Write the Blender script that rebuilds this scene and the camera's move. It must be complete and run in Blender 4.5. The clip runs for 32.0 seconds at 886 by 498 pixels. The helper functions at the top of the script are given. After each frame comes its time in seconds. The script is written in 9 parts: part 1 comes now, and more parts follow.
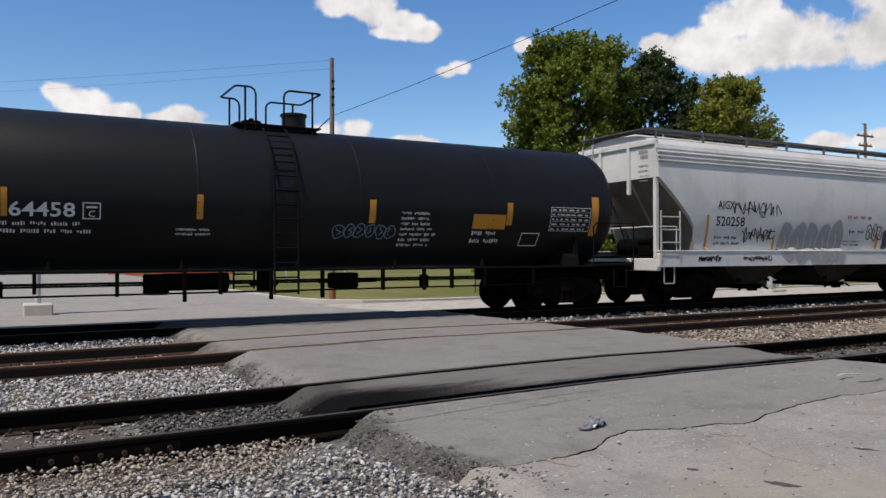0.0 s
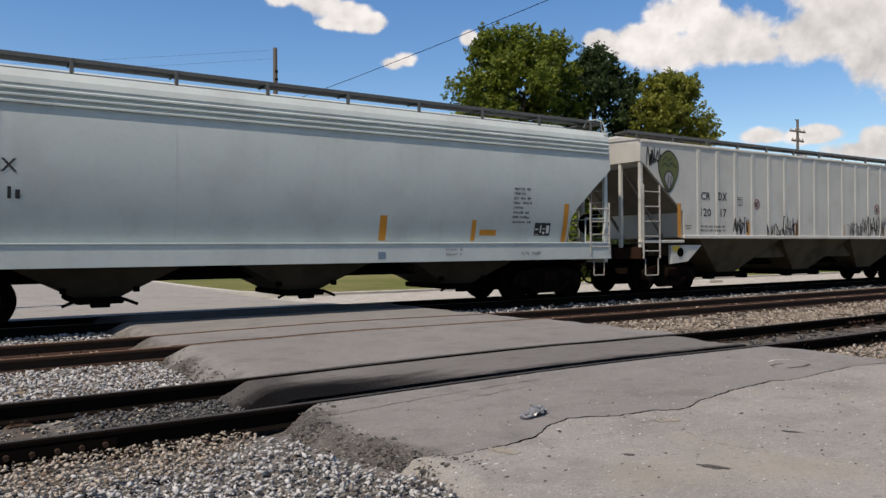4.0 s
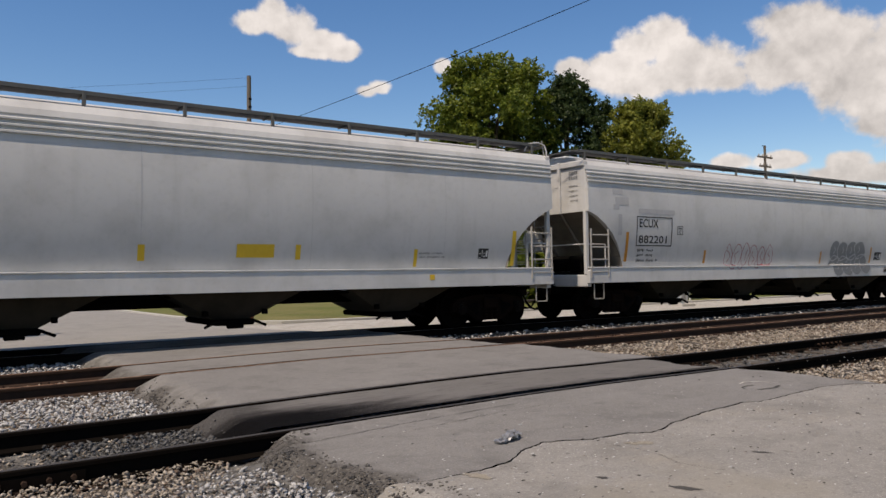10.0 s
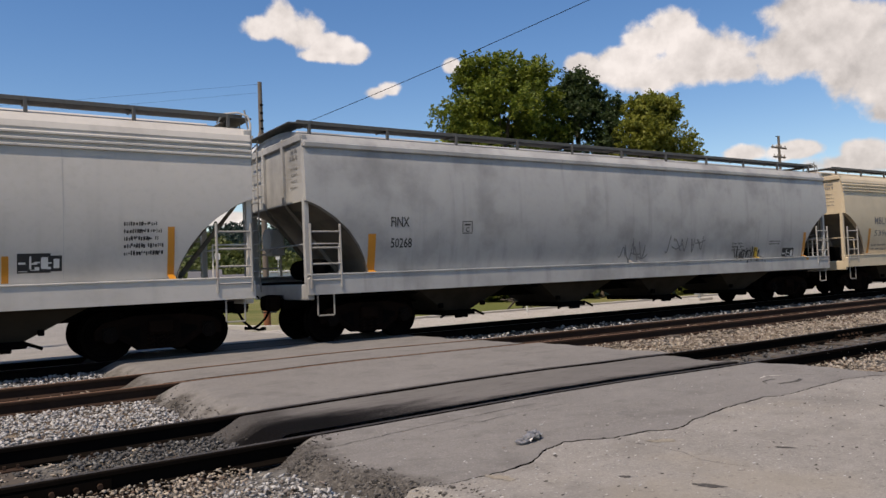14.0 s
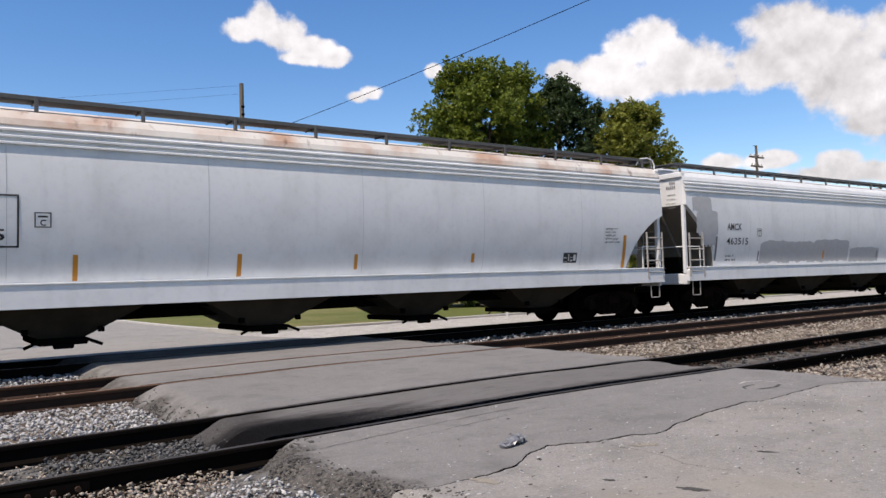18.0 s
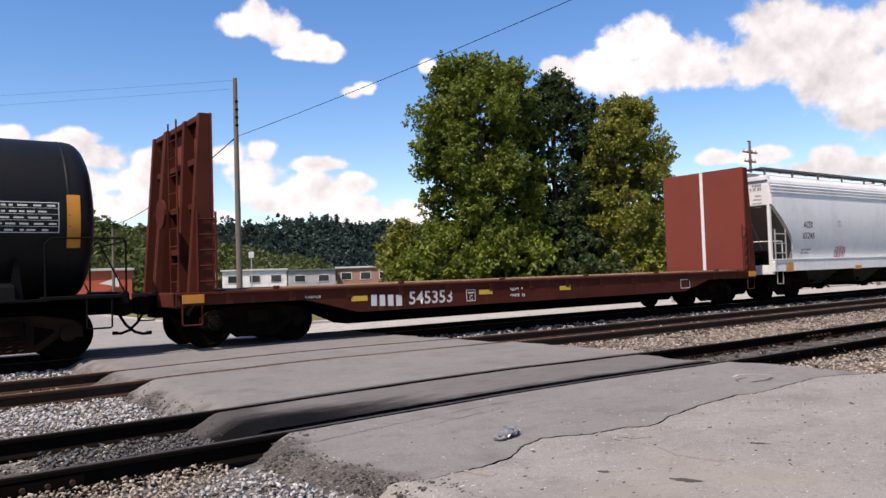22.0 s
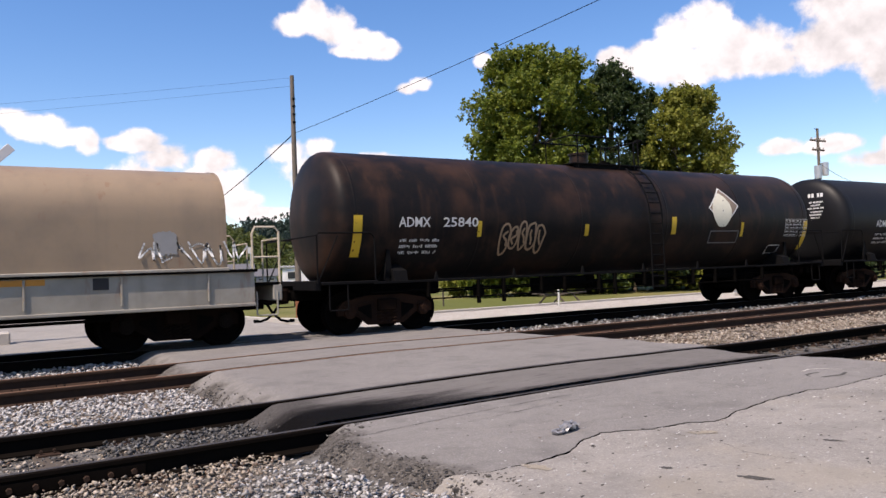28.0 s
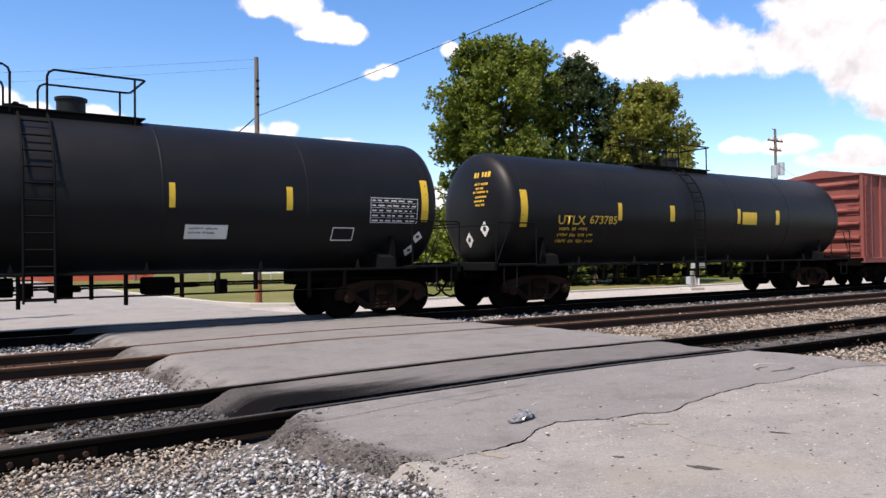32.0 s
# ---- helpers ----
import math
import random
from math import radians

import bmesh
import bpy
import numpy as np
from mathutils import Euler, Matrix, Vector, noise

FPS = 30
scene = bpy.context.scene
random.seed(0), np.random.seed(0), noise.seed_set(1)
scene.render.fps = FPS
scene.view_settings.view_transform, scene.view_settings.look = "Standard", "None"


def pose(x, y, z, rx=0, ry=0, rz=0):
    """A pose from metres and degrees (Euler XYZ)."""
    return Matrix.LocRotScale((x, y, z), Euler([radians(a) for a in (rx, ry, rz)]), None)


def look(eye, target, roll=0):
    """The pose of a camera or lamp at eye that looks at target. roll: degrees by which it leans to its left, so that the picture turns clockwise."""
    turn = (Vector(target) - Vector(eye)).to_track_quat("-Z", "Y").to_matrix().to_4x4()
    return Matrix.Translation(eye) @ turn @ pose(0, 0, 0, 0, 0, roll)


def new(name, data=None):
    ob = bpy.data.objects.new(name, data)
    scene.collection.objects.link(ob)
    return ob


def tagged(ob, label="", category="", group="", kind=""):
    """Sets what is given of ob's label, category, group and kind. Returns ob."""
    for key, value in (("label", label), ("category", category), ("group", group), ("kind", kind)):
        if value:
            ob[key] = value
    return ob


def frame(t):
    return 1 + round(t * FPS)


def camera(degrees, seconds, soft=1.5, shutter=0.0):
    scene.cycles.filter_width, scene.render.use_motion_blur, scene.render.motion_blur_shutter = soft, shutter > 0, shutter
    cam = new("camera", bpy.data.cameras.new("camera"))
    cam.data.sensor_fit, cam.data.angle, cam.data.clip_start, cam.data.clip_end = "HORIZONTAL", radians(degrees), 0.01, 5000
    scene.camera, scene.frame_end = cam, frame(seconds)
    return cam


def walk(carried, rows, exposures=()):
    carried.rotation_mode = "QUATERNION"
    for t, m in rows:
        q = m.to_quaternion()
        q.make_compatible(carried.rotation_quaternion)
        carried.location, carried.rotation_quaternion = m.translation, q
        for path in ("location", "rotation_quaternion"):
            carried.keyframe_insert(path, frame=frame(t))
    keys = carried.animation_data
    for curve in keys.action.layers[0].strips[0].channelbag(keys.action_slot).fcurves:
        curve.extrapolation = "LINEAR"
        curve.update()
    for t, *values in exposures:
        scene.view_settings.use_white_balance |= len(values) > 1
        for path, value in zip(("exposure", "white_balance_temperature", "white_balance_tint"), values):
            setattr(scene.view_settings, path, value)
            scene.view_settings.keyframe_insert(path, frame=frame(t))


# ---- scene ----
# ---- camera ----
cam = camera(60.9, 32.0, soft=1.5)
# seconds, yaw, pitch, lean, eye: a hand-held camera that turns at one place and sways a little

walk(cam, [(t, pose(ex, ey, ez, 90 + p, r, y)) for t, y, p, r, ex, ey, ez in (
    (0.0, -29.32, 0.59, 0.23, 0.000, 0.023, 1.301),
    (0.5, -29.79, 0.44, 0.13, -0.007, 0.016, 1.299),
    (1.0, -29.98, 0.51, -0.18, 0.002, 0.016, 1.299),
    (1.5, -31.29, 0.55, -0.41, -0.008, 0.017, 1.297),
    (2.0, -32.63, 0.62, -0.32, -0.007, 0.015, 1.294),
    (2.5, -32.77, 0.26, -0.47, -0.019, 0.011, 1.298),
    (4.5, -33.34, -0.14, 0.78, 0.028, -0.009, 1.292),
    (5.0, -32.78, -0.92, 1.32, 0.013, 0.004, 1.292),
    (5.5, -33.43, -0.79, 1.23, 0.010, -0.001, 1.303),
    (6.0, -33.71, -0.29, 1.11, 0.011, -0.013, 1.299),
    (6.5, -33.60, 0.12, 1.66, 0.014, -0.019, 1.301),
    (7.0, -33.95, 0.26, 2.01, 0.015, -0.017, 1.294),
    (7.5, -34.06, 0.61, 1.94, 0.018, -0.022, 1.300),
    (8.0, -34.94, 1.15, 1.32, 0.018, -0.031, 1.300),
    (8.5, -34.09, 0.88, 0.85, 0.009, -0.045, 1.285),
    (9.0, -34.92, 0.52, 0.54, 0.012, -0.038, 1.290),
    (9.5, -34.48, 1.71, 0.98, 0.017, -0.039, 1.290),
    (10.0, -35.24, 1.98, 0.87, 0.012, -0.046, 1.287),
    (10.5, -35.59, 1.70, 1.30, 0.022, -0.043, 1.283),
    (11.0, -35.84, 1.64, 1.91, 0.012, -0.050, 1.295),
    (11.5, -35.34, 2.24, 2.26, 0.010, -0.050, 1.294),
    (12.0, -35.22, 1.69, 2.34, 0.005, -0.055, 1.294),
    (12.5, -35.46, 1.91, 1.94, 0.010, -0.054, 1.296),
    (13.0, -35.09, 1.32, 1.86, 0.012, -0.049, 1.290),
    (13.5, -34.84, 2.16, 2.31, -0.004, -0.051, 1.311),
    (15.5, -31.46, 1.18, 1.93, -0.011, -0.002, 1.280),
    (16.0, -32.27, 1.08, 1.37, -0.011, 0.006, 1.273),
    (16.5, -34.28, 1.56, 1.98, -0.020, -0.005, 1.281),
    (17.0, -35.12, 1.89, 1.87, -0.027, -0.011, 1.285),
    (17.5, -35.38, 1.79, 1.67, -0.026, -0.010, 1.286),
    (18.0, -35.70, 2.31, 1.79, -0.040, -0.009, 1.292),
    (18.5, -35.41, 2.19, 1.77, -0.024, -0.007, 1.283),
    (19.0, -35.60, 1.67, 1.95, -0.013, -0.007, 1.276),
    (19.5, -35.54, 1.33, 2.31, -0.011, -0.012, 1.279),
    (20.0, -36.69, 0.90, 1.53, -0.013, -0.006, 1.276),
    (20.5, -37.06, 1.10, 1.19, -0.022, -0.011, 1.281),
    (21.0, -37.19, 0.64, 1.20, -0.019, -0.012, 1.264),
    (21.5, -36.70, -0.04, 0.75, -0.008, -0.022, 1.271),
    (22.0, -36.13, 1.96, 1.87, -0.045, -0.015, 1.275),
    (22.5, -35.59, 1.51, 2.34, -0.010, -0.022, 1.283),
    (23.0, -36.22, 2.46, 3.53, -0.017, -0.013, 1.289),
    (23.5, -36.05, 2.70, 3.02, -0.022, -0.018, 1.287),
    (24.0, -37.68, 0.12, 1.08, -0.022, -0.008, 1.277),
    (24.5, -37.09, 0.65, 1.19, -0.019, -0.011, 1.274),
    (26.5, -35.39, 1.65, 1.99, 0.018, 0.048, 1.251),
    (27.0, -33.33, 1.68, 2.66, 0.002, 0.060, 1.246),
    (27.5, -31.65, 1.29, 2.19, 0.019, 0.060, 1.246),
    (28.0, -31.83, 1.73, 2.17, 0.022, 0.062, 1.241),
    (28.5, -32.23, 1.92, 2.42, 0.015, 0.069, 1.251),
    (29.0, -32.45, 1.89, 1.95, 0.014, 0.066, 1.246),
    (29.5, -33.92, 0.99, 1.85, 0.026, 0.064, 1.238),
    (30.0, -34.98, 0.79, 1.41, 0.022, 0.067, 1.243),
    (30.5, -35.49, 0.19, 0.40, 0.016, 0.063, 1.241),
    (31.0, -35.52, 0.28, 0.60, 0.012, 0.064, 1.244),
    (31.5, -35.19, 0.60, 0.36, 0.009, 0.054, 1.250),
    (32.0, -34.73, 0.79, 0.73, 0.015, 0.048, 1.240),
     )],
     exposures=[(0, 0.12, 6850, 12), (6, 0.12, 7300, 13), (10, 0.0, 7400, 14), (13, -0.05, 7500, 16), (15.5, 0.27, 7000, 14), (17, 0.27, 6800, 14), (19, 0.33, 6800, 15),
                (23, 0.47, 7050, 19), (28, 0.53, 7100, 20), (32, 0.7, 6900, 17)])



SPEED = [13.028, 12.805, 12.532, 12.437, 12.345, 12.166, 11.979, 11.912, 11.872]  # metres a second at 0, 4, 8 ... 32 s


def run(t):
    """Metres that the train has gone at t seconds."""
    s = 0.0
    for i in range(8):
        a = min(max(t - 4 * i, 0.0), 4.0)
        v0, v1 = SPEED[i], SPEED[i + 1]
        s += v0 * a + (v1 - v0) * a * a / 8
    return s


# ---- light ----
SUN = Vector((-0.50, -0.17, 0.86)).normalized()
sun = new("sun", bpy.data.lights.new("sun", "SUN"))
sun.data.energy, sun.data.angle, sun.data.color = 5.0, radians(0.6), (1.0, 0.93, 0.83)
sun.matrix_basis = look((0, 0, 60), Vector((0, 0, 60)) - SUN)


def build_world():
    w = bpy.data.worlds.new("sky")
    scene.world = w
    w.use_nodes = True
    nt = w.node_tree
    nt.nodes.clear()
    N = nt.nodes.new
    link = nt.links.new
    out, bg = N("ShaderNodeOutputWorld"), N("ShaderNodeBackground")
    sky = N("ShaderNodeTexSky")
    sky.sky_type, sky.sun_disc = "NISHITA", False
    sky.sun_elevation = math.asin(SUN.z)
    sky.sun_rotation = math.atan2(SUN.x, SUN.y)
    sky.altitude, sky.air_density, sky.dust_density, sky.ozone_density = 0, 1.0, 0.1, 2.0
    tex = N("ShaderNodeTexCoord")
    sep = N("ShaderNodeSeparateXYZ")
    link(tex.outputs["Generated"], sep.inputs[0])

    def m(op, a, b=None, c=None, clamp=False):
        n = N("ShaderNodeMath")
        n.operation, n.use_clamp = op, clamp
        for i, v in enumerate((a, b, c)):
            if v is None:
                continue
            if isinstance(v, (int, float)):
                n.inputs[i].default_value = v
            else:
                link(v, n.inputs[i])
        return n.outputs[0]

    x, y, z = sep.outputs
    az = m("MULTIPLY", m("ARCTAN2", x, y), 57.2958)
    el = m("MULTIPLY", m("ARCSINE", z), 57.2958)
    place = N("ShaderNodeCombineXYZ")
    link(az, place.inputs[0])
    link(el, place.inputs[1])

    def bank(field, puffs, amp):
        """Puffs of one cloud: heading, height, half width, half height in degrees."""
        for a, e, wa, we in puffs:
            v = N("ShaderNodeVectorMath")
            v.operation = "MULTIPLY_ADD"
            link(place.outputs[0], v.inputs[0])
            v.inputs[1].default_value = (1 / wa, 1 / we, 0)
            v.inputs[2].default_value = (-a / wa, -e / we, 0)
            d = N("ShaderNodeVectorMath")
            d.operation = "LENGTH"
            link(v.outputs[0], d.inputs[0])
            g = m("SUBTRACT", amp, d.outputs["Value"])
            field = g if field is None else m("SMOOTH_MAX", field, g, 0.25)
        return field

    field = bank(None, [(22.7, 18.9, 1.6, 1.6), (21.2, 18.4, 1.6, 1.0), (24.1, 18.1, 2.0, 1.7), (26.1, 17.2, 1.9, 1.1), (27.8, 16.7, 1.4, 0.7), (25.5, 16.6, 2.5, 0.6)], 1.0)
    field = bank(field, [(29.6, 13.8, 1.2, 0.6), (30.6, 14.1, 1.1, 0.7), (35.5, 15.6, 0.8, 0.7)], 0.75)
    field = bank(field, [(51.7, 17.1, 1.9, 1.2), (50.2, 16.3, 2.0, 1.4), (54.2, 14.9, 3.3, 1.7), (48.7, 15.1, 2.5, 1.1), (45.3, 15.0, 1.5, 0.8), (55.8, 13.5, 2.3, 1.0), (51.7, 13.8, 4.4, 1.3), (47.1, 14.3, 2.1, 0.9)], 1.05)
    field = bank(field, [(62.5, 15.2, 4.2, 2.4), (59.9, 14.2, 2.9, 2.0), (65.1, 12.6, 3.7, 2.8), (67.4, 15.0, 2.9, 2.1), (60.8, 16.9, 3.3, 1.3), (66.5, 9.4, 2.9, 0.9), (69.6, 11.7, 2.4, 3.1)], 1.0)
    field = bank(field, [(56.4, 7.7, 1.8, 0.7), (59.4, 7.6, 2.2, 0.7), (63.6, 7.2, 1.7, 0.9), (63.2, 6.4, 3.4, 0.8), (65.6, 6.2, 2.0, 0.9), (68.5, 6.5, 2.2, 1.1)], 0.95)
    field = bank(field, [(6.8, 9.7, 0.9, 1.0), (10.2, 9.9, 1.7, 0.8), (11.9, 8.7, 2.1, 1.2), (15.2, 8.7, 1.7, 0.9), (7.5, 7.0, 1.2, 0.4), (10.8, 7.3, 3.1, 1.4), (14.4, 7.2, 2.9, 1.3), (16.5, 5.6, 2.3, 1.0), (13.2, 5.6, 4.0, 1.1)], 1.0)
    field = bank(field, [(20.4, 9.3, 1.8, 1.0), (22.8, 9.5, 1.3, 1.1), (22.3, 7.9, 2.8, 1.6), (26.7, 8.5, 2.5, 0.6), (29.1, 7.0, 2.1, 0.9), (26.8, 6.7, 3.3, 1.5), (24.1, 5.9, 3.3, 1.5), (29.9, 5.1, 2.5, 1.2), (18.8, 4.8, 2.7, 0.6), (33.3, 4.6, 2.6, 1.1)], 1.0)
    field = bank(field, [(2.3, 11.2, 1.2, 0.8), (3.7, 10.7, 2.1, 1.0), (5.7, 10.1, 1.6, 0.7), (8.9, 9.8, 1.5, 0.6), (11.2, 9.5, 1.2, 0.4), (-0.1, 9.1, 1.7, 0.8), (-3.9, 9.7, 2.2, 1.4)], 0.95)
    field = bank(field, [(-9, 9, 6, 4), (-4, 5, 6, 2.5), (75, 16, 8, 8), (72, 8, 6, 3)], 1.0)
    # scattered cumulus everywhere out of view as well
    far = N("ShaderNodeTexNoise")
    far.inputs["Scale"].default_value, far.inputs["Detail"].default_value = 5.0, 2.0
    link(tex.outputs["Generated"], far.inputs["Vector"])
    behind = m("SUBTRACT", m("MULTIPLY", m("SUBTRACT", far.outputs[0], 0.52), 6.0), 0.4)
    aside = m("SUBTRACT", 1.0, m("GREATER_THAN", m("MULTIPLY", m("GREATER_THAN", az, -12), m("LESS_THAN", az, 80)), 0.5))
    field = m("MAXIMUM", field, m("SUBTRACT", behind, m("MULTIPLY", m("SUBTRACT", 1.0, aside), 9.0)))
    def billow(up):
        shift = N("ShaderNodeVectorMath")
        shift.operation = "ADD"
        shift.inputs[1].default_value = up
        link(tex.outputs["Generated"], shift.inputs[0])
        n = N("ShaderNodeTexNoise")
        n.inputs["Scale"].default_value, n.inputs["Detail"].default_value = 19.0, 8.0
        n.inputs["Roughness"].default_value = 0.56
        link(shift.outputs[0], n.inputs["Vector"])
        return n

    puff, above = billow((0, 0, 0)), billow((-0.010, -0.004, 0.014))
    dens = m("ADD", m("MAXIMUM", field, -1.0), m("MULTIPLY", m("SUBTRACT", puff.outputs[0], 0.5), 1.9))
    mask = m("DIVIDE", m("ADD", dens, 0.12), 0.42, None, True)
    mask = m("MULTIPLY", m("MULTIPLY", mask, mask), m("SUBTRACT", 3.0, m("MULTIPLY", mask, 2.0)))
    mask = m("MULTIPLY", mask, 0.97)
    shade = N("ShaderNodeTexNoise")
    shade.inputs["Scale"].default_value, shade.inputs["Detail"].default_value = 9.0, 5.0
    link(tex.outputs["Generated"], shade.inputs["Vector"])
    # tops towards the sun stay bright, thick parts and the far bank turn grey
    lit = m("SUBTRACT", puff.outputs[0], above.outputs[0])
    lum = m("ADD", 0.83, m("ADD", m("MULTIPLY", lit, 0.85), m("MULTIPLY", m("SUBTRACT", shade.outputs[0], 0.5), 0.3)))
    lum = m("SUBTRACT", lum, m("MULTIPLY", m("SUBTRACT", dens, 0.7, None, True), 0.2))
    lum = m("SUBTRACT", lum, m("MULTIPLY", m("DIVIDE", m("SUBTRACT", az, 52.0), 12.0, None, True), 0.12))
    lum = m("MINIMUM", m("MAXIMUM", lum, 0.55), 0.95)
    ccol = N("ShaderNodeCombineColor")
    link(m("MULTIPLY", lum, 9.0), ccol.inputs[0])
    link(m("MULTIPLY", lum, 9.0), ccol.inputs[1])
    link(m("MULTIPLY", lum, 9.2), ccol.inputs[2])
    mix = N("ShaderNodeMix")
    mix.data_type = "RGBA"
    link(mask, mix.inputs[0])
    hsv = N("ShaderNodeHueSaturation")
    hsv.inputs["Hue"].default_value = 0.506
    hsv.inputs["Saturation"].default_value, hsv.inputs["Value"].default_value = 1.3, 1.3
    link(sky.outputs[0], hsv.inputs["Color"])
    link(hsv.outputs[0], mix.inputs[6])
    link(ccol.outputs[0], mix.inputs[7])
    link(mix.outputs[2], bg.inputs[0])
    bg.inputs[1].default_value = 0.1
    link(bg.outputs[0], out.inputs[0])


build_world()


# ---- materials ----
class Nodes:
    """A small writer of node materials."""

    def __init__(self, name):
        self.mat = bpy.data.materials.new(name)
        self.mat.use_nodes = True
        self.nt = self.mat.node_tree
        self.bsdf = self.nt.nodes["Principled BSDF"]
        self.tex = self.nt.nodes.new("ShaderNodeTexCoord").outputs["Object"]

    def noise(self, scale, detail=4.0, stretch=(1, 1, 1), rough=0.55):
        mp = self.nt.nodes.new("ShaderNodeMapping")
        mp.inputs["Scale"].default_value = stretch
        self.nt.links.new(self.tex, mp.inputs[0])
        n = self.nt.nodes.new("ShaderNodeTexNoise")
        n.inputs["Scale"].default_value, n.inputs["Detail"].default_value, n.inputs["Roughness"].default_value = scale, detail, rough
        self.nt.links.new(mp.outputs[0], n.inputs["Vector"])
        return n.outputs["Fac"]

    def voronoi(self, scale, feature="F1", out="Distance"):
        n = self.nt.nodes.new("ShaderNodeTexVoronoi")
        n.feature = feature
        n.inputs["Scale"].default_value = scale
        self.nt.links.new(self.tex, n.inputs["Vector"])
        return n.outputs[out]

    def ramp(self, fac, lo, hi):
        n = self.nt.nodes.new("ShaderNodeMapRange")
        n.interpolation_type = "SMOOTHSTEP"
        n.inputs[1].default_value, n.inputs[2].default_value = lo, hi
        self.nt.links.new(fac, n.inputs[0])
        return n.outputs[0]

    def mul(self, a, b):
        n = self.nt.nodes.new("ShaderNodeMath")
        n.operation = "MULTIPLY"
        for i, v in enumerate((a, b)):
            if isinstance(v, (int, float)):
                n.inputs[i].default_value = v
            else:
                self.nt.links.new(v, n.inputs[i])
        return n.outputs[0]

    def mix(self, fac, a, b):
        n = self.nt.nodes.new("ShaderNodeMix")
        n.data_type = "RGBA"
        for i, v in ((0, fac), (6, a), (7, b)):
            if isinstance(v, (int, float)):
                n.inputs[i].default_value = v
            elif isinstance(v, tuple):
                n.inputs[i].default_value = (*v, 1)
            else:
                self.nt.links.new(v, n.inputs[i])
        return n.outputs[2]

    def near(self, axis, mid, wide, wob):
        """One close to the line where that axis is mid, fading out raggedly."""
        sep = self.nt.nodes.new("ShaderNodeSeparateXYZ")
        self.nt.links.new(self.tex, sep.inputs[0])
        last = sep.outputs[axis]
        for op, v in (("SUBTRACT", mid), ("ABSOLUTE", None), ("ADD", self.mul(self.noise(2.6, 6), wob))):
            n = self.nt.nodes.new("ShaderNodeMath")
            n.operation = op
            self.nt.links.new(last, n.inputs[0])
            if isinstance(v, float):
                n.inputs[1].default_value = v
            elif v is not None:
                self.nt.links.new(v, n.inputs[1])
            last = n.outputs[0]
        return self.ramp(last, wide + wob * .5, wide * .3 + wob * .5)

    def random(self, island=False):
        if island:
            return self.nt.nodes.new("ShaderNodeNewGeometry").outputs["Random Per Island"]
        return self.nt.nodes.new("ShaderNodeObjectInfo").outputs["Random"]

    def done(self, col, rough=0.6, metal=0.0, bump=None, strength=0.3, dist=0.01, spec=0.5):
        b = self.bsdf.inputs
        for key, v in (("Base Color", col), ("Roughness", rough), ("Metallic", metal), ("Specular IOR Level", spec)):
            if isinstance(v, tuple):
                b[key].default_value = (*v, 1)
            elif isinstance(v, (int, float)):
                b[key].default_value = v
            else:
                self.nt.links.new(v, b[key])
        if bump is not None:
            n = self.nt.nodes.new("ShaderNodeBump")
            n.inputs["Strength"].default_value, n.inputs["Distance"].default_value = strength, dist
            self.nt.links.new(bump, n.inputs["Height"])
            self.nt.links.new(n.outputs[0], b["Normal"])
        return self.mat


def paint(name, col, dirt=(0.12, 0.1, 0.08), amount=0.35, streak=0.3, rust=0.0, rough=0.5, spec=0.5):
    """Weathered paint on steel: broad stains, runs down the sides, rust specks, dents."""
    n = Nodes(name)
    c = n.mix(n.mul(n.ramp(n.noise(0.9, 5), 0.42, 0.75), amount), col, dirt)
    c = n.mix(n.mul(n.ramp(n.noise(1.0, 4, (3.2, 3.2, 0.22)), 0.5, 0.78), streak), c, tuple(0.55 * a + 0.45 * b for a, b in zip(dirt, col)))
    c = n.mix(n.mul(n.ramp(n.noise(9, 6), 0.45, 0.8), 0.09), c, dirt)
    if rust:
        c = n.mix(n.mul(n.ramp(n.noise(2.6, 6, (1.6, 1.6, 0.5)), 0.62 - rust * 0.12, 0.72), min(1, rust + 0.3)), c, (0.16, 0.06, 0.025))
    return n.done(c, rough, 0, n.noise(1.1, 3), 0.12, 0.05, spec)


def plain(name, col, rough=0.6, metal=0.0, vary=0.25, scale=6.0, bump=0.15, spec=0.5):
    n = Nodes(name)
    dark = tuple(v * (1 - vary) for v in col)
    c = n.mix(n.noise(scale, 5), col, dark)
    return n.done(c, rough, metal, n.noise(scale * 5, 4), bump, 0.005, spec)


GREYS = [paint("light_grey_paint", (0.47, 0.465, 0.455), amount=0.24, streak=0.22),
         paint("pale_green_grey_paint", (0.38, 0.42, 0.41), amount=0.2, streak=0.15),
         paint("dull_grey_paint", (0.38, 0.37, 0.345), amount=0.25, streak=0.25),
         paint("bright_white_paint", (0.64, 0.64, 0.635), amount=0.16, streak=0.2),
         paint("warm_grey_paint", (0.46, 0.44, 0.41), amount=0.2, streak=0.22, rust=0.0),
         paint("blue_grey_paint", (0.30, 0.32, 0.35), amount=0.25, streak=0.2),
         paint("sooty_grey_paint", (0.34, 0.34, 0.335), (0.085, 0.082, 0.08), 0.5, 0.55)]
RUSTY_EDGE = paint("rust_washed_white_paint", (0.58, 0.55, 0.50), (0.35, 0.16, 0.07), 0.8, 0.3, 0.35)
BEIGE = paint("beige_paint", (0.50, 0.42, 0.30), (0.2, 0.15, 0.1), 0.22, 0.2)
RIB_WHITE = paint("chalky_white_paint", (0.52, 0.52, 0.51), amount=0.2, streak=0.2)
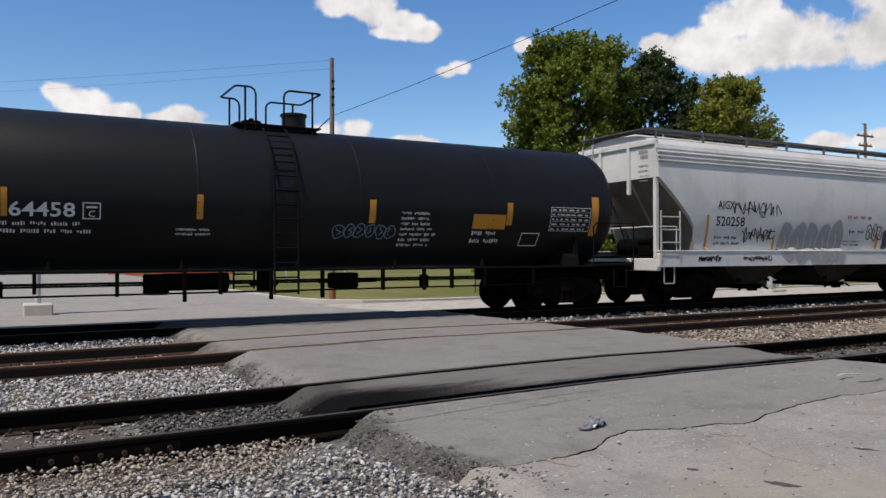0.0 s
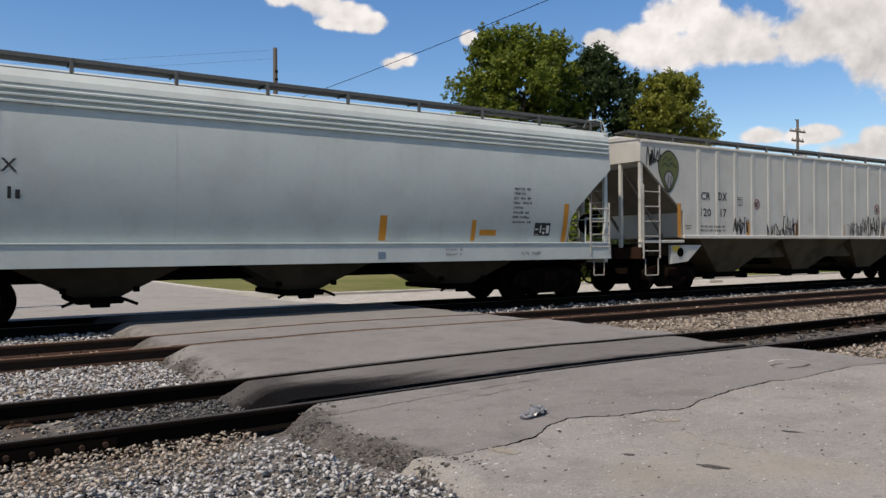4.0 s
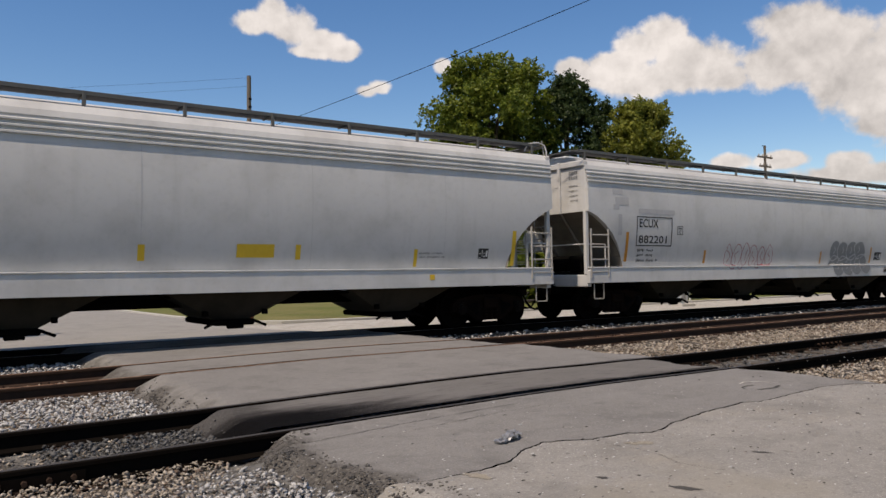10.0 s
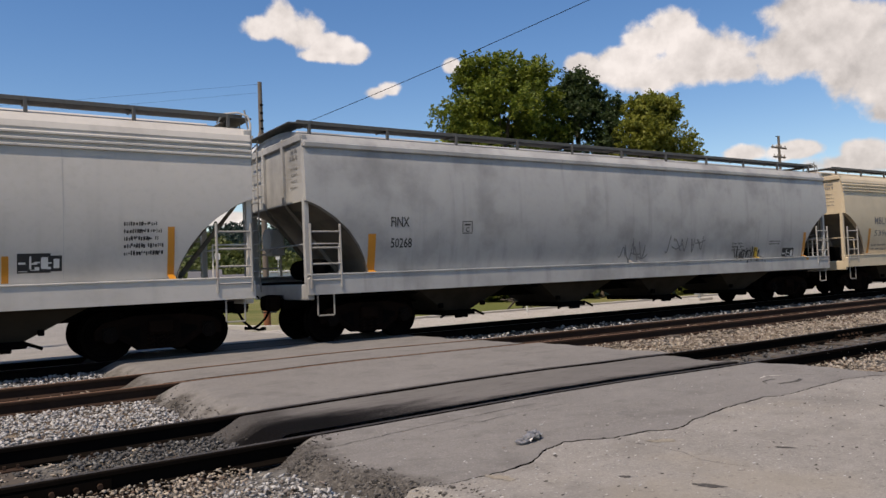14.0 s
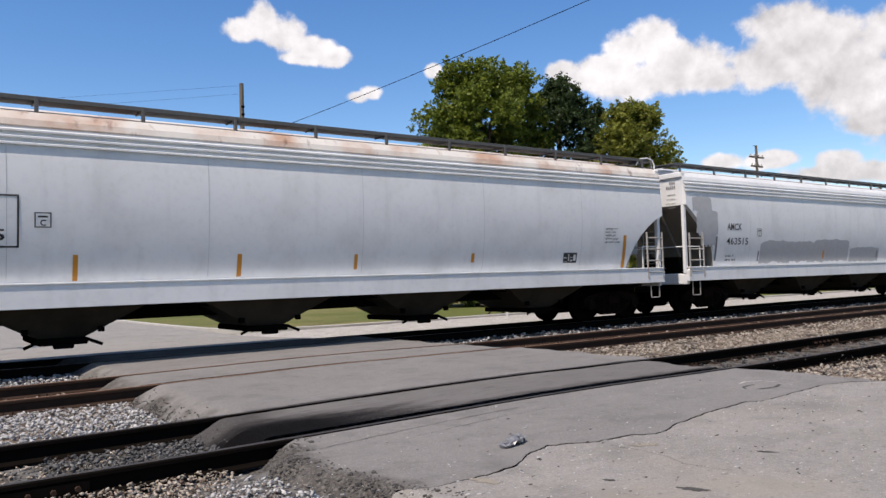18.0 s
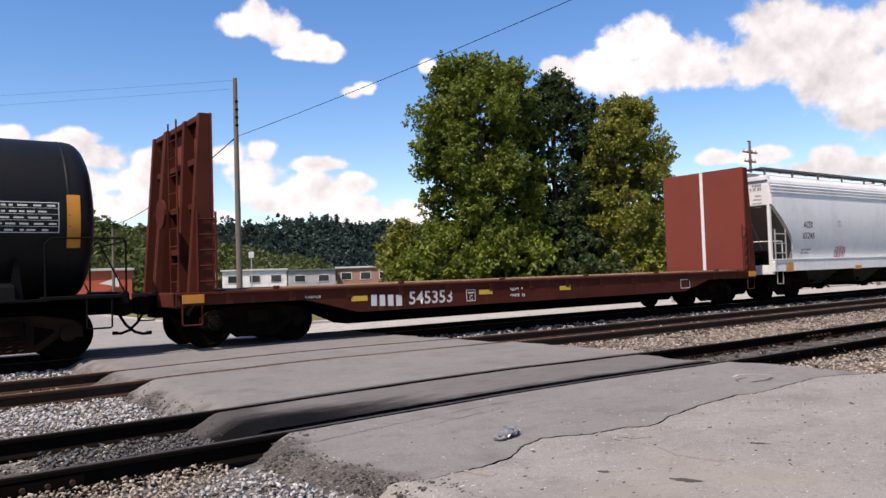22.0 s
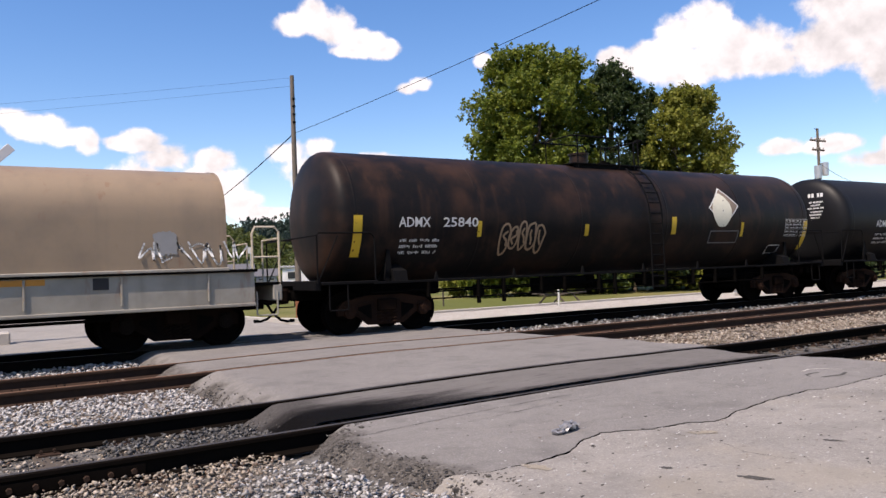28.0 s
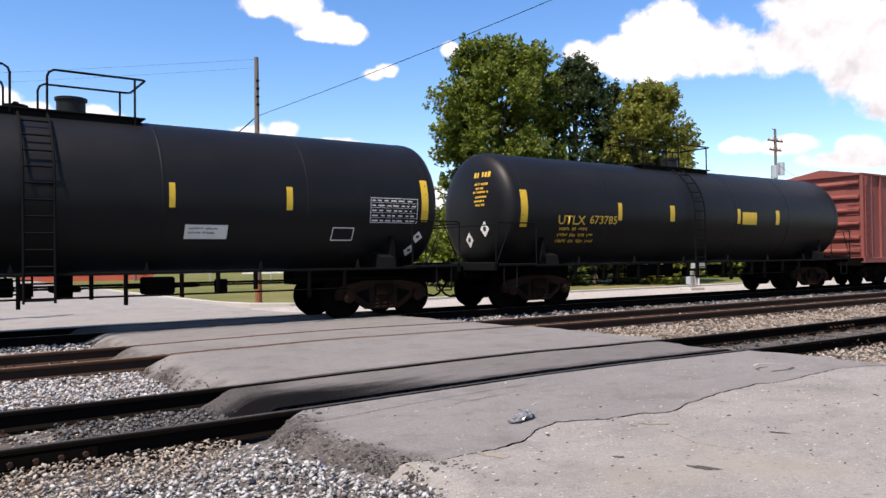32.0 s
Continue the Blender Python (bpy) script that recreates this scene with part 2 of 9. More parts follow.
RIB_GREY = paint("dusty_grey_paint", (0.43, 0.42, 0.385), amount=0.25, streak=0.25)
# hopper undersides: real grime, darkened further to hold the shade there
RIB_GRIME_SHADE = paint("grimy_tan_shade_dark_underbody_paint", (0.075, 0.06, 0.04), (0.012, 0.010, 0.009), 0.8, 0.4, 0, 0.85, 0.15)
# outlets mostly lie in shade, so that black is their base colour
BAY = paint("shade_black_hopper_bay_paint", (0.035, 0.03, 0.024), (0.008, 0.007, 0.006), 0.7, 0.5, 0, 0.9, 0.1)
GRIME_SHADE = paint("grimy_shade_dark_slope_paint", (0.17, 0.15, 0.125), (0.05, 0.042, 0.034), 0.55, 0.5, 0, 0.8, 0.2)
CREAM = paint("cream_paint", (0.44, 0.38, 0.29), (0.12, 0.095, 0.07), 0.45, 0.55, 0.12)
TAN = paint("tan_paint", (0.225, 0.165, 0.108), (0.11, 0.085, 0.065), 0.5, 0.4, 0.08)
COIL_SILL = paint("dirty_grey_girder_paint", (0.25, 0.235, 0.20), (0.09, 0.07, 0.05), 0.5, 0.6, 0.12)
SILL_GREY = paint("grey_sill_paint", (0.27, 0.23, 0.17), amount=0.55, streak=0.6, rust=0.2)
TANK_BLACK = paint("black_tank_paint", (0.0055, 0.0057, 0.0066), (0.013, 0.0127, 0.0127), 0.3, 0.25, rough=0.47, spec=0.17)
TANK_RUSTY = paint("rust_streaked_black_paint", (0.0065, 0.0062, 0.0066), (0.062, 0.031, 0.019), 0.5, 0.8, rough=0.5, spec=0.12)
# flat car red with its sides' shade in the colour; BULK_RED is the lit face
FLAT_SHADE_RED = paint("shade_darkened_oxide_red_paint", (0.070, 0.017, 0.010), (0.025, 0.009, 0.007), 0.5, 0.4, 0.1, 0.8, 0.1)
BULK_RED = paint("flat_oxide_red_paint", (0.145, 0.032, 0.021), (0.08, 0.022, 0.017), 0.25, 0.2, 0.0, 0.75, 0.2)
BOX_RED = paint("faded_red_paint", (0.20, 0.058, 0.048), (0.09, 0.035, 0.03), 0.3, 0.3, 0.0, 0.7, 0.25)
# underframe and truck steel: shade below the cars is put into these near-black colours
UNDER = plain("shade_black_grimy_steel", (0.0045, 0.0042, 0.004), 0.95, spec=0.0)
TRUCK = paint("shade_dark_rusty_cast_steel", (0.011, 0.007, 0.0055), (0.004, 0.0036, 0.0034), 0.7, 0.3, 0.0, 0.95, 0.0)
RUSTY_TRUCK = paint("brown_rust_cast_steel", (0.026, 0.0135, 0.009), (0.007, 0.005, 0.004), 0.7, 0.4, 0.0, 0.9, 0.05)
# springs, bearings and wheels are darkened the same way for the undercar shade
SPRING = plain("shade_dark_rusty_spring_steel", (0.01, 0.006, 0.0045), 0.9, spec=0.05)
BEARING = plain("shade_dark_worn_bearing_steel", (0.009, 0.007, 0.006), 0.9, spec=0.05)
WHEEL = plain("shade_dark_wheel_steel", (0.005, 0.0042, 0.0038), 0.9, 0.0, spec=0.0)
WALKGREY = plain("weathered_grating_steel", (0.11, 0.11, 0.105), 0.6, 0.3, 0.5, 20)
LADDER = paint("dull_grey_ladder_paint", (0.30, 0.29, 0.27), (0.10, 0.075, 0.055), 0.5, 0.4, 0.12)
WHITE_STEEL = paint("white_steel_paint", (0.52, 0.52, 0.50), amount=0.3, streak=0.25, rust=0.05)
BLACK_STEEL = plain("black_steel_paint", (0.006, 0.006, 0.0065), 0.75, spec=0.05)
RUBBER = plain("black_rubber", (0.007, 0.007, 0.007), 0.9, spec=0.0)
INK_BLACK = plain("black_lettering_paint", (0.012, 0.012, 0.013), 0.7)
INK_WHITE = plain("white_lettering_paint", (0.62, 0.62, 0.60), 0.6)
INK_YELLOW = plain("yellow_lettering_paint", (0.62, 0.38, 0.03), 0.6)
INK_GREY = plain("faded_grey_lettering_paint", (0.16, 0.16, 0.16), 0.7)
INK_RED = plain("red_lettering_paint", (0.30, 0.05, 0.055), 0.6)
INK_BLUE = plain("blue_spray_paint", (0.085, 0.22, 0.42), 0.5)
INK_NAVY = plain("navy_spray_paint", (0.015, 0.018, 0.038), 0.5)
INK_STEEL = plain("steel_blue_spray_paint", (0.12, 0.17, 0.23), 0.5)
INK_GREEN = plain("olive_green_spray_paint", (0.085, 0.10, 0.022), 0.6)
INK_DUST = plain("dusty_grey_spray_paint", (0.25, 0.25, 0.25), 0.6)
PALE_EDGE = plain("pale_outline_spray_paint", (0.46, 0.46, 0.45), 0.6)
ROSE = plain("dusty_rose_spray_paint", (0.33, 0.285, 0.285), 0.6)
INK_SLATE = plain("slate_grey_spray_paint", (0.19, 0.195, 0.20), 0.6)
INK_TAN = plain("tan_spray_paint", (0.30, 0.20, 0.12), 0.6)
ORANGE = plain("amber_reflector_sheeting", (0.50, 0.20, 0.012), 0.45)
YELLOW = plain("yellow_reflector_sheeting", (0.62, 0.40, 0.02), 0.45)
PATCH = plain("dull_overpaint_grey", (0.40, 0.395, 0.395), 0.6)
RUSTRUN = plain("orange_rust_run", (0.34, 0.17, 0.06), 0.8)
LEAF_LOGO = plain("pale_leaf_decal", (0.62, 0.60, 0.48), 0.5)
PALE_LOGO = plain("faded_brown_decal", (0.20, 0.15, 0.11), 0.6)
BLUE_LOGO = plain("deep_blue_decal", (0.04, 0.06, 0.24), 0.5)
DECK = plain("weathered_deck_boards", (0.20, 0.12, 0.06), 0.85, 0, 0.5, 9)


def asphalt(name, col, light, pits=0.4, patchy=0.5, edge=None, tan=None):
    n = Nodes(name)
    c = n.mix(n.mul(n.ramp(n.noise(0.7, 6), 0.35, 0.72), patchy), col, tuple(v * 0.62 for v in col))
    c = n.mix(n.mul(n.ramp(n.noise(2.3, 6, (1, 3.0, 1)), 0.5, 0.75), 0.3), c, tuple(min(1, v * 1.35) for v in col))
    grit = n.voronoi(95, "F1", "Color")
    g = n.nt.nodes.new("ShaderNodeRGBToBW")
    n.nt.links.new(grit, g.inputs[0])
    c = n.mix(n.mul(n.ramp(g.outputs[0], 0.45, 0.9), 0.5), c, light)
    c = n.mix(n.mul(n.ramp(n.noise(26, 5), 0.56, 0.72), pits), c, tuple(v * 0.5 for v in col))
    c = n.mix(n.mul(n.ramp(n.noise(5.5, 8, rough=0.7), 0.5, 0.68), 0.35), c, tuple(v * 0.6 for v in col))
    c = n.mix(n.mul(n.ramp(n.noise(60, 3), 0.6, 0.7), 0.45), c, tuple(min(1, v * 1.5) for v in light))
    c = n.mix(n.mul(n.ramp(n.noise(1.7, 7, rough=0.62), 0.5, 0.66), 0.42), c, tuple(v * 0.62 for v in col))
    c = n.mix(n.mul(n.ramp(n.noise(1.0, 6, (0.5, 2.4, 1)), 0.54, 0.7), 0.35), c, tuple(v * 1.25 for v in col))
    if tan:
        c = n.mix(n.mul(n.ramp(n.noise(0.55, 6, rough=0.6), 0.5, 0.66), 0.5), c, tan)
        c = n.mix(n.mul(n.ramp(n.noise(13, 7, rough=0.65), 0.58, 0.68), 0.5), c, tuple(v * 0.42 for v in col))
    if edge:
        # loose dark dirt along the ragged end of the road
        c = n.mix(n.mul(n.near(0, edge, 0.5, 1.1), 0.85), c, (0.045, 0.040, 0.035))
        c = n.mix(n.mul(n.ramp(n.noise(38, 4), 0.5, 0.62), n.mul(n.near(0, edge, 0.7, 0.8), 0.6)), c, (0.15, 0.14, 0.125))
    return n.done(c, 0.9, 0, n.noise(42, 6, rough=0.7), 0.55, 0.012, 0.2)


ASPHALT = asphalt("patched_asphalt", (0.156, 0.149, 0.142), (0.22, 0.211, 0.201), 0.3, 0.4, 2.15)
ASPHALT_OLD = asphalt("old_weathered_asphalt", (0.205, 0.194, 0.180), (0.295, 0.281, 0.260), 0.45, 0.55, None, (0.235, 0.212, 0.175))
ROAD_FAR = asphalt("sunlit_pale_road", (0.21, 0.20, 0.185), (0.29, 0.28, 0.26), 0.15, 0.3)


def oiled_asphalt():
    """Asphalt between the near rails: grease along the rails and a black spill at its ragged end."""
    n = Nodes("oil_stained_asphalt")
    sep = n.nt.nodes.new("ShaderNodeSeparateXYZ")
    n.nt.links.new(n.tex, sep.inputs[0])

    def near(out, mid, wide, wob):
        a = n.nt.nodes.new("ShaderNodeMath")
        a.operation = "SUBTRACT"
        n.nt.links.new(out, a.inputs[0])
        a.inputs[1].default_value = mid
        b = n.nt.nodes.new("ShaderNodeMath")
        b.operation = "ABSOLUTE"
        n.nt.links.new(a.outputs[0], b.inputs[0])
        c = n.nt.nodes.new("ShaderNodeMath")
        c.operation = "ADD"
        n.nt.links.new(b.outputs[0], c.inputs[0])
        n.nt.links.new(n.mul(n.noise(2.2, 5, (1, 3, 1)), wob), c.inputs[1])
        return n.ramp(c.outputs[0], wide + wob * .5, wide * .3 + wob * .5)

    c = n.mix(n.mul(n.ramp(n.noise(1.2, 6), 0.35, 0.72), 0.4), (0.142, 0.135, 0.13), (0.095, 0.09, 0.087))
    c = n.mix(n.mul(near(sep.outputs[1], 6.0, 0.30, 0.35), 0.92), c, (0.014, 0.013, 0.0135))
    c = n.mix(n.mul(n.mul(near(sep.outputs[1], 6.2, 0.75, 0.6), near(sep.outputs[0], 2.9, 1.9, 1.2)), 0.97), c, (0.014, 0.013, 0.0135))
    c = n.mix(n.mul(near(sep.outputs[0], 2.4, 0.9, 1.0), 0.7), c, (0.028, 0.026, 0.025))
    c = n.mix(n.mul(n.ramp(n.noise(3.0, 6, (1, 5, 1)), 0.52, 0.72), 0.55), c, (0.055, 0.052, 0.05))
    c = n.mix(n.mul(n.ramp(n.noise(45, 5), 0.5, 0.7), 0.3), c, (0.19, 0.18, 0.175))
    spill = n.mul(near(sep.outputs[1], 6.3, 0.75, 0.35), near(sep.outputs[0], 2.65, 1.15, 0.6))
    c = n.mix(n.mul(spill, 0.985), c, (0.0035, 0.0033, 0.0035))
    return n.done(c, 0.95, 0, n.voronoi(70), 0.9, 0.012, 0.06)


ASPHALT_DARK = oiled_asphalt()
TAR = asphalt("old_dark_tar", (0.05, 0.047, 0.044), (0.12, 0.115, 0.11), 0.5, 0.4)
TAN_DUST = asphalt("tan_dusty_asphalt", (0.22, 0.195, 0.155), (0.30, 0.28, 0.24), 0.5, 0.6)
CRUMBLE = asphalt("crumbling_dark_asphalt", (0.07, 0.064, 0.058), (0.16, 0.155, 0.15), 0.6)


def stone_mat(name, a, b, dark):
    n = Nodes(name)
    r = n.random(True)
    c = n.mix(r, a, b)
    c = n.mix(n.ramp(r, 0.86, 0.9), c, dark)
    c = n.mix(n.mul(n.noise(30, 4), 0.5), c, tuple(v * 0.5 for v in a))
    return n.done(c, 0.85, 0, n.noise(60, 4), 0.4, 0.01, 0.3)


STONE = stone_mat("crushed_limestone", (0.50, 0.49, 0.475), (0.17, 0.168, 0.168), (0.13, 0.095, 0.075))
STONE_BROWN = stone_mat("rust_stained_ballast", (0.41, 0.36, 0.30), (0.20, 0.16, 0.12), (0.09, 0.05, 0.03))
STONE_DARK = stone_mat("sooty_ballast", (0.10, 0.098, 0.095), (0.05, 0.05, 0.05), (0.2, 0.2, 0.19))


def speckle(name, cols, scale, rough=0.9):
    n = Nodes(name)
    c = n.mix(n.ramp(n.noise(scale, 6), 0.35, 0.65), cols[0], cols[1])
    v = n.voronoi(scale * 9, "F1", "Color")
    g = n.nt.nodes.new("ShaderNodeRGBToBW")
    n.nt.links.new(v, g.inputs[0])
    c = n.mix(n.mul(n.ramp(g.outputs[0], 0.3, 0.8), 0.7), c, cols[2])
    return n.done(c, rough, 0, n.voronoi(scale * 9), 0.8, 0.03, 0.2)


BALLAST = speckle("ballast_bed", ((0.085, 0.08, 0.074), (0.04, 0.037, 0.033), (0.16, 0.155, 0.145)), 2.0)
BALLAST_BROWN = speckle("brown_ballast_bed", ((0.14, 0.11, 0.08), (0.075, 0.055, 0.042), (0.24, 0.205, 0.165)), 2.0)
GRAVEL = speckle("pale_gravel_shoulder", ((0.31, 0.295, 0.27), (0.24, 0.225, 0.20), (0.42, 0.40, 0.37)), 2.0)


def grass_mat():
    n = Nodes("mown_grass")
    c = n.mix(n.ramp(n.noise(0.12, 5), 0.4, 0.65), (0.075, 0.088, 0.026), (0.15, 0.13, 0.058))
    c = n.mix(n.mul(n.ramp(n.noise(1.5, 6), 0.5, 0.75), 0.6), c, (0.05, 0.07, 0.018))
    c = n.mix(n.mul(n.noise(20, 5), 0.4), c, (0.16, 0.17, 0.05))
    return n.done(c, 0.95, 0, n.noise(25, 5), 0.7, 0.05, 0.1)


GRASS = grass_mat()


def leaf_mat(name, a, b, c3):
    n = Nodes(name)
    r = n.random(True)
    c = n.mix(r, a, b)
    c = n.mix(n.ramp(n.noise(0.5, 3), 0.5, 0.7), c, c3)
    m = n.done(c, 0.55, 0, spec=0.3)
    tr = n.nt.nodes.new("ShaderNodeBsdfTranslucent")
    n.nt.links.new(c, tr.inputs[0])
    mx = n.nt.nodes.new("ShaderNodeMixShader")
    mx.inputs[0].default_value = 0.4
    n.nt.links.new(n.bsdf.outputs[0], mx.inputs[1])
    n.nt.links.new(tr.outputs[0], mx.inputs[2])
    n.nt.links.new(mx.outputs[0], n.nt.nodes["Material Output"].inputs[0])
    return m


LEAF_GREEN = leaf_mat("mid_green_leaves", (0.068, 0.105, 0.014), (0.19, 0.22, 0.028), (0.108, 0.145, 0.019))
LEAF_DARK = leaf_mat("dark_green_foliage", (0.028, 0.048, 0.017), (0.055, 0.085, 0.026), (0.036, 0.06, 0.02))
LEAF_YELLOW = leaf_mat("yellow_green_leaves", (0.115, 0.14, 0.022), (0.25, 0.25, 0.042), (0.14, 0.16, 0.026))
LEAF_FAR = leaf_mat("wooded_hill_foliage", (0.055, 0.078, 0.022), (0.11, 0.13, 0.035), (0.075, 0.088, 0.028))
# distance haze is mixed into this leaf colour, bluer than the near woods
LEAF_HAZE = leaf_mat("haze_tinted_ridge_foliage", (0.022, 0.042, 0.035), (0.034, 0.06, 0.046), (0.026, 0.046, 0.04))
BARK = plain("grey_brown_bark", (0.11, 0.085, 0.06), 0.9, 0, 0.5, 8, 0.6)
POLEWOOD = plain("weathered_pole_wood", (0.15, 0.125, 0.10), 0.9, 0, 0.5, 5, 0.5)
TIEWOOD = plain("creosoted_tie_wood", (0.075, 0.06, 0.046), 0.9, 0, 0.5, 7, 0.7)
RAILRUST = plain("brown_rail_rust", (0.038, 0.021, 0.0135), 0.9, 0, 0.5, 11, 0.4, 0.2)
RUST_BAND = plain("orange_rust_sheathing", (0.24, 0.085, 0.035), 0.8, 0, 0.4, 9, 0.3)
RAILDARK = plain("oily_black_rail_steel", (0.008, 0.0065, 0.0055), 0.9, 0.0, 0.4, 11, 0.3, 0.0)
RAILHEAD = plain("worn_rail_head_steel", (0.05, 0.044, 0.04), 0.65, 0.15, 0.4, 9, 0.1)
RAILHEAD_RUST = plain("rusty_rail_head", (0.20, 0.105, 0.06), 0.7, 0.0, 0.4, 9, 0.2)
CONCRETE = plain("pale_concrete", (0.42, 0.40, 0.37), 0.9, 0, 0.25, 3, 0.3)
RED_WALL = paint("orange_red_wall_paint", (0.42, 0.085, 0.04), (0.2, 0.06, 0.04), 0.3, 0.2, 0.0, 0.8)
WHITE_WALL = paint("white_metal_siding", (0.66, 0.66, 0.66), amount=0.2, streak=0.3)
BRICK_WALL = paint("brown_brick_wall", (0.28, 0.15, 0.10), (0.15, 0.09, 0.07), 0.4, 0.2, 0, 0.9)
GREY_WALL = paint("grey_block_wall", (0.33, 0.33, 0.34), amount=0.3, streak=0.3)
ROOF_GREY = plain("grey_metal_roof", (0.5, 0.5, 0.51), 0.5, 0.2)
ROOF_DARK = plain("dark_shingle_roof", (0.10, 0.10, 0.11), 0.9)
DARKGLASS = plain("dark_window_glass", (0.02, 0.025, 0.03), 0.1, 0, 0.2)
FOIL = plain("dull_crumpled_aluminium", (0.36, 0.36, 0.37), 0.4, 0.35, 0.8, 30)
SILVER = plain("aluminium_cabinet", (0.55, 0.56, 0.57), 0.4, 0.7, 0.15)
SIGN_WHITE = plain("white_sign_sheeting", (0.55, 0.55, 0.56), 0.6)


def glow(name, col, power):
    n = Nodes(name)
    n.bsdf.inputs["Emission Color"].default_value = (*col, 1)
    n.bsdf.inputs["Emission Strength"].default_value = power
    return n.done(col, 0.3)


RED_LAMP = glow("lit_red_lens", (0.9, 0.03, 0.02), 2.5)
RED_DIM = plain("unlit_red_lens", (0.12, 0.01, 0.01), 0.2)


# ---- mesh writing ----
class Geo:
    """Collects vertices and faces of one part."""

    def __init__(self):
        self.v, self.f = [], []

    def add(self, verts, faces):
        k = len(self.v)
        self.v += [tuple(p) for p in verts]
        self.f += [tuple(i + k for i in q) for q in faces]
        return self

    def box(self, x0, x1, y0, y1, z0, z1, c=0.008):
        c = min(c, (x1 - x0) * 0.3, (y1 - y0) * 0.3, (z1 - z0) * 0.3)
        v, idx = [], {}
        for sx in (0, 1):
            for sy in (0, 1):
                for sz in (0, 1):
                    p = ((x0, x1)[sx], (y0, y1)[sy], (z0, z1)[sz])
                    d = (c * (1 - 2 * sx), c * (1 - 2 * sy), c * (1 - 2 * sz))
                    for a in range(3):
                        idx[sx, sy, sz, a] = len(v)
                        v.append(tuple(p[k] + (d[k] if k != a else 0) for k in range(3)))
        f = []
        for s in (0, 1):
            f.append([idx[s, 0, 0, 0], idx[s, 1, 0, 0], idx[s, 1, 1, 0], idx[s, 0, 1, 0]])
            f.append([idx[0, s, 0, 1], idx[1, s, 0, 1], idx[1, s, 1, 1], idx[0, s, 1, 1]])
            f.append([idx[0, 0, s, 2], idx[1, 0, s, 2], idx[1, 1, s, 2], idx[0, 1, s, 2]])
        for a in (0, 1):
            for b in (0, 1):
                f.append([idx[0, a, b, 1], idx[1, a, b, 1], idx[1, a, b, 2], idx[0, a, b, 2]])
                f.append([idx[a, 0, b, 0], idx[a, 1, b, 0], idx[a, 1, b, 2], idx[a, 0, b, 2]])
                f.append([idx[a, b, 0, 0], idx[a, b, 1, 0], idx[a, b, 1, 1], idx[a, b, 0, 1]])
                for e in (0, 1):
                    f.append([idx[a, b, e, 0], idx[a, b, e, 1], idx[a, b, e, 2]])
        return self.add(v, f)

    def loft(self, rings, closed=True, caps=True):
        n = len(rings[0])
        v = [p for r in rings for p in r]
        f = []
        for i in range(len(rings) - 1):
            for j in range(n if closed else n - 1):
                k = (j + 1) % n
                f.append((i * n + j, i * n + k, (i + 1) * n + k, (i + 1) * n + j))
        if caps:
            f.append(tuple(range(n - 1, -1, -1)))
            f.append(tuple((len(rings) - 1) * n + j for j in range(n)))
        return self.add(v, f)

    def tube(self, pts, r, n=8, caps=True):
        pts = [Vector(p) for p in pts]
        rings, side = [], None
        for i, p in enumerate(pts):
            d = (pts[min(i + 1, len(pts) - 1)] - pts[max(i - 1, 0)]).normalized()
            if side is None or abs(side.dot(d)) > 0.95:
                side = d.orthogonal().normalized()
            side = (side - d * side.dot(d)).normalized()
            up = d.cross(side)
            rr = r[i] if isinstance(r, (list, tuple)) else r
            rings.append([p + side * rr * math.cos(2 * math.pi * k / n) + up * rr * math.sin(2 * math.pi * k / n) for k in range(n)])
        return self.loft(rings, True, caps)

    def disc(self, c, axis, r, h, n=20):
        a = Vector(axis).normalized() * h / 2
        return self.tube([Vector(c) - a, Vector(c) + a], r, n)

    def prism(self, poly, y0, y1):
        """A polygon in x and z, from y0 to y1."""
        return self.loft([[(x, y0, z) for x, z in poly], [(x, y1, z) for x, z in poly]])

    def sphere(self, c, r, nu=10, nv=6, sq=(1, 1, 1)):
        rings = []
        for i in range(nv + 1):
            a = math.pi * (0.02 + 0.96 * i / nv)
            rings.append([(c[0] + r * sq[0] * math.sin(a) * math.cos(2 * math.pi * k / nu), c[1] + r * sq[1] * math.sin(a) * math.sin(2 * math.pi * k / nu),
                           c[2] + r * sq[2] * math.cos(a)) for k in range(nu)])
        return self.loft(rings)

    def mesh(self, name, mats, smooth=False):
        me = bpy.data.meshes.new(name)
        me.from_pydata(self.v, [], self.f)
        for m in mats if isinstance(mats, (list, tuple)) else (mats,):
            me.materials.append(m)
        bm = bmesh.new()
        bm.from_mesh(me)
        bmesh.ops.recalc_face_normals(bm, faces=bm.faces)
        bm.to_mesh(me)
        bm.free()
        if smooth:
            me.polygons.foreach_set("use_smooth", [True] * len(me.polygons))
            me.set_sharp_from_angle(angle=radians(35))
        return me


def part(name, geo, mat, parent=None, label="", smooth=False):
    ob = new(name, geo.mesh(name, mat, smooth) if isinstance(geo, Geo) else geo)
    if parent is not None:
        ob.parent = parent
    return tagged(ob, label)


def thing(name, label, category, group="", kind=""):
    return tagged(new(name), label, category, group, kind)


